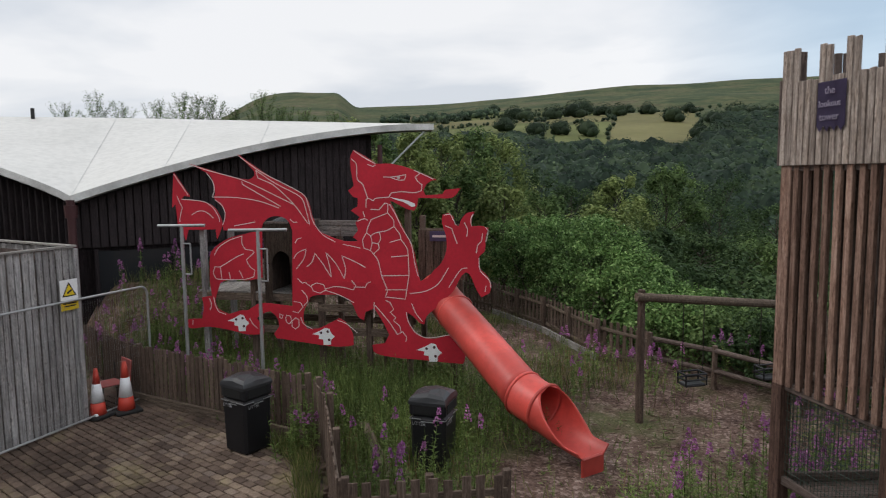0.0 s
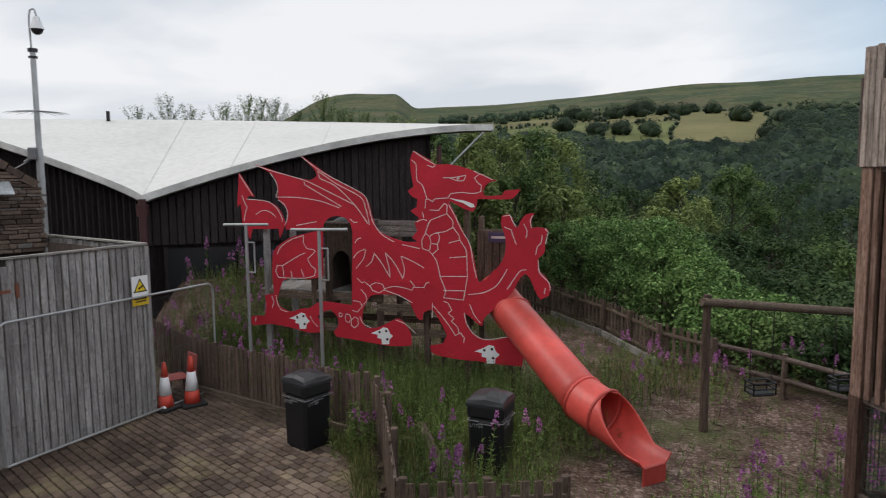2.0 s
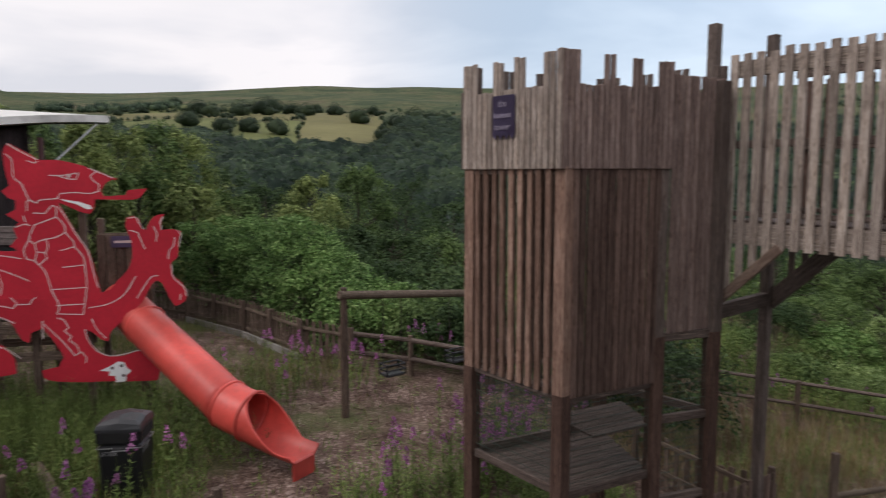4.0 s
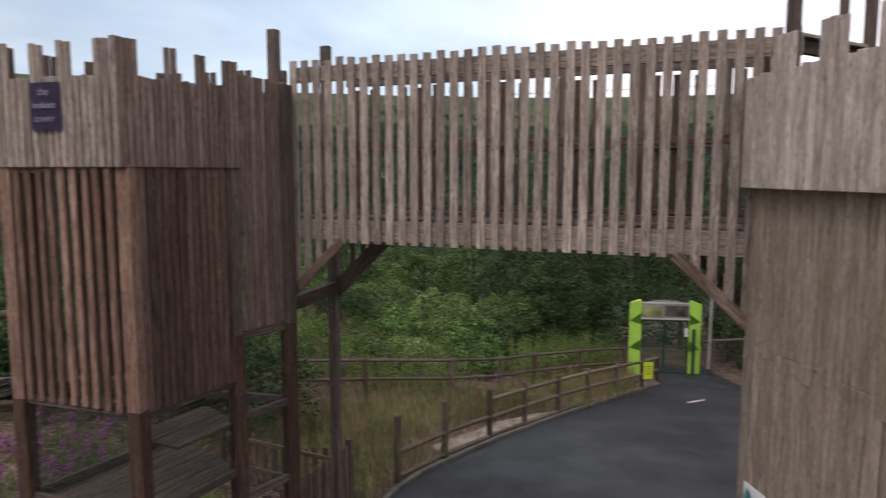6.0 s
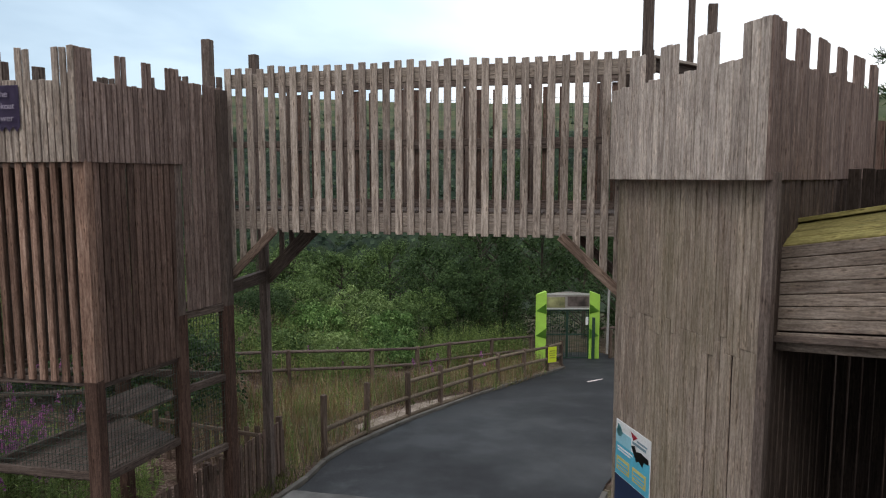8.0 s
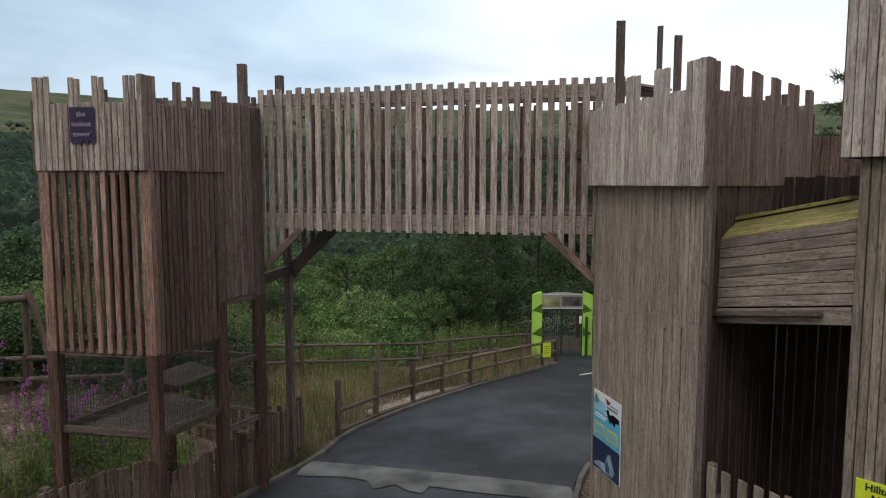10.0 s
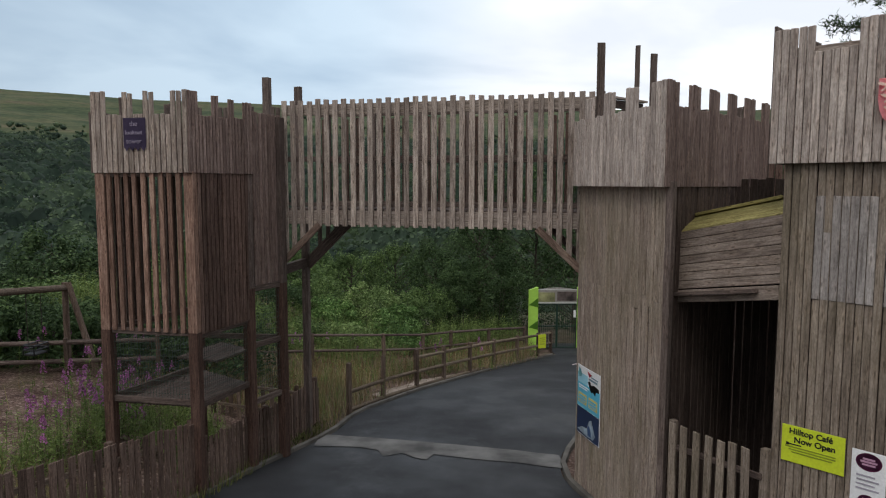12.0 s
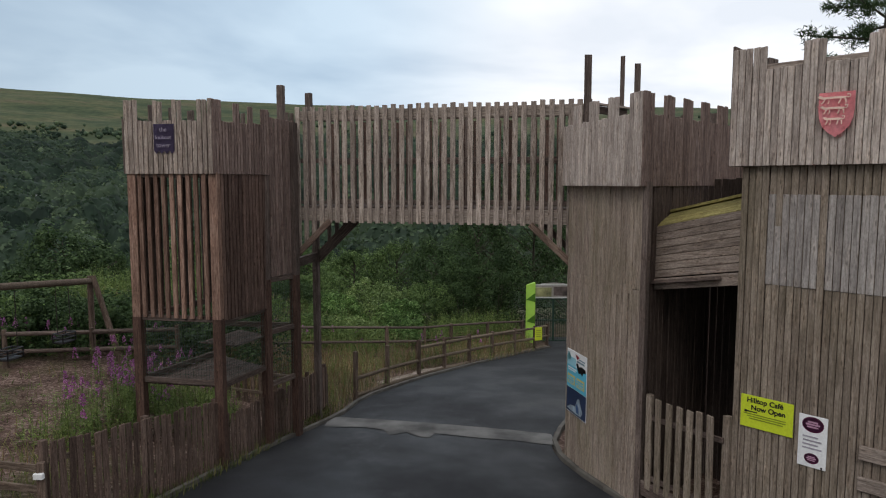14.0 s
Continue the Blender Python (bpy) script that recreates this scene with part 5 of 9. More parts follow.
for k in range(6):
    x, y = lerp(SCRAP[0][0], SCRAP[1][0], (k + 0.5) / 6), lerp(SCRAP[0][1], SCRAP[1][1], (k + 0.5) / 6)
    add_box(bm, 0, 0, 0, math.hypot(SCRAP[1][0] - SCRAP[0][0], SCRAP[1][1] - SCRAP[0][1]) / 6 + 0.02, 0.07 - 0.01 * abs(k - 2), 0.006, pose(x, y, road_z(y) + 0.034, 0, 0, SCRAP_TURN + (6 if k % 2 else -6)))
tagged(part("paint_scrap", bm, WHITE_LINE), "worn scrap of white line paint on tarmac", "road marking", "", "structure")

# ------------------------------------------------------------ the play dragon
# outlines in metres along the panel and up from the ground
DRAGON, LINES = {}, {}
DRAGON["tail"] = [(0.11, 4.34), (0.21, 4.21), (0.45, 3.85), (0.32, 3.87), (0.27, 3.81), (0.46, 3.78), (0.67, 3.77), (0.87, 3.71), (1.01, 3.61), (1.1, 3.46), (1.15, 3.3), (1.09, 3.13), (1.02, 2.99), (1.0, 3.19), (0.64, 3.18), (0.38, 3.18), (0.31, 2.96), (0.24, 3.18), (0.15, 3.24), (0.14, 3.48), (0.12, 3.71), (0.04, 3.63), (0.07, 3.95)]
DRAGON["wing"] = [(0.48, 4.51), (0.83, 4.41), (1.34, 4.26), (1.75, 4.18), (1.9, 4.26), (1.87, 4.37), (1.55, 4.68), (1.92, 4.43), (2.35, 4.16), (2.71, 3.98), (2.9, 3.9), (3.02, 3.73), (3.08, 3.49), (3.17, 3.21), (2.66, 3.16), (2.61, 3.31), (2.51, 3.42), (2.32, 3.46), (2.15, 3.42), (2.03, 3.3), (2.0, 3.15), (1.17, 3.17), (1.15, 3.29), (1.22, 3.42), (1.21, 3.6), (1.06, 3.74), (0.99, 3.83), (1.02, 3.95), (0.98, 4.18), (0.85, 4.33)]
DRAGON["back"] = [(2.66, 3.18), (3.15, 3.28), (3.26, 3.14), (3.5, 3.04), (3.76, 2.97), (4.06, 2.97), (4.17, 2.5), (4.29, 2.15), (3.74, 2.16), (3.14, 2.17), (2.63, 2.22)]
DRAGON["haunch"] = [(1.58, 3.09), (2.01, 3.18), (1.98, 2.22), (1.65, 2.16), (1.32, 2.18), (1.05, 2.11), (0.96, 1.89), (0.91, 1.71), (0.97, 1.56), (1.2, 1.46), (1.43, 1.53), (1.62, 1.55), (1.82, 1.39), (1.97, 1.22), (1.96, 1.07), (1.6, 1.05), (1.21, 1.13), (0.75, 1.18), (0.35, 1.13), (0.19, 1.22), (0.29, 1.32), (0.6, 1.34), (0.65, 1.58), (0.62, 1.79), (0.85, 1.83), (0.82, 2.13), (0.85, 2.66), (1.0, 2.85), (1.27, 3.01)]
DRAGON["hind_leg"] = [(2.63, 2.24), (3.01, 2.16), (2.99, 1.85), (2.86, 1.61), (2.83, 1.38), (2.9, 1.21), (3.12, 1.22), (3.36, 1.33), (3.58, 1.45), (3.72, 1.37), (3.86, 1.15), (3.87, 0.92), (3.71, 0.89), (3.35, 0.88), (2.62, 0.96), (2.24, 1.0), (2.19, 1.08), (2.31, 1.24), (2.28, 1.41), (2.13, 1.55), (1.98, 1.5), (1.82, 1.39), (1.62, 1.54), (1.75, 1.62), (1.95, 1.71), (2.61, 1.66)]
DRAGON["foreleg"] = [(4.27, 2.17), (5.18, 2.15), (5.0, 1.87), (4.98, 1.58), (5.02, 1.39), (5.13, 1.23), (5.29, 1.13), (5.5, 1.11), (5.72, 1.17), (5.94, 1.2), (6.08, 1.11), (6.13, 0.92), (6.07, 0.65), (5.66, 0.66), (5.27, 0.69), (4.88, 0.7), (4.42, 0.75), (4.28, 0.82), (4.26, 0.94), (4.52, 0.99), (4.61, 1.16), (4.49, 1.4), (4.32, 1.67), (4.13, 1.59), (4.1, 1.43), (3.99, 1.49), (3.85, 1.77), (3.62, 1.91), (3.14, 1.9), (2.99, 1.85), (3.0, 2.17), (3.14, 2.2)]
DRAGON["neck"] = [(4.21, 3.77), (4.67, 3.75), (4.76, 3.57), (4.86, 3.36), (4.98, 3.12), (5.1, 2.9), (5.18, 2.55), (5.22, 2.31), (5.26, 2.18), (4.27, 2.15), (4.15, 2.5), (4.04, 2.94), (3.92, 3.05), (4.03, 3.19), (3.98, 3.33), (4.07, 3.44), (3.89, 3.57), (4.03, 3.65), (4.04, 3.8)]
DRAGON["arm"] = [(4.33, 2.18), (5.27, 2.23), (5.51, 2.43), (5.67, 2.59), (5.76, 2.81), (5.76, 3.08), (5.68, 3.34), (5.7, 3.49), (5.81, 3.52), (5.9, 3.45), (5.92, 3.3), (6.0, 3.27), (6.06, 3.41), (6.16, 3.52), (6.3, 3.54), (6.25, 3.42), (6.24, 3.27), (6.42, 3.28), (6.56, 3.24), (6.5, 3.06), (6.49, 2.82), (6.38, 2.71), (6.4, 2.48), (6.53, 2.35), (6.61, 2.17), (6.57, 2.02), (6.42, 1.94), (6.33, 2.08), (6.22, 2.34), (6.13, 2.41), (6.03, 2.32), (5.89, 2.05), (5.71, 1.87), (5.54, 1.71), (5.36, 1.55), (5.31, 1.39), (5.22, 1.42), (5.09, 1.54), (4.98, 1.61), (4.55, 1.85)]
DRAGON["head"] = [(3.98, 4.72), (4.16, 4.62), (4.34, 4.51), (4.43, 4.45), (4.7, 4.45), (5.03, 4.37), (5.36, 4.24), (5.6, 4.13), (5.5, 4.12), (5.4, 4.06), (5.33, 3.94), (5.37, 3.85), (5.7, 3.87), (5.75, 3.95), (6.05, 3.98), (5.94, 3.84), (5.81, 3.79), (5.36, 3.8), (5.23, 3.8), (5.2, 3.64), (5.14, 3.56), (5.0, 3.6), (4.8, 3.7), (4.67, 3.75), (4.41, 3.71), (4.21, 3.69), (4.04, 3.8), (3.94, 3.84), (3.85, 3.95), (3.97, 4.04), (3.92, 4.31), (3.91, 4.58)]
DRAGON["claw"] = [(1.18, 1.32), (1.36, 1.4), (1.46, 1.46), (1.55, 1.44), (1.59, 1.35), (1.66, 1.29), (1.58, 1.22), (1.57, 1.12), (1.42, 1.11), (1.41, 1.22), (1.32, 1.23), (1.33, 1.3)]
LINES.setdefault("tail", []).extend([[(0.12, 4.31), (0.42, 3.88)], [(0.17, 3.87), (0.22, 3.74), (0.28, 3.63), (0.23, 3.5), (0.2, 3.34)], [(0.27, 3.8), (0.54, 3.78), (0.8, 3.74), (0.98, 3.61), (1.08, 3.44), (1.1, 3.34)], [(0.48, 3.48), (0.61, 3.55), (0.74, 3.56), (0.87, 3.5), (0.96, 3.42)]])
LINES.setdefault("wing", []).extend([[(0.51, 4.49), (0.9, 4.37), (1.62, 4.18), (2.21, 3.92), (2.7, 3.69)], [(0.85, 4.33), (0.98, 4.15), (1.01, 3.99), (0.96, 3.84), (1.45, 3.83), (1.96, 3.76), (2.39, 3.62)], [(1.62, 4.15), (1.63, 4.09), (2.43, 3.65)], [(1.56, 4.66), (2.04, 4.33), (2.88, 3.91), (3.01, 3.69), (3.1, 3.36), (3.29, 3.1), (3.55, 2.96)], [(1.93, 4.37), (1.97, 4.21), (2.28, 4.08), (2.52, 3.88), (2.75, 3.65), (3.0, 3.31)]])
LINES.setdefault("wing", []).extend([[(1.93, 4.36), (2.34, 4.1), (2.85, 3.84), (2.96, 3.6), (3.03, 3.29)], [(1.01, 3.78), (1.15, 3.69), (1.22, 3.53), (1.2, 3.37), (1.15, 3.27)], [(1.41, 3.26), (1.87, 3.34)], [(2.62, 3.4), (2.69, 3.34), (2.77, 3.34)]])
LINES.setdefault("haunch", []).extend([[(0.95, 2.66), (1.05, 2.82), (1.29, 2.97), (1.58, 3.06), (1.57, 2.91), (1.64, 2.79), (1.8, 2.77), (1.83, 2.73), (1.65, 2.58), (1.72, 2.45), (1.83, 2.37), (1.8, 2.24), (1.58, 2.18), (1.13, 2.17), (0.96, 2.18), (0.9, 2.31), (0.95, 2.43), (1.07, 2.43), (1.27, 2.54), (1.47, 2.65), (1.6, 2.7)], [(1.07, 2.43), (1.09, 2.19)], [(1.26, 2.32), (1.28, 2.19)], [(1.49, 2.36), (1.56, 2.21)], [(0.79, 1.78), (0.83, 1.65), (0.79, 1.53)]])
LINES.setdefault("haunch", []).extend([[(0.89, 1.8), (0.92, 1.63), (0.99, 1.5), (1.15, 1.45)], [(0.39, 1.31), (0.38, 1.21)], [(1.67, 1.39), (1.74, 1.27), (1.84, 1.18)]])
LINES.setdefault("back", []).extend([[(2.71, 2.92), (2.76, 3.0), (2.85, 3.03)], [(2.67, 2.62), (2.77, 2.74), (2.94, 2.81), (2.89, 2.62), (2.72, 2.41)], [(2.94, 2.46), (3.06, 2.56), (3.12, 2.73), (3.27, 2.54), (3.45, 2.26), (3.42, 2.49), (3.35, 2.75), (3.54, 2.55), (3.72, 2.24), (3.75, 2.44), (3.68, 2.69), (3.98, 2.56), (4.24, 2.42)], [(3.71, 2.91), (3.93, 2.87), (4.15, 2.82)]])
LINES.setdefault("hind_leg", []).extend([[(2.74, 2.22), (2.84, 2.13), (2.9, 2.15), (3.02, 2.06)], [(2.82, 1.99), (2.92, 1.88), (2.94, 1.77), (2.85, 1.67)], [(2.64, 1.76), (2.79, 1.74), (2.84, 1.65), (2.73, 1.53), (2.61, 1.56)], [(2.48, 1.48), (2.56, 1.46), (2.59, 1.37), (2.53, 1.3), (2.47, 1.34), (2.46, 1.42), (2.48, 1.48)], [(2.67, 1.43), (2.74, 1.39), (2.74, 1.27), (2.66, 1.2), (2.59, 1.25), (2.59, 1.36), (2.67, 1.43)]])
LINES.setdefault("hind_leg", []).extend([[(2.33, 1.5), (2.4, 1.47), (2.38, 1.41), (2.33, 1.42), (2.33, 1.5)], [(2.78, 1.44), (2.85, 1.3), (3.02, 1.22)], [(3.55, 1.41), (3.75, 1.34), (3.96, 1.17)]])
LINES.setdefault("foreleg", []).extend([[(3.02, 2.08), (3.14, 2.14), (3.29, 2.11), (3.33, 2.01), (3.21, 1.94), (3.07, 1.98), (3.02, 2.08)], [(3.33, 2.03), (3.53, 2.08), (3.74, 2.06), (3.9, 2.02), (3.95, 2.11), (3.87, 2.21)], [(3.95, 2.08), (4.15, 2.08), (4.21, 2.17), (4.44, 2.25)], [(3.32, 2.0), (3.62, 1.91), (3.91, 1.77)], [(4.34, 1.73), (4.6, 1.43), (4.78, 1.17), (4.88, 1.23), (4.96, 1.13), (4.94, 1.03)]])
LINES.setdefault("foreleg", []).extend([[(4.55, 1.83), (4.64, 1.8), (4.71, 1.66), (4.64, 1.6), (4.75, 1.5), (4.7, 1.44), (4.82, 1.34), (4.85, 1.22)], [(4.96, 1.62), (5.0, 1.43), (5.13, 1.23), (5.33, 1.13), (5.56, 1.15), (5.8, 1.2), (5.99, 1.15), (6.13, 0.96)], [(5.07, 1.79), (5.15, 1.6), (5.28, 1.44)], [(4.32, 1.79), (4.31, 1.48)]])
LINES.setdefault("neck", []).extend([[(4.29, 3.59), (4.46, 3.58), (4.58, 3.71), (4.64, 3.69), (4.63, 3.52), (4.29, 3.39)], [(4.63, 3.52), (4.74, 3.39), (4.75, 3.26), (4.59, 3.18), (4.41, 3.15)], [(4.75, 3.26), (4.86, 3.12), (4.88, 3.02), (4.66, 2.96)], [(4.88, 3.02), (5.0, 2.85), (5.02, 2.71), (4.68, 2.68)], [(5.02, 2.71), (5.03, 2.33), (4.47, 2.31)]])
LINES.setdefault("neck", []).extend([[(5.03, 2.33), (4.98, 2.05), (4.55, 2.04)], [(4.98, 2.05), (4.95, 1.87), (4.55, 1.9), (4.59, 2.04), (4.49, 2.29)], [(4.3, 3.39), (4.23, 3.25), (4.2, 3.14), (4.28, 3.08), (4.36, 3.13), (4.46, 3.15), (4.48, 3.03), (4.43, 2.93), (4.31, 2.95), (4.28, 3.08)], [(4.2, 3.14), (4.12, 3.0), (4.14, 2.84), (4.27, 2.8), (4.31, 2.95)], [(4.27, 2.8), (4.33, 2.73), (4.45, 2.84), (4.43, 2.93)]])
LINES.setdefault("neck", []).extend([[(4.33, 2.73), (4.42, 2.6), (4.49, 2.29)], [(4.67, 3.69), (4.78, 3.5), (4.91, 3.23), (5.08, 2.94), (5.15, 2.55), (5.21, 2.31)], [(4.17, 3.44), (4.14, 3.55)], [(4.02, 3.36), (4.16, 3.41), (4.23, 3.38)]])
LINES.setdefault("arm", []).extend([[(5.04, 1.98), (5.34, 2.03), (5.6, 2.18), (5.8, 2.49)], [(5.8, 2.11), (5.94, 2.33), (6.05, 2.47), (6.16, 2.49)], [(5.74, 3.28), (5.87, 3.23), (5.92, 3.08), (5.97, 2.95)], [(5.72, 3.48), (5.85, 3.5), (5.9, 3.39), (5.96, 3.29)], [(6.11, 3.34), (6.17, 3.21), (6.15, 3.08)]])
LINES.setdefault("arm", []).extend([[(6.28, 3.5), (6.23, 3.4), (6.25, 3.27)], [(6.45, 3.14), (6.43, 3.0), (6.36, 2.92), (6.33, 2.77)], [(6.38, 2.68), (6.4, 2.45), (6.57, 2.27), (6.6, 2.12)], [(6.51, 2.16), (6.49, 2.05)], [(6.5, 3.26), (6.56, 3.19), (6.51, 2.98)]])
LINES.setdefault("head", []).extend([[(3.93, 4.55), (4.03, 4.45), (4.04, 4.17), (4.15, 4.06), (4.24, 3.8)], [(3.98, 4.71), (4.19, 4.57), (4.41, 4.45)], [(4.25, 4.44), (4.36, 4.4), (4.41, 4.43)], [(4.56, 4.2), (4.75, 4.2), (5.01, 4.24), (4.97, 4.14), (4.86, 4.14), (4.7, 4.19)], [(5.27, 4.26), (5.18, 4.19), (5.23, 4.11), (5.31, 4.05), (5.3, 3.94), (5.16, 3.9), (4.92, 3.92), (4.71, 3.9), (4.66, 3.82), (4.41, 3.8), (4.35, 3.75), (4.26, 3.8), (4.21, 3.78), (4.2, 3.62)]])
LINES.setdefault("head", []).extend([[(5.53, 4.15), (5.36, 4.23), (5.16, 4.32)]])
DRAGON_AT, DRAGON_TURN = (-15.13, 0.36), 54.7
DM = pose(*DRAGON_AT, 0, 0, 0, DRAGON_TURN)
dragon = thing("dragon_play_panel", "red painted plywood dragon panel with white outlines on play frame", "play panel", at=(*DRAGON_AT, 0), turn=DRAGON_TURN)


def curve_points(pts, closed, n=3):
    """The same line rounded a little between its corners."""
    out, m = [], len(pts)
    for i in range(m if closed else m - 1):
        p0, p1, p2, p3 = (Vector((*(pts[j % m] if closed else pts[min(max(j, 0), m - 1)]), 0)) for j in (i - 1, i, i + 1, i + 2))
        sharp1 = (p1 - p0).length > 1e-6 and (p2 - p1).length > 1e-6 and (p1 - p0).angle(p2 - p1) > 0.75
        sharp2 = (p3 - p2).length > 1e-6 and (p2 - p1).length > 1e-6 and (p2 - p1).angle(p3 - p2) > 0.75
        t1 = (p2 - p1) * 0.6 if sharp1 or p0 == p1 else (p2 - p0) * 0.42
        t2 = (p2 - p1) * 0.6 if sharp2 or p2 == p3 else (p3 - p1) * 0.42
        for k in range(n):
            t = k / n
            q = p1 * (2 * t ** 3 - 3 * t * t + 1) + t1 * (t ** 3 - 2 * t * t + t) + p2 * (3 * t * t - 2 * t ** 3) + t2 * (t ** 3 - t * t)
            out.append((q.x, q.y))
    if not closed:
        out.append(pts[-1])
    return out


def cut_panel(name, outline, depth, y, material, parent, m, label=""):
    """A board cut to an outline, its face y metres before the frame."""
    bm = bmesh.new()
    f = bm.faces.new([bm.verts.new((x, -y, z)) for x, z in curve_points(outline, True)])
    r = bmesh.ops.extrude_face_region(bm, geom=[f])
    for v in r["geom"]:
        if isinstance(v, bmesh.types.BMVert):
            v.co.y += depth
    bmesh.ops.triangulate(bm, faces=[g for g in bm.faces if len(g.verts) > 4])
    bmesh.ops.recalc_face_normals(bm, faces=bm.faces)
    ob = part(name, bm, material, parent, label)
    ob.matrix_world = m
    return ob


def stroke(bm, pts, y, w):
    """A painted line of width w along points on the panel's face."""
    p = curve_points(pts, False, 4)
    left, right = [], []
    for i, (x, z) in enumerate(p):
        (xa, za), (xb, zb) = p[max(0, i - 1)], p[min(len(p) - 1, i + 1)]
        l = math.hypot(xb - xa, zb - za) or 1
        nx, nz = -(zb - za) / l * w / 2, (xb - xa) / l * w / 2
        left.append(bm.verts.new((x + nx, -y, z + nz)))
        right.append(bm.verts.new((x - nx, -y, z - nz)))
    for i in range(len(p) - 1):
        bm.faces.new((right[i], right[i + 1], left[i + 1], left[i]))


layer = {"wing": 0.030, "tail": 0.036, "back": 0.033, "haunch": 0.039, "hind_leg": 0.036, "foreleg": 0.039, "neck": 0.045, "arm": 0.042, "head": 0.049}
for key, y in layer.items():
    pan = cut_panel(key + "_panel", DRAGON[key], 0.022, y, RED, dragon, DM)
    for s in LINES.get(key, ()):
        bm = bmesh.new()
        stroke(bm, s, y + 0.0045, 0.015)
        part("white_outline", bm, WHITE_LINE, pan, "white painted line").matrix_world = DM
# eye, tooth and claws
claw = DRAGON["claw"]
for dx, dz, s, y in ((0.0, 0.0, 1.0, 0.0445), (1.83, -0.21, 1.0, 0.0415), (3.97, -0.44, 1.05, 0.0445)):
    shape = [(claw[0][0] + dx + (x - claw[0][0]) * s, claw[0][1] + dz + (z - claw[0][1]) * s) for x, z in claw]
    c = cut_panel("claw", shape, 0.003, y, WHITE, dragon, DM, "white painted claws")
    for k in (1, 3, 6):
        px, pz = shape[k]
        cx, cz = lerp(px, shape[9][0], 0.25), lerp(pz, shape[9][1], 0.25)
        bm = bmesh.new()
        bmesh.ops.create_circle(bm, cap_ends=True, segments=10, radius=0.028, matrix=Matrix.Translation((cx, -y - 0.003, cz)) @ Matrix.Rotation(math.pi / 2, 4, "X"))
        ho = part("claw_hole", bm, MAROON, c)
        ho.matrix_world = DM
head_l = LINES["head"]
tooth = [(head_l[4][8][0] + a, head_l[4][8][1] + b) for a, b in ((0.02, 0.0), (0.18, -0.03), (0.34, -0.06), (0.50, -0.12), (0.52, -0.17), (0.44, -0.18), (0.30, -0.10), (0.14, -0.05))]
cut_panel("tooth", tooth, 0.003, 0.054, WHITE, dragon, DM, "white painted tooth")
ex, ez = head_l[3][4]
disc(dragon, DM, ex, ez + 0.05, 0.03, 0.03, -0.0545, WHITE_LINE, "eye")

# ------------------------------------------------------------ timber play frame behind the dragon
def dp(s, back, z):
    """A place s metres along the dragon, back metres behind its face."""
    return DM @ Vector((s, back, z))


play_frame = thing("play_frame", "weathered timber play frame with decks, posts and round window box", "play equipment")


def frame_post(s, back, z0, z1, w=0.11):
    p = dp(s, back, 0)
    board(play_frame, p.x, p.y, min(z0, ground_z(p.x, p.y) - 0.05) if z0 < 0.2 else z0, w, w, z1 - (min(z0, ground_z(p.x, p.y) - 0.05) if z0 < 0.2 else z0), DRAGON_TURN, WOOD_GREY if s < 1 else WOOD_FENCE, "post")


for s, back, z in ((0.60, 0.15, 3.25), (0.60, 1.25, 3.25), (1.70, 0.15, 3.05), (1.70, 1.25, 3.25), (3.15, 0.15, 3.0), (3.15, 1.25, 3.2), (4.15, 0.15, 3.2), (4.15, 1.3, 3.3), (4.98, 0.12, 3.75), (4.98, 1.3, 3.4), (5.75, 0.6, 3.15), (5.75, 1.4, 3.2)):
    frame_post(s, back, 0.0, z)
for a, b, z in ((0.45, 3.2, 1.80), (3.1, 4.3, 1.62), (0.9, 4.8, 1.15)):
    plank(play_frame, dp(a, 0.12, z), dp(b, 0.12, z), 0.045, 0.15, WOOD_FENCE_H, "deck_beam")
    plank(play_frame, dp(a, 1.3, z), dp(b, 1.3, z), 0.045, 0.15, WOOD_FENCE_H, "deck_beam")
for k in range(19):
    s = 0.52 + 0.14 * k
    plank(play_frame, dp(s, 0.10, 1.90), dp(s, 1.32, 1.90), 0.125, 0.03, WOOD_GREY_H, "deck_board")
for k in range(8):
    plank(play_frame, dp(4.1 + 0.14 * k, 0.14, 1.62), dp(4.1 + 0.14 * k, 1.4, 1.62), 0.125, 0.03, WOOD_GREY_H, "deck_board")
# side panels seen through the cut-outs and beside the neck
for s0, s1, z0, z1, back in ((2.55, 3.9, 2.95, 3.30, 1.2), (5.05, 6.0, 2.15, 3.18, 0.75), (5.05, 5.7, 1.6, 2.1, 0.5), (1.3, 1.9, 1.9, 2.45, 1.22)):
    n_b = max(2, round((z1 - z0) / 0.12))
    for k in range(n_b):
        z = z0 + (k + 0.5) * (z1 - z0) / n_b
        plank(play_frame, dp(s0, back, z), dp(s1, back + 0.03, z), 0.025, (z1 - z0) / n_b - 0.01, WOOD_GREY_H if back > 1 else WOOD_FENCE_H, "side_board")
for k in range(6):
    s = 5.10 + 0.16 * k
    p = dp(s, 0.70, 2.15)
    board(play_frame, p.x, p.y, p.z, 0.14, 0.022, 1.0, DRAGON_TURN, WOOD_FENCE, "side_board")
# the window box with an arched opening, standing in the dragon's flank
bm = bmesh.new()
pts = [(2.02, 1.68), (2.02, 3.30), (2.76, 3.30), (2.76, 1.68)]
hole = [(2.20 + 0.19 - 0.21 * math.cos(math.pi * k / 10), 2.42 + 0.34 * math.sin(math.pi * k / 10)) for k in range(11)]
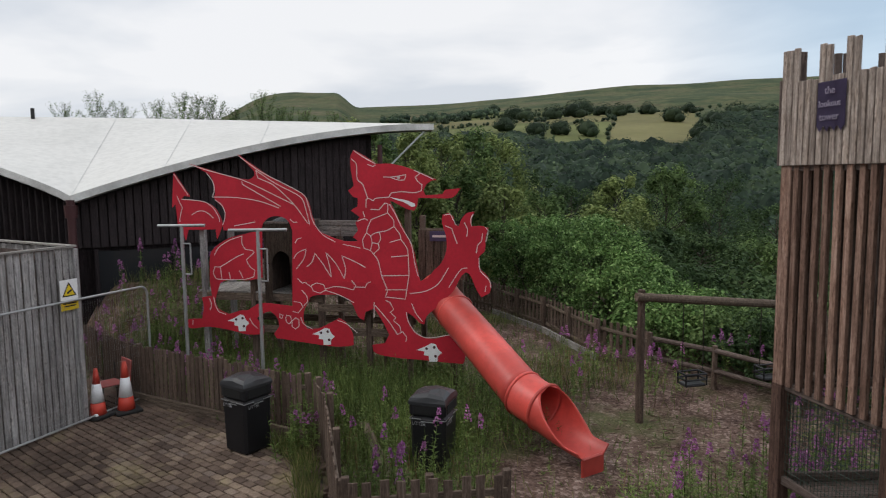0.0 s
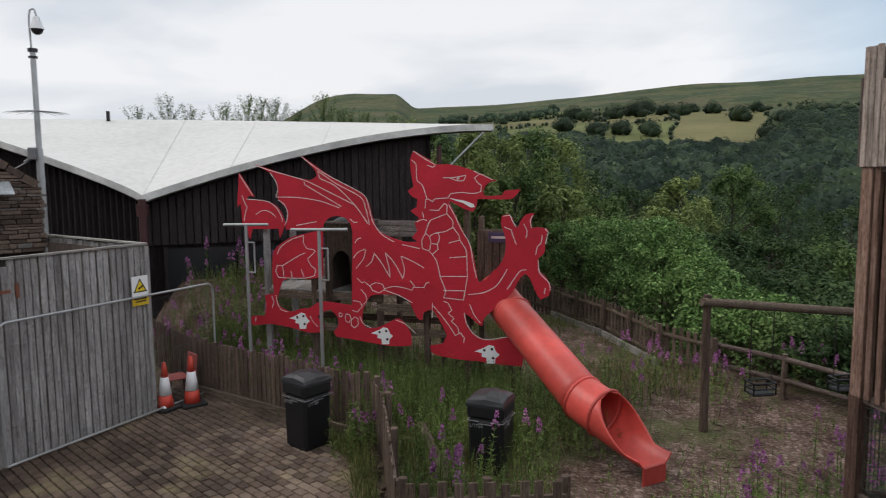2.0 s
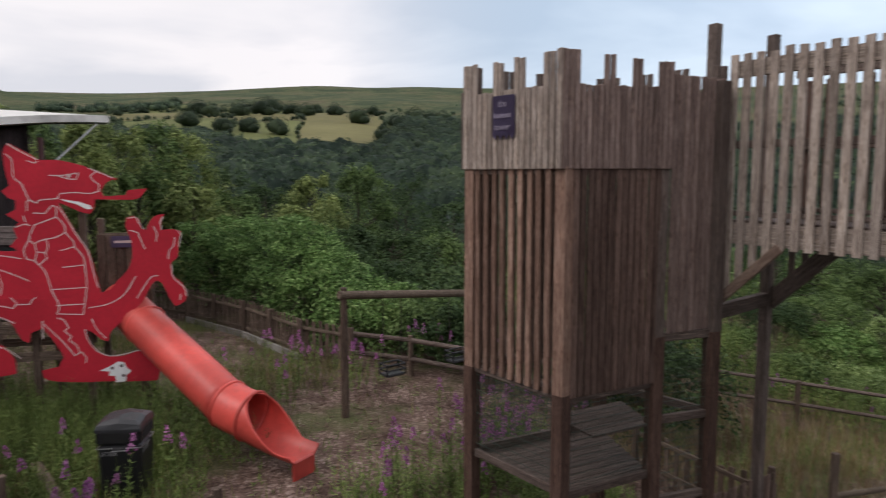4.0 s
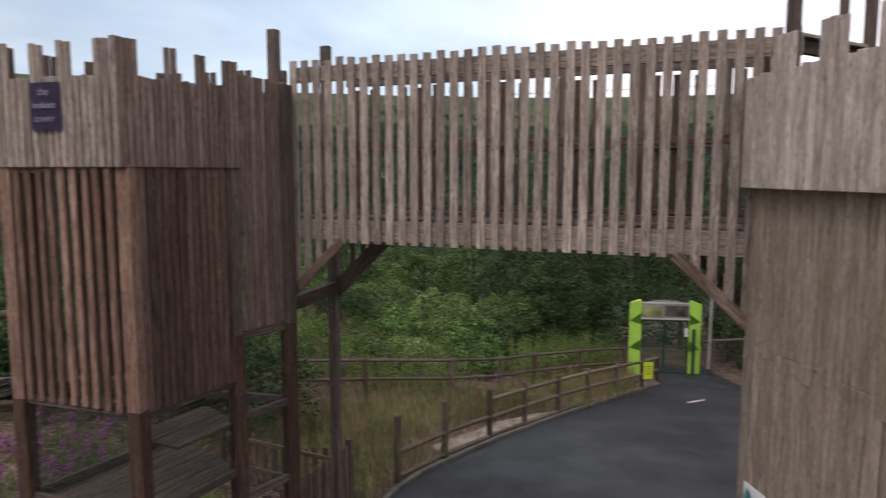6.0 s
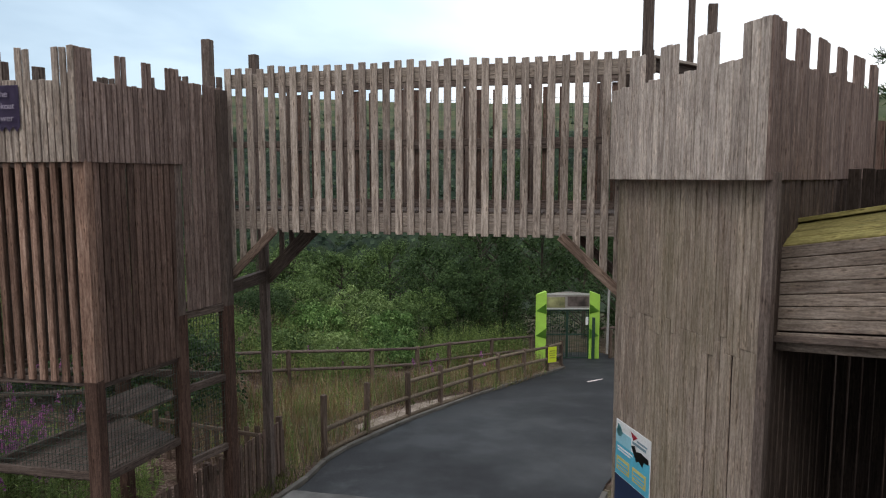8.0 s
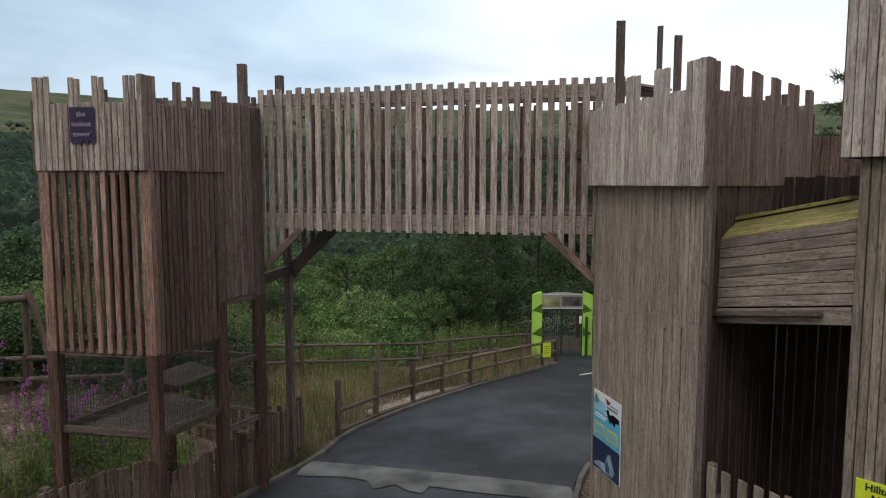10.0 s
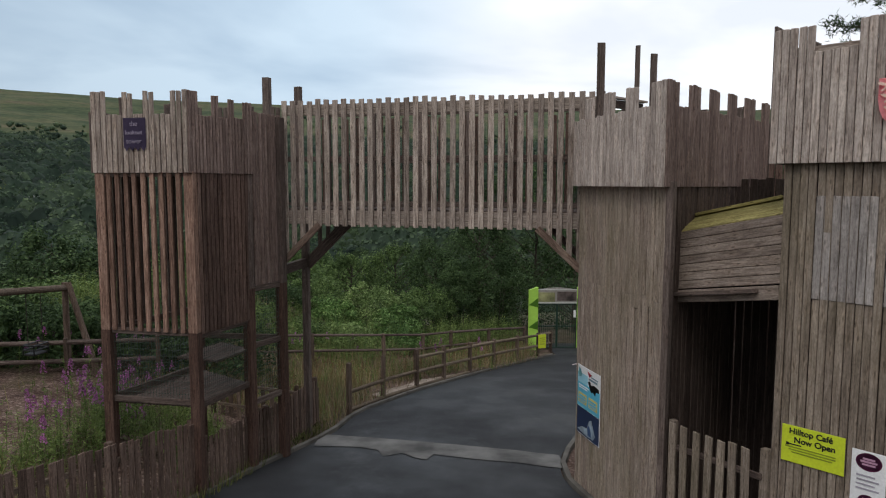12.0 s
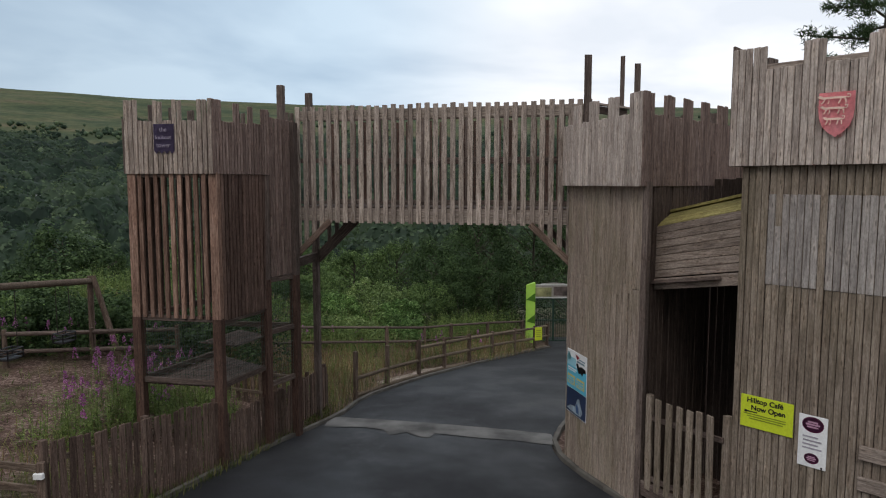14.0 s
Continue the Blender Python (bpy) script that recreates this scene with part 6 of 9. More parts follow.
ring_o = [(2.02, 1.68), (2.02, 2.42), (2.02, 3.00), (2.02, 3.30), (2.20, 3.30), (2.39, 3.30), (2.58, 3.30), (2.76, 3.30), (2.76, 3.0), (2.76, 2.42), (2.76, 1.68)]
ring_i = [(2.18, 1.68)] + hole[1:-1] + [(2.60, 1.68)]
vo = [bm.verts.new((x, -0.005, z)) for x, z in ring_o]
vi = [bm.verts.new((x, -0.005, z)) for x, z in ring_i]
fs = [bm.faces.new((vo[k], vo[k + 1], vi[k + 1], vi[k])) for k in range(10)]
bmesh.ops.solidify(bm, geom=fs, thickness=0.03)
bmesh.ops.recalc_face_normals(bm, faces=bm.faces)
part("window_board", bm, WOOD_FENCE, play_frame, "board with arched window opening").matrix_world = DM
bm = bmesh.new()
for x in (2.04, 2.74):
    add_box(bm, x, 0.55, 2.5, 0.03, 1.05, 1.65)
add_box(bm, 2.39, 1.08, 2.5, 0.72, 0.03, 1.65)
add_box(bm, 2.39, 0.55, 3.32, 0.78, 1.15, 0.03)
part("window_box", bm, WOOD_DARK, play_frame).matrix_world = DM
bm = bmesh.new()
bmesh.ops.create_uvsphere(bm, u_segments=16, v_segments=8, radius=0.38, matrix=Matrix.Translation((2.38, 0.5, 3.28)) @ Matrix.Diagonal((1, 1, 0.42, 1)))
part("roof_cap", bm, BLACK_PLASTIC, play_frame, "grey domed cap").matrix_world = DM
# small plum sign on the frame
small = thing("frame_sign", "small plum sign with unreadable white writing on frame", "sign", at=dp(5.55, 0.66, 3.02), turn=DRAGON_TURN)
panel(small, small.matrix_world, 0.55, 0.20, PURPLE, "board")
bars(small, small.matrix_world, [(-0.02, 0.0, 0.40, 0.045)], WHITE_LINE)

# two galvanised posts with cross bars before the frame
def bar_post(x, y, z, reach, turn):
    ob = thing("gymnastic_post", "thin galvanised steel post with a cross bar", "post", "bar posts")
    bm = bmesh.new()
    add_rod(bm, (x, y, ground_z(x, y) - 0.1), (x, y, z), 0.034, 0.034, 12)
    part("post", bm, GALV, ob)
    bm = bmesh.new()
    d = Vector((math.cos(radians(turn)), math.sin(radians(turn)), 0)) * reach
    add_rod(bm, Vector((x, y, z)) - d, Vector((x, y, z)) + d, 0.03, 0.03, 10)
    part("cross_bar", bm, GALV, ob)
    bm = bmesh.new()
    add_rod(bm, (x + 0.10, y + 0.14, z - 0.35), (x + 0.10, y + 0.14, z - 0.95), 0.016, 0.016, 8)
    add_rod(bm, (x, y, z - 0.35), (x + 0.10, y + 0.14, z - 0.35), 0.014, 0.014, 8)
    add_rod(bm, (x, y, z - 0.95), (x + 0.10, y + 0.14, z - 0.95), 0.014, 0.014, 8)
    part("grab_handle", bm, GALV, ob)
    return ob


bar_post(-14.22, 0.50, 3.31, 0.46, 66)
bar_post(-12.92, 1.76, 3.26, 0.54, 66)

# ------------------------------------------------------------ tube slide
slide = thing("tube_slide", "faded red plastic tube slide ending in an open chute", "slide")
SL = [Vector(p) for p in ((-12.75, 5.20, 1.95), (-11.92, 5.21, 1.66), (-10.53, 5.26, 1.17), (-9.32, 5.30, 0.74))]


def tube(bm, pts, r, seg=28, a0=0.0, a1=360.0, thick=0.0):
    """A pipe (or part of one, between two angles round it) along points."""
    rings = []
    full = a1 - a0 >= 359.9
    n = seg if full else seg + 1
    for i, p in enumerate(pts):
        d = (pts[min(i + 1, len(pts) - 1)] - pts[max(i - 1, 0)]).normalized()
        sx_ = Vector((0, 0, 1)).cross(d).normalized()
        sz_ = d.cross(sx_)
        rr = r(i / (len(pts) - 1)) if callable(r) else r
        b0, b1 = (a0(i / (len(pts) - 1)), a1(i / (len(pts) - 1))) if callable(a0) else (a0, a1)
        rings.append([bm.verts.new(p + sx_ * rr * math.cos(radians(lerp(b0, b1, k / seg))) + sz_ * rr * math.sin(radians(lerp(b0, b1, k / seg)))) for k in range(n)])
    for q0, q1 in zip(rings, rings[1:]):
        for k in range(seg if full else seg):
            k2 = (k + 1) % n
            f = bm.faces.new((q0[k], q0[k2], q1[k2], q1[k]))
            f.smooth = True
    return rings


def even(pts, n):
    """Points spaced evenly along a smooth line through the given ones."""
    out = []
    for i in range(len(pts) - 1):
        p0, p1, p2, p3 = pts[max(0, i - 1)], pts[i], pts[i + 1], pts[min(len(pts) - 1, i + 2)]
        for k in range(n):
            t = k / n
            out.append(0.5 * ((2 * p1) + (p2 - p0) * t + (2 * p0 - 5 * p1 + 4 * p2 - p3) * t * t + (3 * p1 - p0 - 3 * p2 + p3) * t ** 3))
    return out + [pts[-1]]


def shell(name, pts, r, thick, **kw):
    bm = bmesh.new()
    tube(bm, pts, r, **kw)
    bmesh.ops.recalc_face_normals(bm, faces=bm.faces)
    fs = list(bm.faces)
    bmesh.ops.solidify(bm, geom=fs, thickness=thick)
    return part(name, bm, TUBE_RED, slide)


shell("upper_tube", even(SL, 6), 0.35, 0.012)
low = [SL[-1], Vector((-9.10, 5.35, 0.68)), Vector((-8.88, 5.42, 0.63))]
shell("lower_tube", even(low, 4), 0.365, 0.012)


def ring_bead(p, d, r, tr, name):
    bm = bmesh.new()
    pts_ = []
    d = d.normalized()
    sx_ = Vector((0, 0, 1)).cross(d).normalized()
    sz_ = d.cross(sx_)
    rings = []
    for k in range(32):
        a = 2 * math.pi * k / 32
        o = sx_ * math.cos(a) + sz_ * math.sin(a)
        rings.append([bm.verts.new(p + o * (r + tr * math.cos(b)) + d * tr * 1.3 * math.sin(b)) for b in (2 * math.pi * j / 8 for j in range(8))])
    for k in range(32):
        for j in range(8):
            bm.faces.new((rings[k][j], rings[(k + 1) % 32][j], rings[(k + 1) % 32][(j + 1) % 8], rings[k][(j + 1) % 8])).smooth = True
    return part(name, bm, TUBE_RED, slide, "moulded joint flange")


ring_bead(SL[-1], low[1] - SL[-1], 0.365, 0.022, "flange")
ring_bead(low[-1], low[-1] - low[-2], 0.375, 0.022, "flange")
ring_bead(SL[1] + Vector((0.12, 0.02, -0.05)), SL[2] - SL[1], 0.355, 0.018, "flange")
chute = [low[-1], Vector((-8.62, 5.49, 0.56)), Vector((-8.36, 5.56, 0.50)), Vector((-8.12, 5.62, 0.46)), Vector((-7.92, 5.66, 0.45))]
bm = bmesh.new()
cp = even(chute, 5)
rings = []
for i, p in enumerate(cp):
    t = i / (len(cp) - 1)
    d = (cp[min(i + 1, len(cp) - 1)] - cp[max(i - 1, 0)]).normalized()
    sx_ = Vector((0, 0, 1)).cross(d).normalized()
    sz_ = d.cross(sx_)
    gap = lerp(4, 118, min(1.0, t * 1.5) ** 0.55)
    rings.append([bm.verts.new(p + sx_ * 0.37 * math.cos(radians(a)) + sz_ * 0.37 * math.sin(radians(a))) for a in (lerp(90 + gap, 450 - gap, k / 26) for k in range(27))])
for q0, q1 in zip(rings, rings[1:]):
    for k in range(26):
        bm.faces.new((q0[k], q0[k + 1], q1[k + 1], q1[k])).smooth = True
bmesh.ops.recalc_face_normals(bm, faces=bm.faces)
bmesh.ops.solidify(bm, geom=list(bm.faces), thickness=0.016)
part("chute", bm, TUBE_RED, slide)
bm = bmesh.new()
add_box(bm, 0, 0, 0.0, 0.05, 0.46, 0.34, pose(-7.95, 5.66, 0.0, 0, 0, 12), 0.02)
part("chute_foot", bm, TUBE_RED, slide)

# ------------------------------------------------------------ litter bins
# near-black for flat plates that stand in for the slots' inner shade
SLOT_SHADE = plain("slot_shade_black", (0.006, 0.006, 0.006), 0.9)


def litter_bin(x, y, z, turn, label):
    ob = thing("litter_bin", label, "litter bin", "litter bins", at=(x, y, z), turn=turn)
    m = ob.matrix_world @ Matrix.Diagonal((0.9, 0.9, 0.97, 1))
    bm = bmesh.new()
    add_box(bm, 0, 0, 0.44, 0.60, 0.60, 0.88, None, 0.05)
    for v in bm.verts:
        k = 1 - 0.08 * (0.88 - v.co.z)
        v.co.x *= k; v.co.y *= k
    part("body", bm, BLACK_PLASTIC, ob).matrix_world = m
    bm = bmesh.new()
    add_box(bm, 0, 0, 0.985, 0.615, 0.615, 0.20, None, 0.03)
    part("hood_ring", bm, BLACK_PLASTIC, ob).matrix_world = m
    for q in range(4):
        bm = bmesh.new()
        add_box(bm, 0, -0.306, 0.985, 0.44, 0.014, 0.135, Matrix.Rotation(q * math.pi / 2, 4, "Z"), 0.004)
        part("posting_slot", bm, SLOT_SHADE, ob, "flat black plate for shaded posting slot").matrix_world = m
    bm = bmesh.new()
    rows_ = []
    for h, w in ((1.06, 0.312), (1.10, 0.312), (1.15, 0.292), (1.19, 0.225), (1.215, 0.12)):
        if w:
            rows_.append([bm.verts.new((a * w, b * w, h + (0.03 if abs(a) < 1 or abs(b) < 1 else 0.0) * (1 if h > 1.1 else 0))) for a, b in ((-1, -1), (0, -1), (1, -1), (1, 0), (1, 1), (0, 1), (-1, 1), (-1, 0))])
    for q0, q1 in zip(rows_, rows_[1:]):
        for k in range(8):
            bm.faces.new((q0[k], q0[(k + 1) % 8], q1[(k + 1) % 8], q1[k]))
    bm.faces.new(rows_[-1])
    bm.faces.new(list(reversed(rows_[0])))
    bmesh.ops.recalc_face_normals(bm, faces=bm.faces)
    part("hood", bm, plain("weathered_black_plastic", (0.026, 0.027, 0.030), 0.40, spec=0.45, var=0.25), ob, "domed dark grey hood").matrix_world = m
    bm = bmesh.new()
    for a in range(4):
        for k in range(6):
            t0 = -0.3 + k * 0.1
            zc = 0.845 + (-0.035 if 1 < k < 4 else 0.0)
            add_box(bm, t0 + 0.05, -0.303, zc, 0.104, 0.006, 0.012, Matrix.Rotation(a * math.pi / 2, 4, "Z"))
    part("trim_band", bm, GALV, ob, "thin silver trim").matrix_world = m
    text_mesh("LITTER", 0.075, plain("dull_silver_print", (0.25, 0.25, 0.26), 0.5), m @ pose(-0.14, -0.302, 0.77, 90, 0, 0), ob)
    text_mesh("LITTER", 0.075, plain("dull_silver_print", (0.25, 0.25, 0.26), 0.5), m @ pose(0.302, -0.10, 0.77, 90, 0, 90), ob)
    return ob


litter_bin(-10.75, 1.20, 0.0, 32, "black plastic litter bin with domed hood on paving")
litter_bin(-9.0, 3.62, ground_z(-9.0, 3.62), 48, "black plastic litter bin standing among weeds")

# ------------------------------------------------------------ fences of the play area
FLAT = lambda x, y: ground_z(x, y) + 0.02
picket_fence("picket_fence", "brown timber picket fence behind the paving", [(-17.3, -1.75), (-14.17, -0.42), (-12.4, 0.92), (-10.75, 2.12)], 1.04, lambda x, y: 0.02, 0.095, 0.028, group="play area fences")
picket_fence("picket_fence", "brown timber picket fence running beside the paving", [(-10.62, 2.25), (-9.75, 2.22), (-6.86, 1.68)], 1.06, FLAT, 0.10, 0.04, group="play area fences")
picket_fence("picket_fence", "low timber picket fence with wide gaps", [(-6.84, 1.70), (-6.58, 2.6), (-6.36, 3.42)], 1.02, FLAT, 0.10, 0.075, group="play area fences")
picket_fence("picket_fence", "old leaning timber picket fence below brambles", [(-21.5, 9.6), (-19.3, 9.95), (-16.3, 9.98), (-13.2, 9.55), (-11.6, 9.75)], 0.98, lambda x, y: ground_z(x, y) + 0.0, 0.10, 0.11, group="play area fences", rail_side=-1)
edging = thing("timber_edging", "dark timber edging board under the fence", "edging", "", "structure")
for p, q in zip([(-14.2, -0.56), (-12.42, 0.78), (-10.78, 1.98)], [(-12.42, 0.78), (-10.78, 1.98), (-10.6, 2.1)]):
    plank(edging, (*p, 0.06), (*q, 0.06), 0.06, 0.20, WOOD_FENCE_H, "board")
bank_edge = thing("timber_edging", "grey timber edging board along the back fence", "edging", "", "structure")
for p, q in zip([(-19.3, 9.85), (-16.3, 9.88)], [(-16.3, 9.88), (-13.2, 9.45)]):
    plank(bank_edge, (*p, ground_z(*p) + 0.08), (*q, ground_z(*q) + 0.08), 0.05, 0.18, WOOD_GREY_H, "board")
log_fence = thing("log_rail_fence", "old round-log rail fence behind the swings", "fence")
LG = [(-12.1, 9.8), (-10.4, 10.35), (-8.5, 10.6), (-6.6, 10.9)]
for x, y in LG:
    bm = bmesh.new()
    add_rod(bm, (x, y, ground_z(x, y) - 0.1), (x, y, 0.72), 0.06, 0.055, 9, 0.004)
    part("post", bm, WOOD_FENCE, log_fence)
for p, q in zip(LG, LG[1:]):
    for z in (0.62, 0.2):
        bm = bmesh.new()
        add_rod(bm, (*p, z), (*q, z), 0.055, 0.05, 9, 0.005)
        part("rail", bm, WOOD_DARK_H, log_fence)

# ------------------------------------------------------------ swings
CHAIN = plain("rusty_chain", (0.05, 0.042, 0.036), 0.6, 0.5)
swing = thing("swing_set", "round-log swing set with two caged rubber seats", "swing set")
SA, SB = Vector((-9.36, 7.66, 2.10)), Vector((-8.70, 11.10, 1.76))
sdir = (SB - SA).normalized()
sperp = Vector((-sdir.y, sdir.x, 0)).normalized()
bm = bmesh.new()
add_rod(bm, SA - sdir * 0.12, SB + sdir * 0.12, 0.075, 0.07, 12, 0.004)
part("top_beam", bm, WOOD_FENCE_H, swing)
for p in (SA, SB):
    for k, o in (((1, 0.05),) if p is SA else ((1, 0.05), (-1, 0.75))):
        bm = bmesh.new()
        foot = p + sperp * k * o
        foot.z = ground_z(foot.x, foot.y) - 0.1
        add_rod(bm, foot, p + sperp * k * 0.04 + Vector((0, 0, 0.12)), 0.075, 0.065, 12, 0.004)
        part("leg", bm, WOOD_FENCE, swing)
for fr in (0.28, 0.72):
    p = SA.lerp(SB, fr)
    m = pose(p.x, p.y, 0.5, 0, 0, math.degrees(math.atan2(sdir.y, sdir.x)))
    bm = bmesh.new()
    add_box(bm, 0, 0, 0, 0.40, 0.26, 0.05, None, 0.02)
    seat = part("seat", bm, BLACK_PLASTIC, swing, "black rubber seat")
    seat.matrix_world = m
    bpy.context.view_layer.update()

    def sub_part(name, bm, material):
        o = part(name, bm, material, seat)
        o.matrix_parent_inverse = Matrix.Identity(4)
        return o

    for z in (0.10, 0.20):
        for a, b in (((-0.2, -0.13), (0.2, -0.13)), ((0.2, -0.13), (0.2, 0.13)), ((0.2, 0.13), (-0.2, 0.13)), ((-0.2, 0.13), (-0.2, -0.13))):
            bm = bmesh.new()
            add_rod(bm, (*a, z), (*b, z), 0.017, 0.017, 8)
            sub_part("cage_bar", bm, BLACK_PLASTIC)
    for x in (-0.2, 0.2):
        for y in (-0.13, 0.13):
            bm = bmesh.new()
            add_rod(bm, (x, y, 0), (x, y, 0.21), 0.015, 0.015, 8)
            sub_part("cage_bar", bm, BLACK_PLASTIC)
        bm = bmesh.new()
        zt = p.z - 0.5 - 0.06
        n_l = 34
        for k in range(n_l):
            z = 0.22 + (zt - 0.22) * k / n_l
            add_box(bm, x, 0, z + 0.02, 0.018 if k % 2 else 0.006, 0.006 if k % 2 else 0.018, 0.05)
        sub_part("chain", bm, CHAIN)

# an old board lying among the weeds behind the low pickets
loose = thing("loose_board", "old grey-brown board lying in weeds behind pickets", "board")
plank(loose, (-10.3, 2.93, 0.30), (-8.75, 2.86, 0.04), 0.14, 0.03, WOOD_FENCE_H, "plank")

# ------------------------------------------------------------ timber enclosure, safety fence and cones
enclosure = thing("timber_enclosure", "tall silver-grey boarded timber enclosure with capped top", "enclosure")
EC, EL, EB = (-13.25, -1.28), (-10.2, -4.34), (-16.3, -3.42)
wall_boards(enclosure, [EC, (-11.55, -2.99)], 0.122, 0.108, 0.024, lambda i, x, y: -0.05, 3.07, WOOD_GREY)
wall_boards(enclosure, [(-11.55, -2.99), EL], 0.122, 0.108, 0.024, lambda i, x, y: -0.05, 2.98, WOOD_GREY)
wall_boards(enclosure, [EC, EB], 0.14, 0.134, 0.024, lambda i, x, y: -0.05, 3.05, WOOD_GREY)
# dark sheet added behind the grey boards so their gaps read as shade
bm = bmesh.new()
for p, q in ((EC, EL), (EC, EB)):
    n_ = Vector((q[1] - p[1], p[0] - q[0], 0)).normalized() * (0.03 if q == EL else -0.03)
    add_beam(bm, Vector((*p, 1.45)) + n_, Vector((*q, 1.45)) + n_, 0.012, 3.0)
part("backing", bm, WOOD_DARK, enclosure)
plank(enclosure, (*EC, 3.09), (-11.5, -3.04, 3.09), 0.11, 0.035, WOOD_GREY_H, "coping")
plank(enclosure, (EC[0], EC[1], 3.085), (*EB, 3.085), 0.11, 0.035, WOOD_GREY_H, "coping")
plank(enclosure, (EC[0] - 0.06, EC[1] - 0.05, 2.85), (-11.5 - 0.05, -3.04 - 0.05, 2.85), 0.05, 0.10, WOOD_GREY_H, "rail")
bm = bmesh.new()
add_box(bm, 0, 0, 0, 0.09, 0.10, 3.1, pose(EC[0] + 0.02, EC[1] + 0.0, 1.5, 0, 0, -45), 0.006)
part("corner_post", bm, WOOD_GREY, enclosure)
bm = bmesh.new()
add_box(bm, 0, 0, 0, 0.55, 0.02, 0.05, pose(-11.35, -3.17, 2.60, 0, 0, -45))
add_box(bm, 0, 0, 0, 0.05, 0.03, 0.22, pose(-11.60, -2.90, 2.60, 0, 0, -45))
part("gate_hinge", bm, plain("rusty_iron", (0.16, 0.06, 0.035), 0.8, var=0.3), enclosure, "rusty strap hinge")
wsign = thing("warning_sign", "yellow and white warning triangle sign on grey boards", "sign", at=(-13.08, -1.49, 2.28), turn=-45)
WM = wsign.matrix_world @ pose(0.02, 0, 0, 0, 0, 180) @ pose(0, -0.03, 0)
wsign.matrix_world = WM
wsign.matrix_world = pose(-13.08 + 0.0, -1.40, 2.28, 0, 0, 135)
WM = wsign.matrix_world @ pose(0, -0.035, 0)
panel(wsign, WM, 0.34, 0.52, WHITE, "board", d=0.006)
panel(wsign, WM, 0.34, 0.17, plain("warning_yellow", (0.75, 0.55, 0.02), 0.5, var=0.05), "caption_panel", 0, -0.175, -0.004, 0.003)
bm = bmesh.new()
for s, y, mat_ in ((0.165, -0.0050, 0), (0.125, -0.0070, 1)):
    bmesh.ops.create_circle(bm, cap_ends=True, segments=3, radius=s, matrix=Matrix.Translation((0, y, 0.055)) @ Matrix.Rotation(math.pi / 2, 4, "X"))
ob = part("triangle", bm, BLACK, wsign)
ob.matrix_world = WM
ob.data.materials.append(bpy.data.materials["warning_yellow"])
ob.data.polygons[1].material_index = 1
bars(wsign, WM @ pose(0, 0.0, 0.055, 0, -28, 0), [(0, 0, 0.10, 0.03)], BLACK, "symbol")
bars(wsign, WM @ pose(0, 0.004, 0), [(0, -0.145, 0.26, 0.022), (0, -0.19, 0.22, 0.022)], BLACK)

# mesh fence panel on a rubber foot
heras = thing("mesh_fence_panel", "galvanised round-cornered mesh safety fence panel", "fence")
HA, HB = Vector((-11.20, -3.10, 0.06)), Vector((-14.22, -0.18, 0.06))
hl = (HB - HA).length
hm = frame_along(HA, HB)
bm = bmesh.new()
path = []
for cx, cz, a0 in ((hl / 2 - 0.16, 0.0, -90), (hl / 2 - 0.16, 1.96, 0), (-hl / 2 + 0.16, 1.96, 90), (-hl / 2 + 0.16, 0.0, 180)):
    if cz > 1:
        path += [Vector((cx + 0.16 * math.cos(radians(a0 + k * 15)), 0, cz + 0.16 * math.sin(radians(a0 + k * 15)))) for k in range(7)]
    else:
        path.append(Vector((cx + (0.16 if cx > 0 else -0.16), 0, 0)))
for a, b in zip(path, path[1:] + path[:1]):
    add_rod(bm, a, b, 0.021, 0.021, 8)
part("frame_tube", bm, GALV, heras).matrix_world = hm
bm = bmesh.new()
x = -hl / 2 + 0.05
while x < hl / 2:
    add_box(bm, x, 0, 1.04, 0.0015, 0.0015, 2.06)
    x += 0.05
for k in range(9):
    add_box(bm, 0, 0, 0.1 + k * 0.24, hl, 0.0015, 0.0015)
part("mesh", bm, GALV, heras, "fine wire mesh").matrix_world = hm
bm = bmesh.new()
add_box(bm, -hl / 2 + 0.68 * hl, 0, -0.02, 0.05, 0.03, 0.12)
add_rod(bm, (-hl / 2 + 0.67 * hl, -0.03, 0.0), (-hl / 2 + 0.70 * hl, -0.03, 0.02), 0.04, 0.04, 8)
part("coupler", bm, WHITE, heras, "white plastic coupler").matrix_world = hm

def cone(x, y, s, label):
    ob = thing("traffic_cone", label, "traffic cone", "traffic cones", at=(x, y, 0.0), turn=random.uniform(0, 60))
    m = ob.matrix_world.copy()
    bm = bmesh.new()
    add_box(bm, 0, 0, 0.03, 0.46 * s, 0.46 * s, 0.06, None, 0.015)
    part("base", bm, plain("black_rubber", (0.02, 0.02, 0.02), 0.8), ob, "black rubber base").matrix_world = m
    for z0, z1, mt, nm in ((0.06, 0.30, ORANGE, "lower_cone"), (0.30, 0.66, plain("cone_white", (0.78, 0.78, 0.80), 0.5, var=0.1), "white_sleeve"), (0.66, 0.95, ORANGE, "upper_cone")):
        bm = bmesh.new()
        r = lambda z: (0.165 - 0.132 * z / 0.95) * s
        bmesh.ops.create_cone(bm, cap_ends=True, segments=20, radius1=r(z0) + (0.003 if nm == "white_sleeve" else 0), radius2=r(z1) + (0.003 if nm == "white_sleeve" else 0), depth=(z1 - z0) * s, matrix=Matrix.Translation((0, 0, (z0 + z1) / 2 * s)))
        for f in bm.faces:
            f.smooth = len(f.verts) == 4
        part(nm, bm, mt, ob).matrix_world = m
    return ob


cone(-13.35, -1.08, 0.93, "orange and white traffic cone beside grey boards")
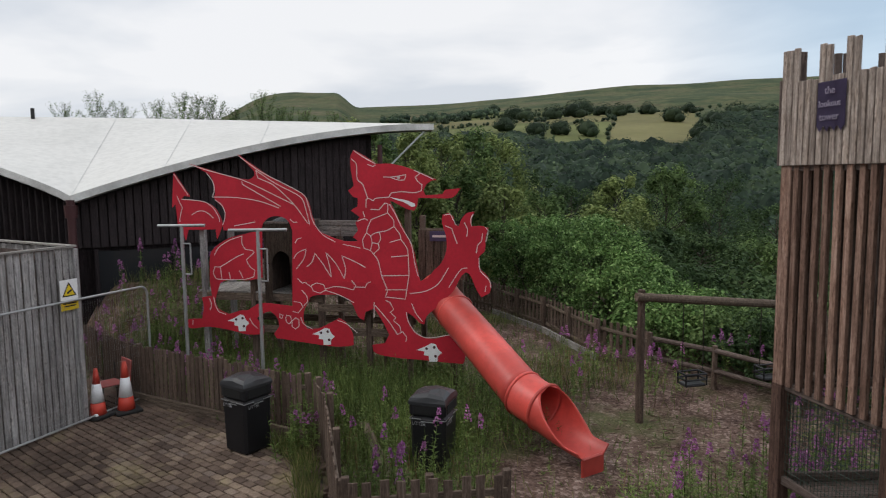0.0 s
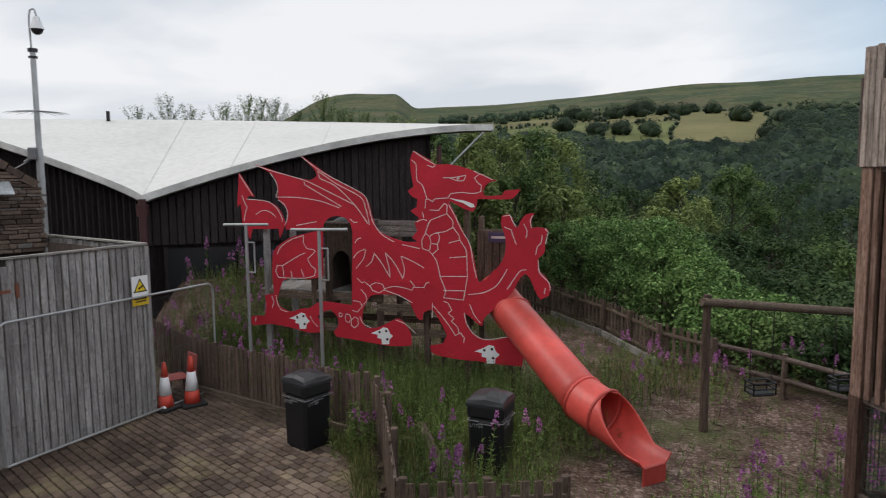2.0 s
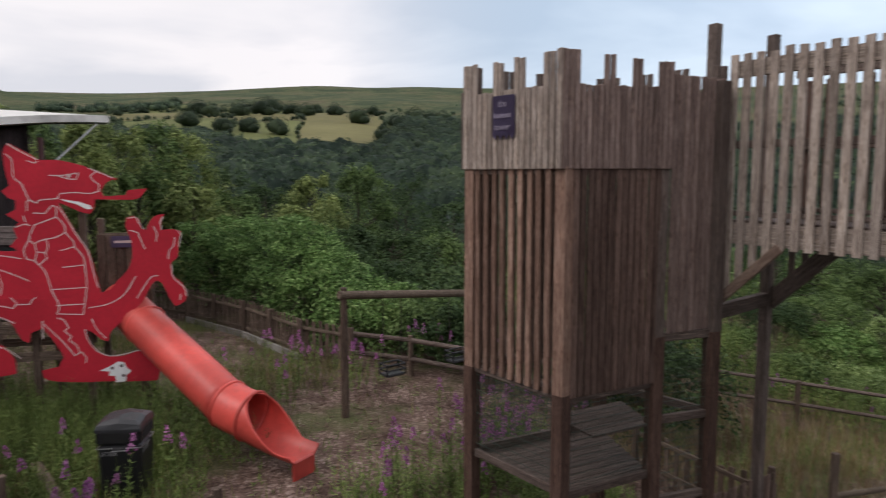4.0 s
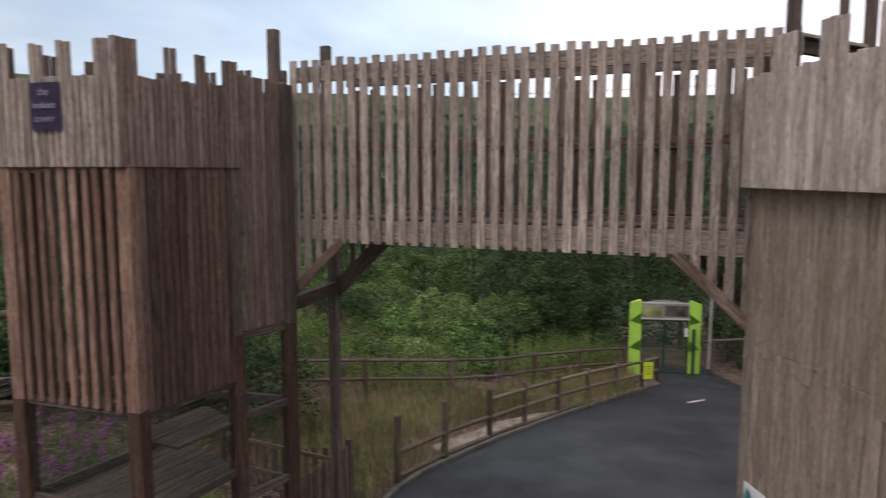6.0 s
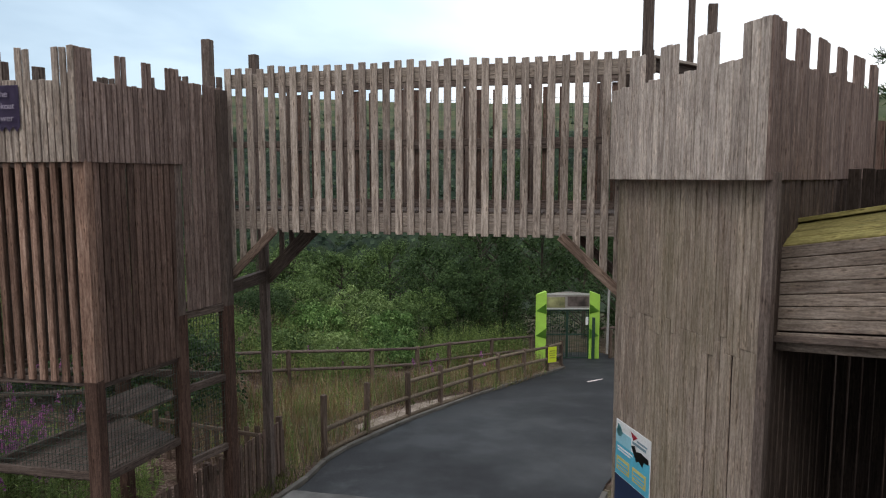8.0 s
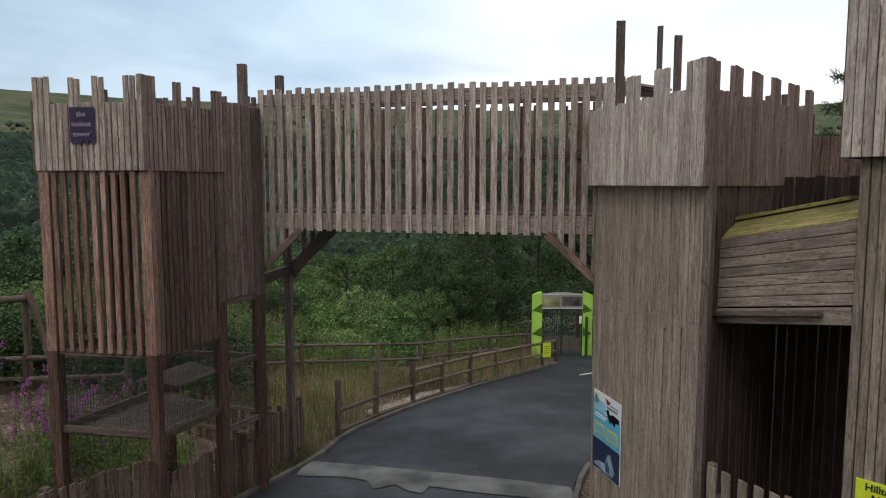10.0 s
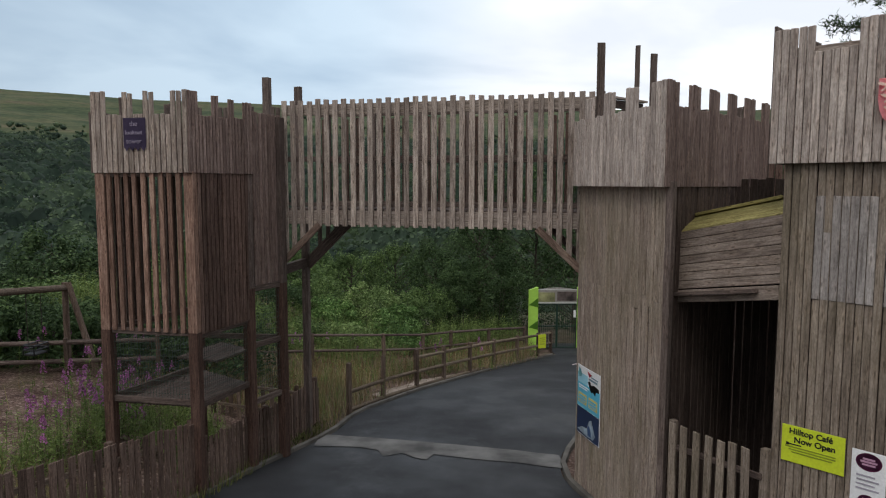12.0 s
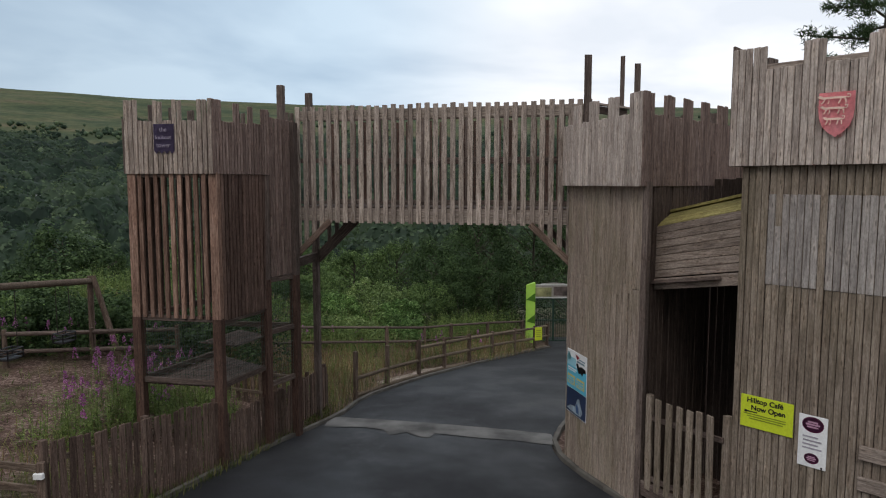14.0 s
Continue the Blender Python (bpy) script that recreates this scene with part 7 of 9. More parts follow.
cone(-13.45, -0.62, 0.98, "orange and white traffic cone beside red chair")
# a fallen red chair behind the cones
chair = thing("plastic_chair", "red plastic shell chair on thin black legs", "chair", at=(-14.0, -0.92, 0.0), turn=25)
m = chair.matrix_world.copy()
CH = plain("pink_red_plastic", (0.42, 0.10, 0.09), 0.5, var=0.15)
bm = bmesh.new()
add_box(bm, 0, 0, 0.42, 0.44, 0.42, 0.03, None, 0.012)
part("seat", bm, CH, chair).matrix_world = m
bm = bmesh.new()
add_box(bm, 0, 0.25, 0.66, 0.44, 0.025, 0.40, Matrix.Rotation(-0.12, 4, "X"), 0.01)
part("backrest", bm, CH, chair).matrix_world = m
for x in (-0.2, 0.2):
    for y in (-0.18, 0.2):
        bm = bmesh.new()
        add_rod(bm, (x * 1.15, y * 1.2, -0.01), (x, y, 0.42 if y < 0 else 0.75), 0.012, 0.012, 8)
        part("leg", bm, BLACK_PLASTIC, chair).matrix_world = m

# ------------------------------------------------------------ hall with the swept white roof
hall = thing("wave_roof_hall", "black-clad hall under a swept white valley roof", "building")


def eave(s):
    """Front edge of the roof by a number from -1 (far left) over 0 (valley) to 1 (right tip)."""
    if s >= 0:
        z = lerp(3.80, 5.68, 1 - (1 - s) ** 1.75)
        return Vector((lerp(-18.45, -18.85, s), lerp(-1.78, 7.70, s), z))
    t = -s
    return Vector((lerp(-18.45, -22.9, t), lerp(-1.78, -7.6, t), lerp(3.80, 5.95, t ** 0.86)))


def ridge(s):
    return Vector((-27.5 - 1.5 * max(0, -s), lerp(-1.0, 10.5, s) if s >= 0 else lerp(-1.0, -14.5, -s), 6.42))


bm = bmesh.new()
N = 48
rows_ = []
for i in range(-N // 2, N + 1):
    s = i / N if i > 0 else i / (N / 2)
    e, r = eave(s), ridge(s)
    rows_.append([bm.verts.new(e.lerp(r, k / 10) + Vector((0, 0, 0.22 * math.sin(math.pi * k / 10) * (1 - abs(s)) * 0))) for k in range(11)])
for q0, q1 in zip(rows_, rows_[1:]):
    for k in range(10):
        bm.faces.new((q0[k], q1[k], q1[k + 1], q0[k + 1])).smooth = True
bmesh.ops.recalc_face_normals(bm, faces=bm.faces)
if sum(f.normal.z for f in bm.faces) < 0:
    bmesh.ops.reverse_faces(bm, faces=bm.faces)
part("roof", bm, ROOF_WHITE, hall)
bm = bmesh.new()
last = None
for i in range(-N // 2, N + 1):
    s = i / N if i > 0 else i / (N / 2)
    e = eave(s)
    cur = [bm.verts.new(e + Vector(o)) for o in ((0.05, 0, 0.05), (0.05, 0, -0.13), (-0.25, 0, -0.17), (-0.25, 0, 0.0))]
    if last:
        for k in range(4):
            bm.faces.new((last[k], cur[k], cur[(k + 1) % 4], last[(k + 1) % 4]))
    last = cur
bmesh.ops.recalc_face_normals(bm, faces=bm.faces)
part("eave_trim", bm, plain("dirty_white_trim", (0.60, 0.60, 0.585), 0.6, var=0.25, scale=3), hall, "grimy pale eave trim")
# faint seams of the roof sheets
ROOF_SEAM = plain("roof_seam", (0.56, 0.56, 0.55), 0.6)
for s in (-0.35, 0.0, 0.22, 0.47, 0.72):
    bm = bmesh.new()
    e, r = eave(s if s >= 0 else s * 2), ridge(s if s >= 0 else s * 2)
    add_beam(bm, e + Vector((0, 0, 0.008)), r + Vector((0, 0, 0.008)), 0.022, 0.008)
    part("roof_seam", bm, ROOF_SEAM, hall)
# soffit, walls and columns
bm = bmesh.new()
rows_ = []
for i in range(-N // 2, N + 1):
    s = i / N if i > 0 else i / (N / 2)
    e, r = eave(s), ridge(s)
    rows_.append([bm.verts.new(e.lerp(r, k) - Vector((0, 0, 0.18))) for k in (0.01, 0.5)])
for q0, q1 in zip(rows_, rows_[1:]):
    bm.faces.new((q0[0], q0[1], q1[1], q1[0]))
part("soffit", bm, CLAD, hall)
k = 0
s = -0.75
while s < 0.80:
    e = eave(s)
    board(hall, e.x - 0.45, e.y, 2.55 if s < 0.62 else 2.9, 0.17, 0.05, e.z - 0.2 - (2.55 if s < 0.62 else 2.9), 90 if s >= 0 else 128, CLAD, "cladding_board")
    s += 0.021 if s >= 0 else 0.028
for a, b in (((-18.98, -1.78), (-19.2, 5.9)), ((-18.98, -1.78), (-22.9, -7.3)), ((-19.2, 5.9), (-24.5, 7.0))):
    p, q = Vector((*a, 0)), Vector((*b, 0))
    steps = 12
    bm = bmesh.new()
    strip = []
    for k in range(steps + 1):
        c = p.lerp(q, k / steps)
        sm = max(-1, min(1, (c.y + 1.78) / 9.48 if c.y > -1.79 else (c.y + 1.78) / 5.82))
        top_z = (eave(sm).z if a != (-19.2, 5.9) else 5.4) - 0.08
        strip.append((bm.verts.new((c.x, c.y, -0.4)), bm.verts.new((c.x, c.y, top_z))))
    fs = [bm.faces.new((u[0], v[0], v[1], u[1])) for u, v in zip(strip, strip[1:])]
    bmesh.ops.solidify(bm, geom=fs, thickness=0.06)
    bmesh.ops.recalc_face_normals(bm, faces=bm.faces)
    part("wall", bm, CLAD, hall)
for x, y, zt, r in ((-18.42, -1.78, 3.75, 0.095), (-18.7, 6.0, 5.1, 0.07)):
    bm = bmesh.new()
    add_rod(bm, (x, y, ground_z(x, y) - 0.1), (x, y, zt), r, r, 14)
    part("column", bm, MAROON, hall)
bm = bmesh.new()
add_rod(bm, (-18.42, -1.78, 3.32), (-18.42, -1.78, 3.62), 0.13, 0.15, 14)
part("hopper", bm, MAROON, hall)
bm = bmesh.new()
add_rod(bm, (-18.8, 6.2, 4.4), (-18.85, 7.4, 5.50), 0.03, 0.03, 8)
part("strut", bm, GALV, hall)
GLASS, gnt, gb = mat_base("dark_glazing", 0.08, 0.0, 0.5)
gb.inputs["Base Color"].default_value = (0.02, 0.022, 0.025, 1)
for y0, y1 in ((-1.3, 0.4), (0.5, 2.2), (2.3, 4.0), (4.1, 5.7)):
    bm = bmesh.new()
    add_box(bm, -18.90, (y0 + y1) / 2, 1.45, 0.03, y1 - y0, 2.0)
    part("window_pane", bm, GLASS, hall)
    bm = bmesh.new()
    add_box(bm, -18.87, y0 - 0.03, 1.45, 0.07, 0.08, 2.1)
    part("window_frame", bm, CLAD, hall)
bm = bmesh.new()
add_box(bm, -27.4, -3.6, 6.50, 0.11, 0.11, 0.36)
part("roof_vent", bm, BLACK, hall)

# ------------------------------------------------------------ stone building corner and camera mast
STONE = None


def stone_mat():
    m, nt, b = mat_base("brown_rubble_stone", 0.9, 0, 0.2)
    v = coords(nt, (1, 1, 1))
    col = ramp(nt, random_value(nt), [(0.0, (0.060, 0.044, 0.038)), (0.35, (0.115, 0.083, 0.068)), (0.7, (0.165, 0.122, 0.10)), (1.0, (0.15, 0.14, 0.132))])
    fine = noise_tex(nt, v, 14, 5, 0.7)
    col = mix(nt, 0.8, col, mix(nt, 1.0, col, ramp(nt, fine, [(0.3, (0.45, 0.45, 0.45)), (0.7, (1.3, 1.3, 1.3))]), "MULTIPLY"))
    nt.links.new(col, b.inputs["Base Color"])
    bump(nt, b, fine, 0.7, 0.02)
    return m


STONE = stone_mat()
stone_wall = thing("stone_wall", "brown rubble stone gable wall with slate coping", "wall", "", "structure")
WA, WB = Vector((-16.30, -3.52, 0)), Vector((-14.6, -8.2, 0))
wl = (WB - WA).length
wd = (WB - WA).normalized()
wn = Vector((-wd.y, wd.x, 0))
bm = bmesh.new()
prof = [(0.0, -0.2), (wl, -0.2), (wl, 4.05 + 0.72 * wl), (0.0, 4.05)]
fr = [bm.verts.new((WA + wd * s - wn * 0.04).to_tuple()[:2] + (z,)) for s, z in prof]
f = bm.faces.new(fr)
bmesh.ops.solidify(bm, geom=[f], thickness=-0.32)
bmesh.ops.recalc_face_normals(bm, faces=bm.faces)
part("core", bm, plain("dark_mortar", (0.05, 0.042, 0.036), 0.95), stone_wall)
# mast with a dome camera
mast = thing("camera_mast", "grey steel mast with dome camera and spiked collar", "mast")
mx, my = -16.95, -3.62
bm = bmesh.new()
add_rod(bm, (mx, my, 0.0), (mx, my, 4.9), 0.075, 0.075, 12)
add_rod(bm, (mx, my, 4.9), (mx - 0.03, my, 7.0), 0.06, 0.055, 12)
part("pole", bm, GALV, mast)
bm = bmesh.new()
add_rod(bm, (mx - 0.03, my, 6.95), (mx - 0.03, my, 7.02), 0.10, 0.10, 12)
add_rod(bm, (mx - 0.03, my, 6.82), (mx - 0.03, my, 6.86), 0.09, 0.09, 12)
part("flange", bm, plain("dark_steel", (0.05, 0.05, 0.055), 0.5, 0.5), mast)
bm = bmesh.new()
arm = [Vector((mx - 0.03, my - 0.02, 7.0)), Vector((mx - 0.03, my - 0.03, 7.55)), Vector((mx - 0.02, my, 7.80)), Vector((mx, my + 0.08, 7.83)), Vector((mx, my + 0.12, 7.70))]
tube(bm, even(arm, 5), 0.02, 8)
part("swan_neck", bm, GALV, mast)
bm = bmesh.new()
bmesh.ops.create_cone(bm, cap_ends=True, segments=16, radius1=0.14, radius2=0.06, depth=0.26, matrix=Matrix.Translation((mx, my + 0.12, 7.55)))
part("camera_housing", bm, WHITE, mast, "white camera housing")
bm = bmesh.new()
bmesh.ops.create_uvsphere(bm, u_segments=16, v_segments=10, radius=0.12, matrix=Matrix.Translation((mx, my + 0.12, 7.42)))
part("camera_dome", bm, GLASS, mast, "dark camera dome")
bm = bmesh.new()
for k in range(14):
    a = 2 * math.pi * k / 14
    add_rod(bm, (mx, my, 5.72), (mx + 0.62 * math.cos(a), my + 0.62 * math.sin(a), 5.66), 0.012, 0.004, 5)
part("spike_collar", bm, GALV, mast)
bm = bmesh.new()
add_box(bm, mx + 0.05, my - 0.12, 4.80, 0.2, 0.16, 0.26, None, 0.02)
add_rod(bm, (mx + 0.08, my - 0.15, 4.7), (mx + 0.1, my - 0.28, 4.62), 0.03, 0.03, 8)
part("junction_box", bm, plain("grey_box", (0.16, 0.16, 0.17), 0.5), mast)
bm = bmesh.new()
tube(bm, even([Vector((mx + 0.05, my - 0.12, 4.7)), Vector((mx + 0.2, my - 0.5, 4.45)), Vector((mx + 0.3, my - 0.95, 4.25)), Vector((mx + 0.5, my - 1.9, 4.3))], 6), 0.012, 6)
part("cable", bm, plain("pale_cable", (0.4, 0.4, 0.4), 0.6), mast)
# lean-to roof of clear sheets beside it
lean_to = thing("lean_to_roof", "corrugated clear-sheet lean-to roof beside the stone wall", "roof")
for k in range(5):
    bm = bmesh.new()
    p = WA + wd * (0.75 + 0.55 * k)
    add_box(bm, 0, 0, 0, 0.52, 0.9, 0.02, Matrix.Translation((p.x + 0.42, p.y + 0.1, 4.10 + 0.12 * k)) @ Matrix.Rotation(math.atan2(wd.y, wd.x), 4, "Z") @ Matrix.Rotation(-0.30, 4, "X"))
    part("roof_sheet", bm, plain("clear_sheet", (0.42, 0.45, 0.47), 0.25, var=0.15), lean_to)
for k in range(12):
    s = 0.05 + 0.26 * k
    p = WA + wd * s - wn * 0.10
    z = 4.10 + 0.72 * s
    plank(stone_wall, (p.x, p.y, z), (p.x + wd.x * 0.25, p.y + wd.y * 0.25, z + 0.17 + random.uniform(-0.02, 0.02)), 0.42, 0.13 + random.uniform(0, 0.05), STONE, "coping_stone")

# bark and twigs dropped on the gravel, and a crushed cup by the barrier
bm = bmesh.new()
for k in range(260):
    x, y = random.uniform(-11.0, -6.6), random.uniform(5.2, 9.8)
    l, a = random.uniform(0.03, 0.16), random.uniform(0, 3.14)
    z = ground_z(x, y) + 0.008
    add_beam(bm, (x, y, z), (x + l * math.cos(a), y + l * math.sin(a), z + random.uniform(-0.004, 0.012)), random.uniform(0.006, 0.025), 0.008)
tagged(part("bark_litter", bm, WOOD_SHADE), "scattered bark and twigs on the gravel", "litter", "", "stuff")

# ------------------------------------------------------------ plants
RNG = np.random.default_rng(11)


def unit(a):
    return a / np.maximum(1e-9, np.linalg.norm(a, axis=1, keepdims=True))


def diamonds(p, n, length, width, along=None):
    """Leaf quads round places p with normals n; returns vertices, four to a leaf."""
    k = len(p)
    t = RNG.normal(size=(k, 3)) if along is None else along
    t = unit(t - n * np.sum(t * n, axis=1, keepdims=True))
    b = np.cross(n, t)
    l, w = np.reshape(length, (-1, 1)) * np.ones((k, 1)), np.reshape(width, (-1, 1)) * np.ones((k, 1))
    v = np.empty((k, 4, 3))
    v[:, 0], v[:, 2] = p - t * l / 2, p + t * l / 2
    v[:, 1], v[:, 3] = p - t * l * 0.08 + b * w / 2 + n * w * 0.12, p - t * l * 0.08 - b * w / 2 + n * w * 0.12
    return v.reshape(-1, 3)


def quad_mesh(name, v, material):
    k = len(v) // 4
    me = bpy.data.meshes.new(name)
    me.vertices.add(len(v))
    me.vertices.foreach_set("co", v.astype(np.float32).ravel())
    me.loops.add(4 * k)
    me.loops.foreach_set("vertex_index", np.arange(4 * k, dtype=np.int32))
    me.polygons.add(k)
    me.polygons.foreach_set("loop_start", np.arange(0, 4 * k, 4, dtype=np.int32))
    me.update(calc_edges=True)
    me.materials.append(material)
    return me


def blob(c, r, n, leaf, lump=0.3, shell_in=0.55, up=0.35, floor=-0.6, ruffle=0.5):
    """Leaves over a lumpy rounded mass."""
    d = unit(RNG.normal(size=(int(n * 1.4), 3)))
    d = d[d[:, 2] > floor][:n]
    f = np.zeros(len(d))
    for q in range(5):
        k = RNG.normal(size=3) * (2.2 + q)
        f += np.sin(d @ k + RNG.uniform(0, 6.3)) / (1.5 + q)
    rad = (shell_in + (1 - shell_in) * RNG.uniform(0, 1, len(d)) ** 0.5) * (1 + lump * f * 0.55)
    p = np.asarray(c) + d * rad[:, None] * np.asarray(r)
    nn = unit(d + RNG.normal(size=d.shape) * ruffle + np.array([0, 0, up]))
    l = leaf * RNG.uniform(0.6, 1.35, len(d))
    return diamonds(p, nn, l, l * 0.55)


def tree(name, label, x, y, top, spread, material, n, leaf, trunk_r=0.09, group="", bare=0.25, narrow=False, seed=0):
    """Tapered trunk with limbs and a crown of many leaves in uneven masses."""
    g = ground_z(x, y)
    h = top - g
    ob = thing(name, label, "tree", group)
    lean = RNG.uniform(-0.04, 0.04, 2) * h
    bm = bmesh.new()
    pts = [Vector((x + lean[0] * t * t, y + lean[1] * t * t, g - 0.2 + (h * 0.93 + 0.2) * t)) for t in (0, 0.25, 0.5, 0.75, 1)]
    for i in range(4):
        add_rod(bm, pts[i], pts[i + 1], trunk_r * (1 - 0.22 * i), trunk_r * (1 - 0.22 * (i + 1)), 7)
    part("trunk", bm, BARK, ob)
    v = []
    m = 34 if not narrow else 9
    limbs = bmesh.new()
    for i in range(m):
        t = bare + (1 - bare) * (i + 0.5) / m
        a = RNG.uniform(0, 6.28)
        reach = spread * (1.08 - 0.78 * abs(t - 0.42) / 0.58) * RNG.uniform(0.55, 1.0)
        if narrow:
            reach *= 0.55
        base_p = pts[0].lerp(pts[-1], max(0.1, t - 0.14))
        c = np.array([x + lean[0] * t * t + math.cos(a) * reach, y + lean[1] * t * t + math.sin(a) * reach, g + h * t])
        add_rod(limbs, base_p, Vector(c), trunk_r * 0.32, trunk_r * 0.1, 5)
        rr = spread * RNG.uniform(0.15, 0.30) * (0.6 if t > 0.85 else 1.0) * (0.6 if narrow else 1.0)
        v.append(blob(c, (rr, rr, rr * (1.6 if narrow else 1.35)), int(n / m), leaf, 0.6, 0.3, 0.45, -1.0, 0.42))
    v.append(blob((x + lean[0], y + lean[1], g + h * 0.95), (spread * 0.2, spread * 0.2, h * 0.06), int(n / m * 0.4), leaf))
    part("branchwork", limbs, BARK, ob)
    cr = new("crown", quad_mesh("crown", np.concatenate(v), material))
    cr.parent = ob
    return ob


def bush(name, label, x, y, top, spread, material, n, leaf, group="", depth=None):
    """Sprawling bush of many small leafy mounds with dark gaps between them."""
    g = ground_z(x, y)
    hh = top - g
    ob = thing(name, label, "bush", group)
    v = [[blob((x, y, g + hh * 0.42), (spread * 0.66, spread * 0.66, hh * 0.45), n // 6, leaf, 0.6, 0.75, 0.35, -0.6, 0.7)]] + [[] for _ in range(5)]
    k = 26
    for i in range(k):
        a = i * 2.4 + RNG.uniform(-0.4, 0.4)
        t = (i + 0.5) / k
        o = spread * 0.92 * math.sqrt(1 - (1 - t) ** 2) if t < 0.6 else spread * 0.85
        up_ = hh * (0.98 - 0.75 * t * t) * RNG.uniform(0.82, 1.06)
        r = spread * RNG.uniform(0.15, 0.32)
        v[1 + int((a % 6.2832) / 6.2832 * 5) % 5].append(blob((x + math.cos(a) * o, y + math.sin(a) * o, g + max(0.25, up_ - r * 0.8)), (r, r, r * 0.9), int(n * 0.032), leaf, 0.6, 0.4, 0.6, -0.5, 0.75))
    for q in v:
        if q:
            new("foliage", quad_mesh("foliage", np.concatenate(q), material)).parent = ob
    bm = bmesh.new()
    for i in range(7):
        a, o = i * 2.4, spread * RNG.uniform(0.3, 0.8)
        add_rod(bm, (x + 0.1 * math.cos(a), y + 0.1 * math.sin(a), g - 0.1), (x + o * math.cos(a), y + o * math.sin(a), g + hh * RNG.uniform(0.45, 0.75)), 0.018, 0.007, 5)
    part("stem_mass", bm, BARK, ob)["kind"] = "stuff"
    return ob


def sapling(x, y, top, spread):
    """Feathery upright young tree: rising twigs with small leaves strung along them."""
    g = ground_z(x, y)
    ob = thing("poplar_tree", "thin feathery young tree with sparse grey-green leaves", "tree", "trees behind the hall")
    bm = bmesh.new()
    add_rod(bm, (x, y, g - 0.2), (x, y, top - 0.3), 0.06, 0.012, 6)
    part("trunk", bm, BARK, ob)
    bm, v = bmesh.new(), []
    for i in range(26):
        z0 = lerp(g + (top - g) * 0.45, top - 0.5, i / 26)
        a, l = i * 2.4, (top - z0) * RNG.uniform(0.55, 0.95)
        l = min(l, 2.6)
        p = np.array((x, y, z0))
        d = np.array((math.cos(a) * spread * 0.42, math.sin(a) * spread * 0.42, 1.0))
        d /= np.linalg.norm(d)
        add_rod(bm, p, p + d * l, 0.012, 0.004, 4)
        k = int(95 * l)
        t = RNG.uniform(0.15, 1.02, k)
        q = p + d * (t * l)[:, None] + RNG.normal(size=(k, 3)) * 0.09
        v.append(diamonds(q, unit(RNG.normal(size=(k, 3))), 0.085 * RNG.uniform(0.6, 1.3, k), 0.045))
    part("twig_mass", bm, BARK, ob)["kind"] = "stuff"
    cr = new("crown", quad_mesh("crown", np.concatenate(v), LEAF_MID))
    cr.parent = ob


# bramble bank behind the play area
for x, y, top in ((-21.3, 11.6, 2.7), (-19.6, 11.7, 2.9), (-17.8, 11.7, 3.05), (-16.1, 11.6, 2.95), (-14.5, 11.5, 2.2), (-13.1, 11.6, 1.65), (-11.9, 11.9, 1.3), (-10.6, 12.2, 1.2), (-9.2, 12.4, 1.1), (-7.6, 12.7, 1.0), (-6.0, 13.0, 0.9)):
    bush("bramble_bush", "bright green bramble bush sprawling over the old fence", x, y, top, 1.45, LEAF_BRIGHT if x < -12.5 else (LEAF_MID if x < -11 else LEAF_DARK), 7500, 0.095, "bramble bank")
for x, y, top in ((-20.5, 13.4, 2.6), (-18.0, 13.6, 2.5), (-15.5, 13.6, 1.7), (-13.0, 13.8, 1.2), (-10.5, 14.3, 0.9), (-8.3, 14.8, 0.9)):
    bush("bramble_bush", "mid-green bramble thicket behind the fence", x, y, top, 1.9, LEAF_DARK, 5000, 0.15, "bramble bank")

# birches and willows on the bank, by place and height of top
BIRCH = "yellow-green young birch with thin trunk and loose crown"
WILLOW = "dense mid-green willow standing on the bank"
for i, (x, y, top, s) in enumerate(((-32.9, 10.5, 6.5, 2.8), (-28.6, 10.4, 6.0, 2.4), (-33.6, 14.1, 6.3, 3.0), (-36.7, 17.2, 6.6, 3.2), (-40.5, 21.1, 6.6, 3.4), (-24.8, 9.4, 4.4, 1.9), (-25.9, 11.6, 4.2, 2.1), (-24.4, 12.9, 3.8, 2.0), (-31.3, 24.0, 3.9, 2.8), (-32.0, 27.7, 4.4, 2.9), (-45.6, 11.8, 7.6, 3.4), (-23.3, 17.2, 2.7, 2.0), (-27.7, 16.8, 3.1, 2.5))):
    tree("birch_tree", BIRCH, x, y, top, s, LEAF_OLIVE if i % 3 else LEAF_MID, 9000, 0.105 + 0.0026 * abs(x), 0.10, "bank trees", bare=0.1)
for i, (x, y, top, s) in enumerate(((-43.8, 25.6, 4.4, 4.0), (-38.3, 25.3, 3.3, 3.4), (-43.6, 40.0, 3.9, 4.4), (-46.5, 45.9, 3.7, 4.6), (-38.0, 37.0, 2.4, 3.6), (-52.0, 44.0, 3.4, 4.2), (-24.1, 20.0, 1.7, 2.4), (-24.7, 23.5, 1.0, 2.6), (-26.7, 28.9, 0.4, 3.0), (-32.9, 37.9, 2.0, 3.8), (-19.5, 20.5, 0.2, 2.2), (-15.5, 22.5, -0.2, 2.4), (-11.1, 22.8, -0.3, 2.2), (-18.0, 30.0, 0.3, 3.2), (-13.5, 33.0, 0.6, 3.2), (-22, 34, 1.2, 3.4))):
    tree("willow_tree", WILLOW, x, y, top, s, LEAF_MID if i % 3 == 2 else LEAF_DARK, 6500, 0.19, 0.12, "bank trees", bare=0.05)
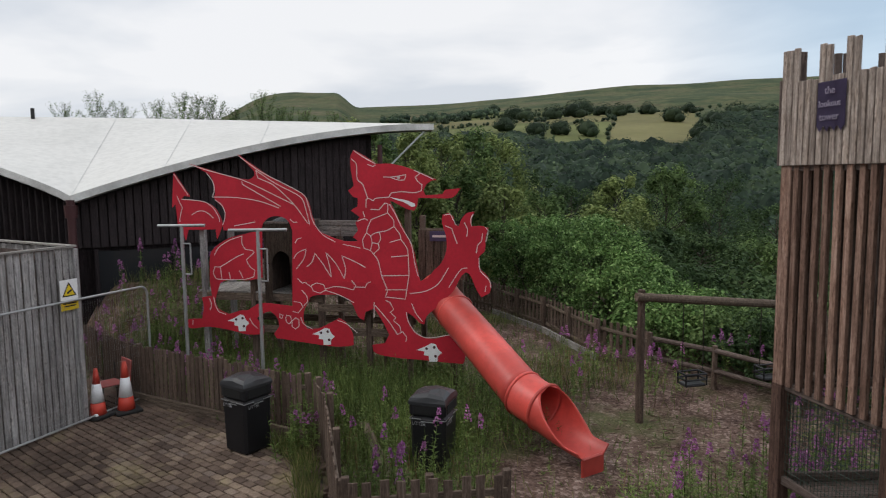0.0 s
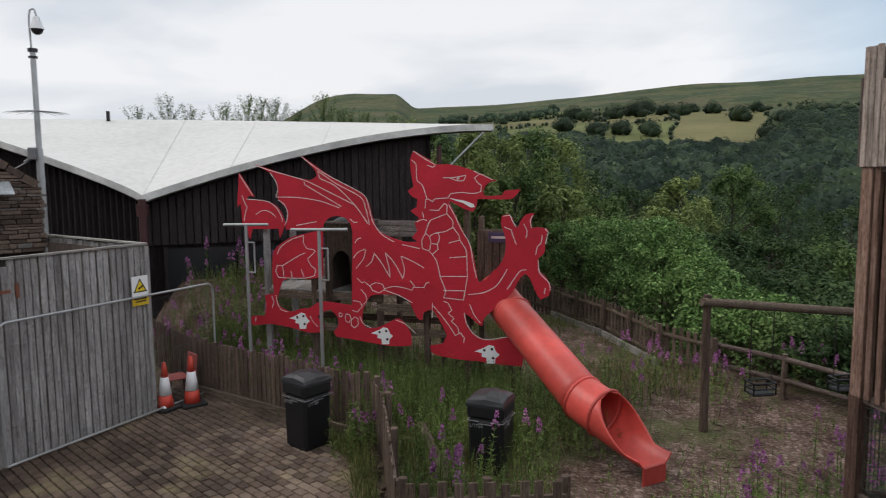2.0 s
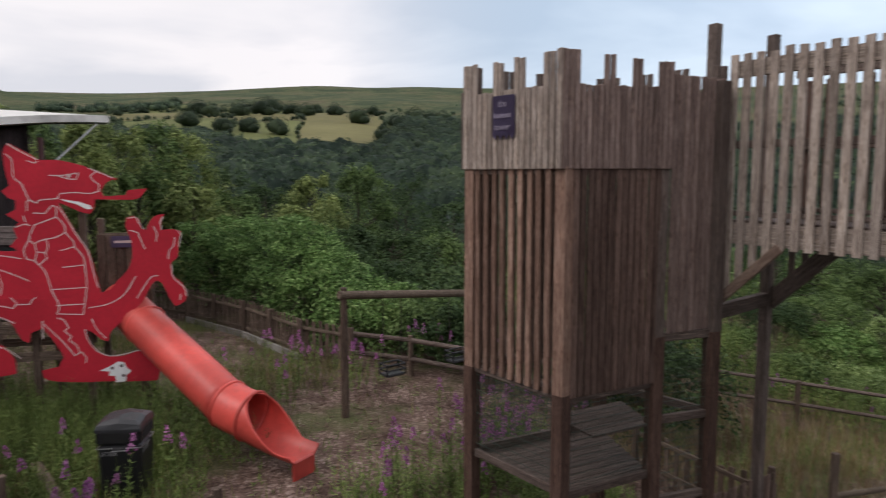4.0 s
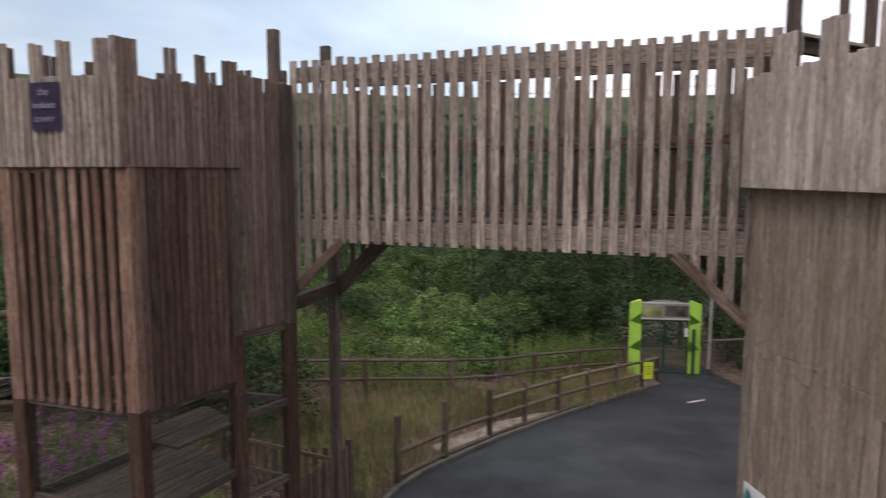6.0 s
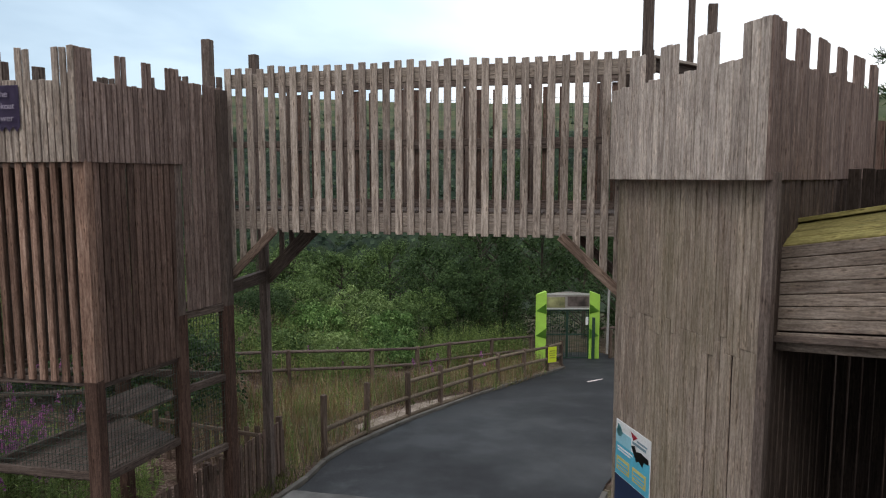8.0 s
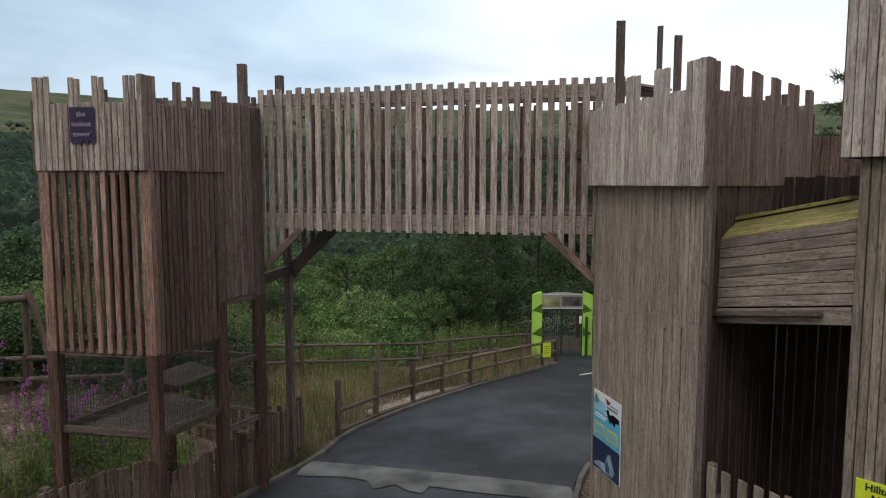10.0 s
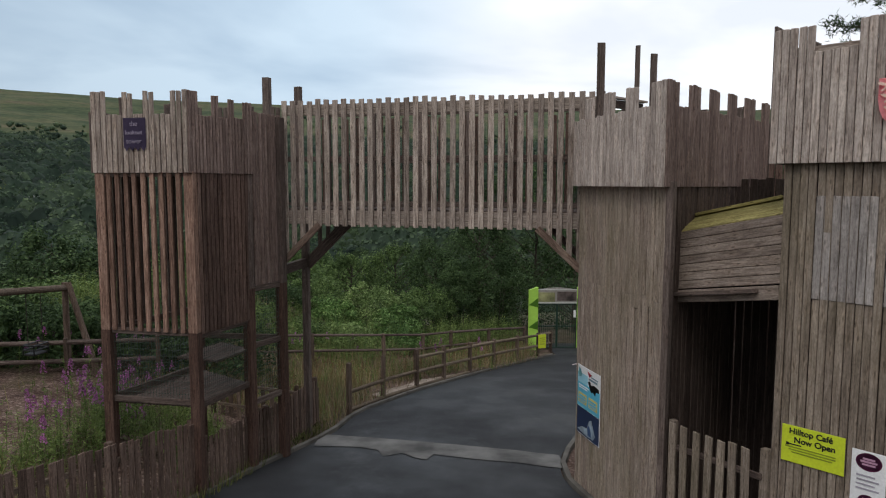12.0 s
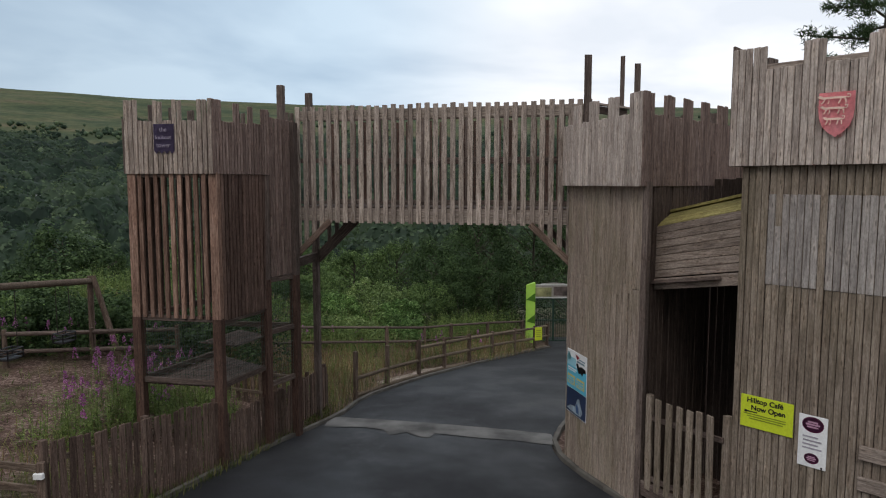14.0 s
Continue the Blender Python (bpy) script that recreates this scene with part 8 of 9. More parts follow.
# thin trees showing over the hall's roof
for x, y, top, sp in ((-48.74, -4.66, 9.2, 1.3), (-48.2, -2.81, 9.9, 1.5), (-47.65, -1.39, 9.23, 1.3), (-46.96, 0.75, 9.39, 1.0), (-46.54, 2.14, 9.73, 1.0), (-46.26, 2.92, 9.61, 1.1), (-45.97, 3.78, 9.53, 1.2), (-45.03, 6.72, 9.86, 1.1), (-45.44, 5.12, 8.79, 1.0), (-44.54, 7.88, 8.94, 1.0), (-44.06, 9.25, 8.74, 1.2), (-43.48, 10.96, 8.65, 1.2)):
    sapling(x, y, top, sp)
# thicket beyond the arch
for i, (x, y, top, s) in enumerate(((-11.1, 38.8, 0.2, 3.2), (-7.9, 34.8, 0.1, 2.8), (-5.1, 31.8, 0.3, 2.4), (-0.7, 29.9, 0.9, 2.3), (1.6, 28.9, 2.7, 2.2), (2.9, 30.4, 4.8, 2.7), (4.7, 31.8, 5.0, 2.9), (6.4, 30.0, 4.6, 2.6), (7.6, 27.6, 4.0, 2.2), (9.8, 29.5, 4.5, 2.8), (12.0, 26.5, 4.0, 2.6), (9.3, 22.0, 2.6, 2.0), (11.5, 19.5, 2.8, 2.2), (-2.8, 33.5, 0.6, 2.4))):
    tree("alder_tree", "dense dark green alder filling the gap beyond the arch", x, y, top, s, LEAF_DARK if x > -1.0 or x < -10 else LEAF_MID, 11000, 0.12, 0.11, "thicket beyond the arch", bare=0.0)
for i, (x, y, top, s) in enumerate(((-4.9, 24.4, -0.6, 1.3), (-3.3, 25.4, -0.1, 1.5), (-2.1, 24.2, -0.9, 1.2), (-1.0, 26.3, -0.5, 1.5), (-7.4, 24.4, 0.0, 1.6), (-6.0, 26.2, 0.1, 1.6), (0.7, 26.9, 0.5, 1.6), (2.3, 26.8, 1.0, 1.7), (-9.4, 23.4, -0.1, 1.6), (-5.6, 20.8, -0.9, 1.2), (-3.9, 21.8, -1.2, 1.1), (-7.3, 19.8, -0.7, 1.2), (-1.9, 22.6, -1.5, 1.0), (-9.5, 18.3, -0.4, 1.4))):
    tone = "BLBMDMDDDMLMBD"[i]
    bush("elder_bush", {"L": "yellow-green", "B": "light green", "M": "mid-green", "D": "dark green"}[tone] + " elder bush among willowherb beyond the fence", x, y, top, s, {"L": LEAF_LIME, "B": LEAF_BRIGHT, "M": LEAF_MID, "D": LEAF_DARK}[tone], 8500, 0.095, "bushes beyond the arch")

# a pine behind the shield tower
pine = thing("pine_tree", "dark green pine with open drooping branches", "tree")
px, py, pz = 9.4, 10.2, ground_z(9.4, 10.2)
bm = bmesh.new()
add_rod(bm, (px, py, pz - 0.2), (px + 0.2, py, pz + 10.9), 0.17, 0.05, 9)
part("trunk", bm, BARK, pine)
bm = bmesh.new()
pv = []
for i in range(44):
    t = 0.35 + 0.63 * i / 44
    a = i * 2.4
    reach = (1 - t) * 4.2 + 0.7
    p0 = Vector((px + 0.2 * t, py, pz + 10.9 * t))
    p1 = p0 + Vector((math.cos(a) * reach, math.sin(a) * reach, 0.18 * reach - 0.1))
    add_rod(bm, p0, p1, 0.035, 0.012, 5)
    side_ = np.array((-math.sin(a), math.cos(a), 0.0))
    for j in range(20):
        q = np.array(p0.lerp(p1, 0.25 + 0.75 * j / 19)) + side_ * RNG.normal(0, 0.10 + 0.16 * reach * (1 - j / 19) * 0.5) + RNG.normal(size=3) * 0.07
        d = unit(RNG.normal(size=(44, 3)) + np.array([math.cos(a) * 0.7, math.sin(a) * 0.7, 0.5]))
        pv.append(diamonds(q + d * 0.06 + RNG.normal(size=(44, 3)) * 0.05, unit(np.cross(d, RNG.normal(size=d.shape))), 0.13, 0.019, d))
part("branchwork", bm, BARK, pine)
cr = new("needle_mass", quad_mesh("needle_mass", np.concatenate(pv), LEAF_DARK))
cr.parent = pine

# ------------------------------------------------------------ far woods, hedges and fields
def ball(level):
    bm = bmesh.new()
    bmesh.ops.create_icosphere(bm, subdivisions=level, radius=1.0)
    vs_, fs_ = np.array([v.co for v in bm.verts]), np.array([[q.index for q in f.verts] for f in bm.faces])
    bm.free()
    return vs_, fs_


def crowns(name, label, spots, leaves, size, material, level=2):
    """Many distant crowns in one mesh: lumpy solid masses with loose leaves on them; spots are x, y, radius, height."""
    bv_, bf_ = ball(level)
    vs_, tri, quads, n0 = [], [], [], 0
    for x, y, r, h in spots:
        g = ground_z(x, y)
        f = np.zeros(len(bv_))
        for q in range(4):
            f += np.sin(bv_ @ (RNG.normal(size=3) * (2.4 + 1.3 * q)) + RNG.uniform(0, 6.3)) / (1.4 + q)
        vs_.append(np.array((x, y, g + h * 0.42)) + bv_ * (0.84 + 0.18 * f)[:, None] * np.array((r, r, h * 0.5)))
        tri.append(bf_ + n0)
        n0 += len(bv_)
        quads.append(blob((x, y, g + h * 0.47), (r * 1.05, r * 1.05, h * 0.58), leaves, r * size, 0.35, 0.84, 0.5, -0.2))
    q = np.concatenate(quads)
    allv = np.concatenate(vs_ + [q])
    t = np.concatenate(tri).astype(np.int32)
    k = len(q) // 4
    loops = np.concatenate([t.ravel(), np.arange(n0, n0 + 4 * k, dtype=np.int32)])
    starts = np.concatenate([np.arange(0, 3 * len(t), 3), 3 * len(t) + np.arange(0, 4 * k, 4)]).astype(np.int32)
    me = bpy.data.meshes.new(name)
    me.vertices.add(len(allv))
    me.vertices.foreach_set("co", allv.astype(np.float32).ravel())
    me.loops.add(len(loops))
    me.loops.foreach_set("vertex_index", loops)
    me.polygons.add(len(starts))
    me.polygons.foreach_set("loop_start", starts)
    me.polygons.foreach_set("use_smooth", np.ones(len(starts), dtype=bool))
    me.update(calc_edges=True)
    me.materials.append(material)
    return tagged(new(name, me), label, "woodland", "", "stuff")


def bearing_spots(n, r0, r1, a0, a1, rmin, rmax, power=1.0, keep=None):
    out = []
    while len(out) < n:
        r = math.sqrt(RNG.uniform(r0 * r0, r1 * r1)) if power == 1 else lerp(r0, r1, RNG.uniform() ** power)
        a = RNG.uniform(a0, a1)
        x, y = -r * math.sin(radians(a)), r * math.cos(radians(a))
        if keep and not keep(r, a, x, y):
            continue
        s = RNG.uniform(rmin, rmax)
        out.append((x, y, s, s * RNG.uniform(1.7, 2.4)))
    return out


def canopy(name, label, r0, r1, dr, a0, a1, da, cell, height, leaves, size, material, deep, keep):
    """Closed woodland canopy: domed crowns crowding over the slope, roughened with loose leaf clumps."""
    rs, az = np.arange(r0, r1, dr), np.radians(np.arange(a0, a1, da))
    rr, aa = np.meshgrid(rs, az, indexing="ij")

    def tops(x, y, cell=cell):
        i0, j0 = np.floor(x / cell).astype(int), np.floor(y / cell).astype(int)
        best, nx, ny = np.zeros_like(x), np.zeros_like(x), np.zeros_like(x)
        for di in (-1, 0, 1):
            for dj in (-1, 0, 1):
                ci, cj = i0 + di, j0 + dj
                h1 = np.abs(np.sin(ci * 127.1 + cj * 311.7) * 43758.5453) % 1
                h2 = np.abs(np.sin(ci * 269.5 + cj * 183.3) * 24634.6345) % 1
                h3 = np.abs(np.sin(ci * 419.2 + cj * 371.9) * 35734.1743) % 1
                ox, oy = x - (ci + 0.15 + 0.7 * h1) * cell, y - (cj + 0.15 + 0.7 * h2) * cell
                rad = cell * (0.46 + 0.26 * h3)
                here = (0.62 + 0.38 * h3) * np.sqrt(np.maximum(0, 1 - (ox * ox + oy * oy) / rad ** 2))
                win = here > best
                nx, ny = np.where(win, ox / rad, nx), np.where(win, oy / rad, ny)
                best = np.maximum(best, here)
        return best, nx, ny

    def surface(r, a):
        x, y = -r * np.sin(a), r * np.cos(a)
        g = np.array([ground_z(p, q) for p, q in zip(x.ravel(), y.ravel())]).reshape(x.shape)
        m = np.array([keep(u, math.degrees(w), p, q) for u, w, p, q in zip(r.ravel(), a.ravel(), x.ravel(), y.ravel())]).reshape(x.shape)
        return x, y, g + np.where(m > 0, m * height * (0.10 + 0.62 * tops(x, y)[0] + 0.30 * tops(x, y, cell * 0.31)[0]), -3.0), m

    x, y, z, m = surface(rr, aa)
    n_r, n_a = rr.shape
    idx = np.arange(n_r * n_a).reshape(n_r, n_a)
    quads = np.stack([idx[:-1, :-1], idx[:-1, 1:], idx[1:, 1:], idx[1:, :-1]], axis=-1).reshape(-1, 4)
    base = np.stack([x, y, z], axis=-1).reshape(-1, 3)
    lr = r0 + (r1 - r0) * RNG.uniform(0, 1, leaves) ** 1.35
    la = np.radians(RNG.uniform(a0, a1, leaves))
    lx, ly, lz, lm = surface(lr, la)
    dome, nx, ny = tops(lx, ly)
    ok = (lm > 0.3) & (dome > 0.2)
    p = np.stack([lx, ly, lz], axis=-1)[ok]
    face = np.stack([nx, ny, np.sqrt(np.maximum(0.05, 1 - nx * nx - ny * ny))], axis=-1)[ok]
    sz = size * RNG.uniform(0.5, 1.4, len(p))
    lv = diamonds(p + face * size * RNG.uniform(-0.2, 0.7, (len(p), 1)), unit(RNG.normal(size=p.shape) * 0.55 + face), sz, sz * 0.7)
    n0, k = len(base), len(p)
    loops = np.concatenate([quads.ravel(), np.arange(n0, n0 + 4 * k)]).astype(np.int32)
    me = bpy.data.meshes.new(name)
    me.vertices.add(n0 + 4 * k)
    me.vertices.foreach_set("co", np.concatenate([base, lv]).astype(np.float32).ravel())
    me.loops.add(len(loops))
    me.loops.foreach_set("vertex_index", loops)
    me.polygons.add(len(loops) // 4)
    me.polygons.foreach_set("loop_start", np.arange(0, len(loops), 4, dtype=np.int32))
    # the sheet's dark colour paints the shade seen between leaf clumps
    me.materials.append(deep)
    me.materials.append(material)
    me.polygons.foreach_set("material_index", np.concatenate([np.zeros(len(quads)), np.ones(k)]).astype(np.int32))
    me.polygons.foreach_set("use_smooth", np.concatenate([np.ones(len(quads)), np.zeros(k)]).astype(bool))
    me.update(calc_edges=True)
    return tagged(new(name, me), label, "woodland", "", "stuff")


def upper_edge(r, a, x, y):
    """Woodland up to the moor's edge, or to the pastures further left."""
    n = noise.noise((x * 0.006, y * 0.006, 2))
    top = lerp(560 + 170 * n + 120 * smooth(36, 42, a), lerp(395 + 35 * n, 500 + 50 * n, smooth(57, 61, a)), smooth(44.5, 47.5, a))
    return smooth(128, 180, r) if r < top else 0.0


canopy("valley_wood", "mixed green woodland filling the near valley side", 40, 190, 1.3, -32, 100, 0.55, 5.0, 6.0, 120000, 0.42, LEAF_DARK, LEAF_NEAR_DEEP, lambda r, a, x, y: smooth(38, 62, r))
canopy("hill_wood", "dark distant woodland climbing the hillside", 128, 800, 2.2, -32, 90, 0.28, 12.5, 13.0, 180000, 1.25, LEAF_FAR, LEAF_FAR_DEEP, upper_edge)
crowns("valley_wood", "olive green birches scattered in the near valley", bearing_spots(150, 50, 190, -32, 90, 1.2, 2.4), 300, 0.15, LEAF_MID, 2)
crowns("valley_wood", "olive trees standing over the dark woodland", bearing_spots(110, 260, 480, -32, 90, 2.2, 4.4), 140, 0.2, LEAF_FAR_OLIVE, 2)


# field oaks standing singly and in rows between the pastures: bearing, distance, radius
OAKS = ((61.9, 675, 9.3), (61.1, 890, 11.1), (60.2, 825, 9.3), (59.4, 620, 7.7), (58.0, 855, 10.7), (57.4, 600, 8.2), (56.3, 860, 11.8), (55.2, 575, 8.6), (54.0, 835, 9.4), (52.9, 790, 8.9), (52.1, 890, 6.7), (48.6, 685, 9.4),
        (47.5, 795, 6.9), (46.7, 550, 6.9), (45.7, 675, 7.6), (44.0, 710, 10.6), (42.9, 710, 8.9), (41.8, 715, 8.9), (62.8, 1060, 7.4), (65.1, 945, 5.2), (66.8, 855, 4.3), (55.6, 930, 11.6), (50.6, 795, 7.9))
oak_spots = []
for az_, r_, s_ in OAKS:
    for k in range(3):
        q_ = s_ * (0.95, 0.72, 0.62)[k]
        a_, d_ = az_ + (0.0, 0.42, -0.40)[k] * s_ / 9, r_ + (0, 8, -6)[k]
        oak_spots.append((-d_ * math.sin(radians(a_)), d_ * math.cos(radians(a_)), q_, q_ * 1.75))
crowns("hedgerow_trees", "broad dark field oaks in rows between pastures", oak_spots, 420, 0.17, LEAF_OAK, 2)


def field_edge(r, a, x, y):
    """Along the bounds of the pastures."""
    return field_slot(a, r) == 0 and (field_slot(a + 0.35, r) or field_slot(a - 0.35, r) or field_slot(a, r + 14) or field_slot(a, r - 14))


crowns("hedgerow", "low dark hedges along the field edges", bearing_spots(330, 470, 1040, 46.5, 67.5, 1.4, 3.0, keep=field_edge), 40, 0.3, LEAF_OAK, 1)
crowns("hedgerow_trees", "dark strip of woodland below the moor", bearing_spots(150, 960, 1040, 62.5, 72, 3.0, 5.5), 50, 0.27, LEAF_FAR, 1)
crowns("hill_wood", "rounded tree crowns standing out of the hillside wood", bearing_spots(300, 300, 600, 28, 74, 3.2, 5.6, keep=lambda r, a, x, y: upper_edge(r, a, x, y) > 0.3), 110, 0.2, LEAF_FAR, 1)
crowns("hill_wood", "paler rounded crowns in the hillside wood", bearing_spots(160, 300, 600, -32, 74, 3.0, 5.4, keep=lambda r, a, x, y: upper_edge(r, a, x, y) > 0.3 and noise.noise((x * 0.012, y * 0.012, 8)) > -0.1), 110, 0.2, LEAF_FAR_OLIVE, 1)
crowns("hill_wood", "dark rounded crowns along the upper edge of the wood", bearing_spots(240, 400, 700, 28, 60, 4.0, 7.0, keep=lambda r, a, x, y: upper_edge(r, a, x, y) > 0.3), 110, 0.2, LEAF_OAK, 1)
def scrub(r, a, x, y):
    """Bracken and thorn in ragged drifts, thinning towards the ridge."""
    return noise.noise((x * 0.007, y * 0.007, 4)) + 0.5 * noise.noise((x * 0.03, y * 0.03, 6)) > 0.05 + 0.55 * smooth(700, 1150, r)


scrub_spots = [(x, y, r * 0.8, r * 1.5) for x, y, r, h in bearing_spots(1000, 520, 1150, -32, 47, 1.6, 4.2, keep=scrub)]
crowns("moor_scrub", "drifts of bracken and thorn scrub on the open hillside", scrub_spots, 16, 0.42, LEAF_FAR, 1)

# electricity pylon standing in the valley wood
pylon = thing("electricity_pylon", "slender grey lattice pylon rising out of the woodland", "pylon")
PX, PY, PT = -122.4, 201.3, 0.5
PB = ground_z(PX, PY) - 0.3
for sx_, sy_ in ((-1, -1), (1, -1), (1, 1), (-1, 1)):
    bm = bmesh.new()
    add_rod(bm, (PX + 1.6 * sx_, PY + 1.6 * sy_, PB), (PX + 0.22 * sx_, PY + 0.22 * sy_, PT), 0.11, 0.07, 5)
    part("leg", bm, GALV, pylon)
bm = bmesh.new()
for k in range(10):
    t0, t1 = k / 10, (k + 1) / 10
    h0, h1 = lerp(1.6, 0.22, t0), lerp(1.6, 0.22, t1)
    z0, z1 = lerp(PB, PT, t0), lerp(PB, PT, t1)
    for q in (-1, 1):
        add_rod(bm, (PX - h0 * q, PY - h0, z0), (PX + h1 * q, PY - h1, z1), 0.05, 0.05, 4)
        add_rod(bm, (PX - h0, PY - h0 * q, z0), (PX - h1, PY + h1 * q, z1), 0.05, 0.05, 4)
part("bracing", bm, GALV, pylon)["kind"] = "stuff"
for z in (PT - 0.4, PT - 1.7, PT - 3.0):
    bm = bmesh.new()
    add_rod(bm, (PX - 1.5, PY, z), (PX + 1.5, PY, z), 0.07, 0.07, 5)
    part("cross_arm", bm, GALV, pylon)

# ------------------------------------------------------------ long grass and willowherb
def grass(name, label, spots, material, h0, h1, w=0.016):
    p = np.array([(x, y, ground_z(x, y)) for x, y in spots])
    k = len(p)
    h = RNG.uniform(h0, h1, k)
    along = unit(np.stack([RNG.normal(0, 0.28, k), RNG.normal(0, 0.28, k), np.ones(k)], axis=1))
    n = unit(np.cross(along, RNG.normal(size=(k, 3))))
    v = diamonds(p + along * h[:, None] / 2 - np.array([0, 0, 0.03]), n, h, w, along)
    ob = new(name, quad_mesh(name, v, material))
    return tagged(ob, label, "grass", "", "stuff")


def scatter(n, poly, density=None):
    xs_, ys_ = [p[0] for p in poly], [p[1] for p in poly]
    out = []
    while len(out) < n:
        x, y = RNG.uniform(min(xs_), max(xs_)), RNG.uniform(min(ys_), max(ys_))
        if inside(x, y, poly) and (density is None or RNG.uniform() < density(x, y)):
            out.append((x, y))
    return out


def inside(x, y, poly):
    r = False
    for (xa, ya), (xb, yb) in zip(poly, poly[1:] + poly[:1]):
        if (ya > y) != (yb > y) and x < (xb - xa) * (y - ya) / (yb - ya) + xa:
            r = not r
    return r


def bare_gravel(x, y):
    """Thins the grass on the trodden gravel."""
    d = 0.62 + 0.9 * noise.noise((x * 0.55, y * 0.55, 1.0))
    for cx, cy, r in ((-8.0, 7.0, 1.9), (-14.2, 8.6, 1.6), (-16.3, 9.0, 1.2), (-7.4, 9.0, 1.6), (-8.8, 8.8, 1.7), (-9.8, 9.6, 1.4), (-7.3, 5.6, 1.2), (-9.6, 7.4, 1.3), (-7.0, 7.6, 1.2)):
        d *= 1 - 0.97 * math.exp(-((x - cx) ** 2 + (y - cy) ** 2) / (r * r))
    return max(0.0, d)


PLAY = [(-17.4, -1.3), (-14.2, 0.15), (-10.7, 2.4), (-9.6, 2.45), (-7.0, 1.95), (-6.6, 3.4), (-5.4, 3.4), (-5.7, 6.2), (-6.8, 10.2), (-12, 9.6), (-16, 9.7), (-18.2, 9.6), (-18.6, 0), (-18.6, -2.0)]
grass("long_grass", "long green weeds and grass across the play area", scatter(14000, PLAY, bare_gravel), GRASS, 0.18, 0.6, 0.012)
grass("tall_weeds", "tall rank green stems under the dragon", scatter(3500, [(-16.5, -0.6), (-14.2, 0.3), (-10.5, 2.8), (-9.2, 4.2), (-11.5, 5.0), (-15.5, 1.5)]), WILLOWHERB, 0.4, 0.95, 0.016)
def verge_growth(x, y):
    """Leaves a strip of bare gravel behind the rail fence."""
    d = 0.75 + noise.noise((x * 0.7, y * 0.7, 3))
    edge_ = on_line(ROAD_LEFT, y) - x
    return d * (0.06 if 13.2 < y < 17.5 and edge_ < 0.95 else 1.0)


VERGE = [(-3.3, 10.4), (-2.7, 10.6), (-2.2, 12.0), (-1.1, 14.2), (1.0, 17.2), (3.3, 20.6), (3.4, 23.6), (0.2, 21.0), (-2.2, 18.3), (-9.0, 14.2), (-7.0, 11.0), (-5.0, 11.2)]
grass("dry_grass", "tall straw-coloured grass beside the path", scatter(9000, VERGE, verge_growth), DRY_GRASS, 0.15, 0.75, 0.010)
grass("long_grass", "green grass growing through the dry verge", scatter(2600, VERGE, verge_growth), GRASS, 0.2, 0.65, 0.014)
MEADOW = [(-9.0, 14.6), (-2.3, 18.6), (0.2, 21.2), (3.2, 24.2), (3.0, 28), (-6, 27), (-14, 22), (-12, 15)]
grass("meadow_grass", "tall seeding grass behind the field fence", scatter(4200, MEADOW, lambda x, y: max(0.0, 0.5 + noise.noise((x * 0.3, y * 0.3, 15)))), DRY_GRASS, 0.4, 1.05, 0.013)
grass("edge_weeds", "small weeds along the fence foot", scatter(1600, [(-5.5, 3.0), (-4.9, 3.05), (-3.85, 6.2), (-2.9, 9.6), (-2.5, 10.6), (-3.1, 10.4), (-4.15, 6.35)]), GRASS, 0.1, 0.4, 0.014)
grass("edge_weeds", "weeds at the paving's edge", scatter(1500, [(-10.9, 1.75), (-9.9, 2.05), (-7.0, 1.55), (-7.2, 1.3), (-9.9, 1.7), (-10.8, 1.45)]), GRASS, 0.1, 0.45, 0.014)


def weeds(name, label, spots, material, h0, h1, leaf=0.10, per=16):
    """Leafy upright weeds as one mass: thin stems with narrow leaves all the way up."""
    p = np.array([(x, y, ground_z(x, y)) for x, y in spots])
    k = len(p)
    h = RNG.uniform(h0, h1, k)
    lean_ = unit(np.stack([RNG.normal(0, 0.1, k), RNG.normal(0, 0.1, k), np.ones(k)], axis=1))
    v = [diamonds(p + lean_ * h[:, None] / 2, unit(np.cross(lean_, RNG.normal(size=(k, 3)))), h, 0.012, lean_)]
    for j in range(per):
        t = (j + RNG.uniform(0, 1, k)) / per
        a = j * 2.4 + RNG.uniform(0, 6.28, k)
        out = np.stack([np.cos(a), np.sin(a), np.full(k, 0.45)], axis=1)
        l = leaf * (1.2 - 0.75 * t)
        v.append(diamonds(p + lean_ * (h * (0.1 + 0.9 * t))[:, None] + out * l[:, None] * 0.45, unit(np.array([0, 0, 1.0]) - out * 0.35 + RNG.normal(size=(k, 3)) * 0.25), l, l * 0.27, out))
    return tagged(new(name, quad_mesh(name, np.concatenate(v), material)), label, "weeds", "", "stuff")


weeds("leafy_weeds", "leafy green weeds under the dragon and along the fence", scatter(1500, [(-17.2, -0.8), (-14.2, 0.3), (-10.5, 2.6), (-9.2, 3.0), (-9.2, 5.2), (-11.8, 6.8), (-15.5, 4.0), (-17.5, 2.0)]), WILLOWHERB, 0.35, 0.95)
weeds("leafy_weeds", "leafy weeds round the bins and pickets", scatter(420, [(-10.6, 2.35), (-9.7, 2.35), (-7.2, 1.95), (-7.0, 3.2), (-8.6, 4.6), (-9.6, 4.4)]), WILLOWHERB, 0.2, 0.7, 0.08)
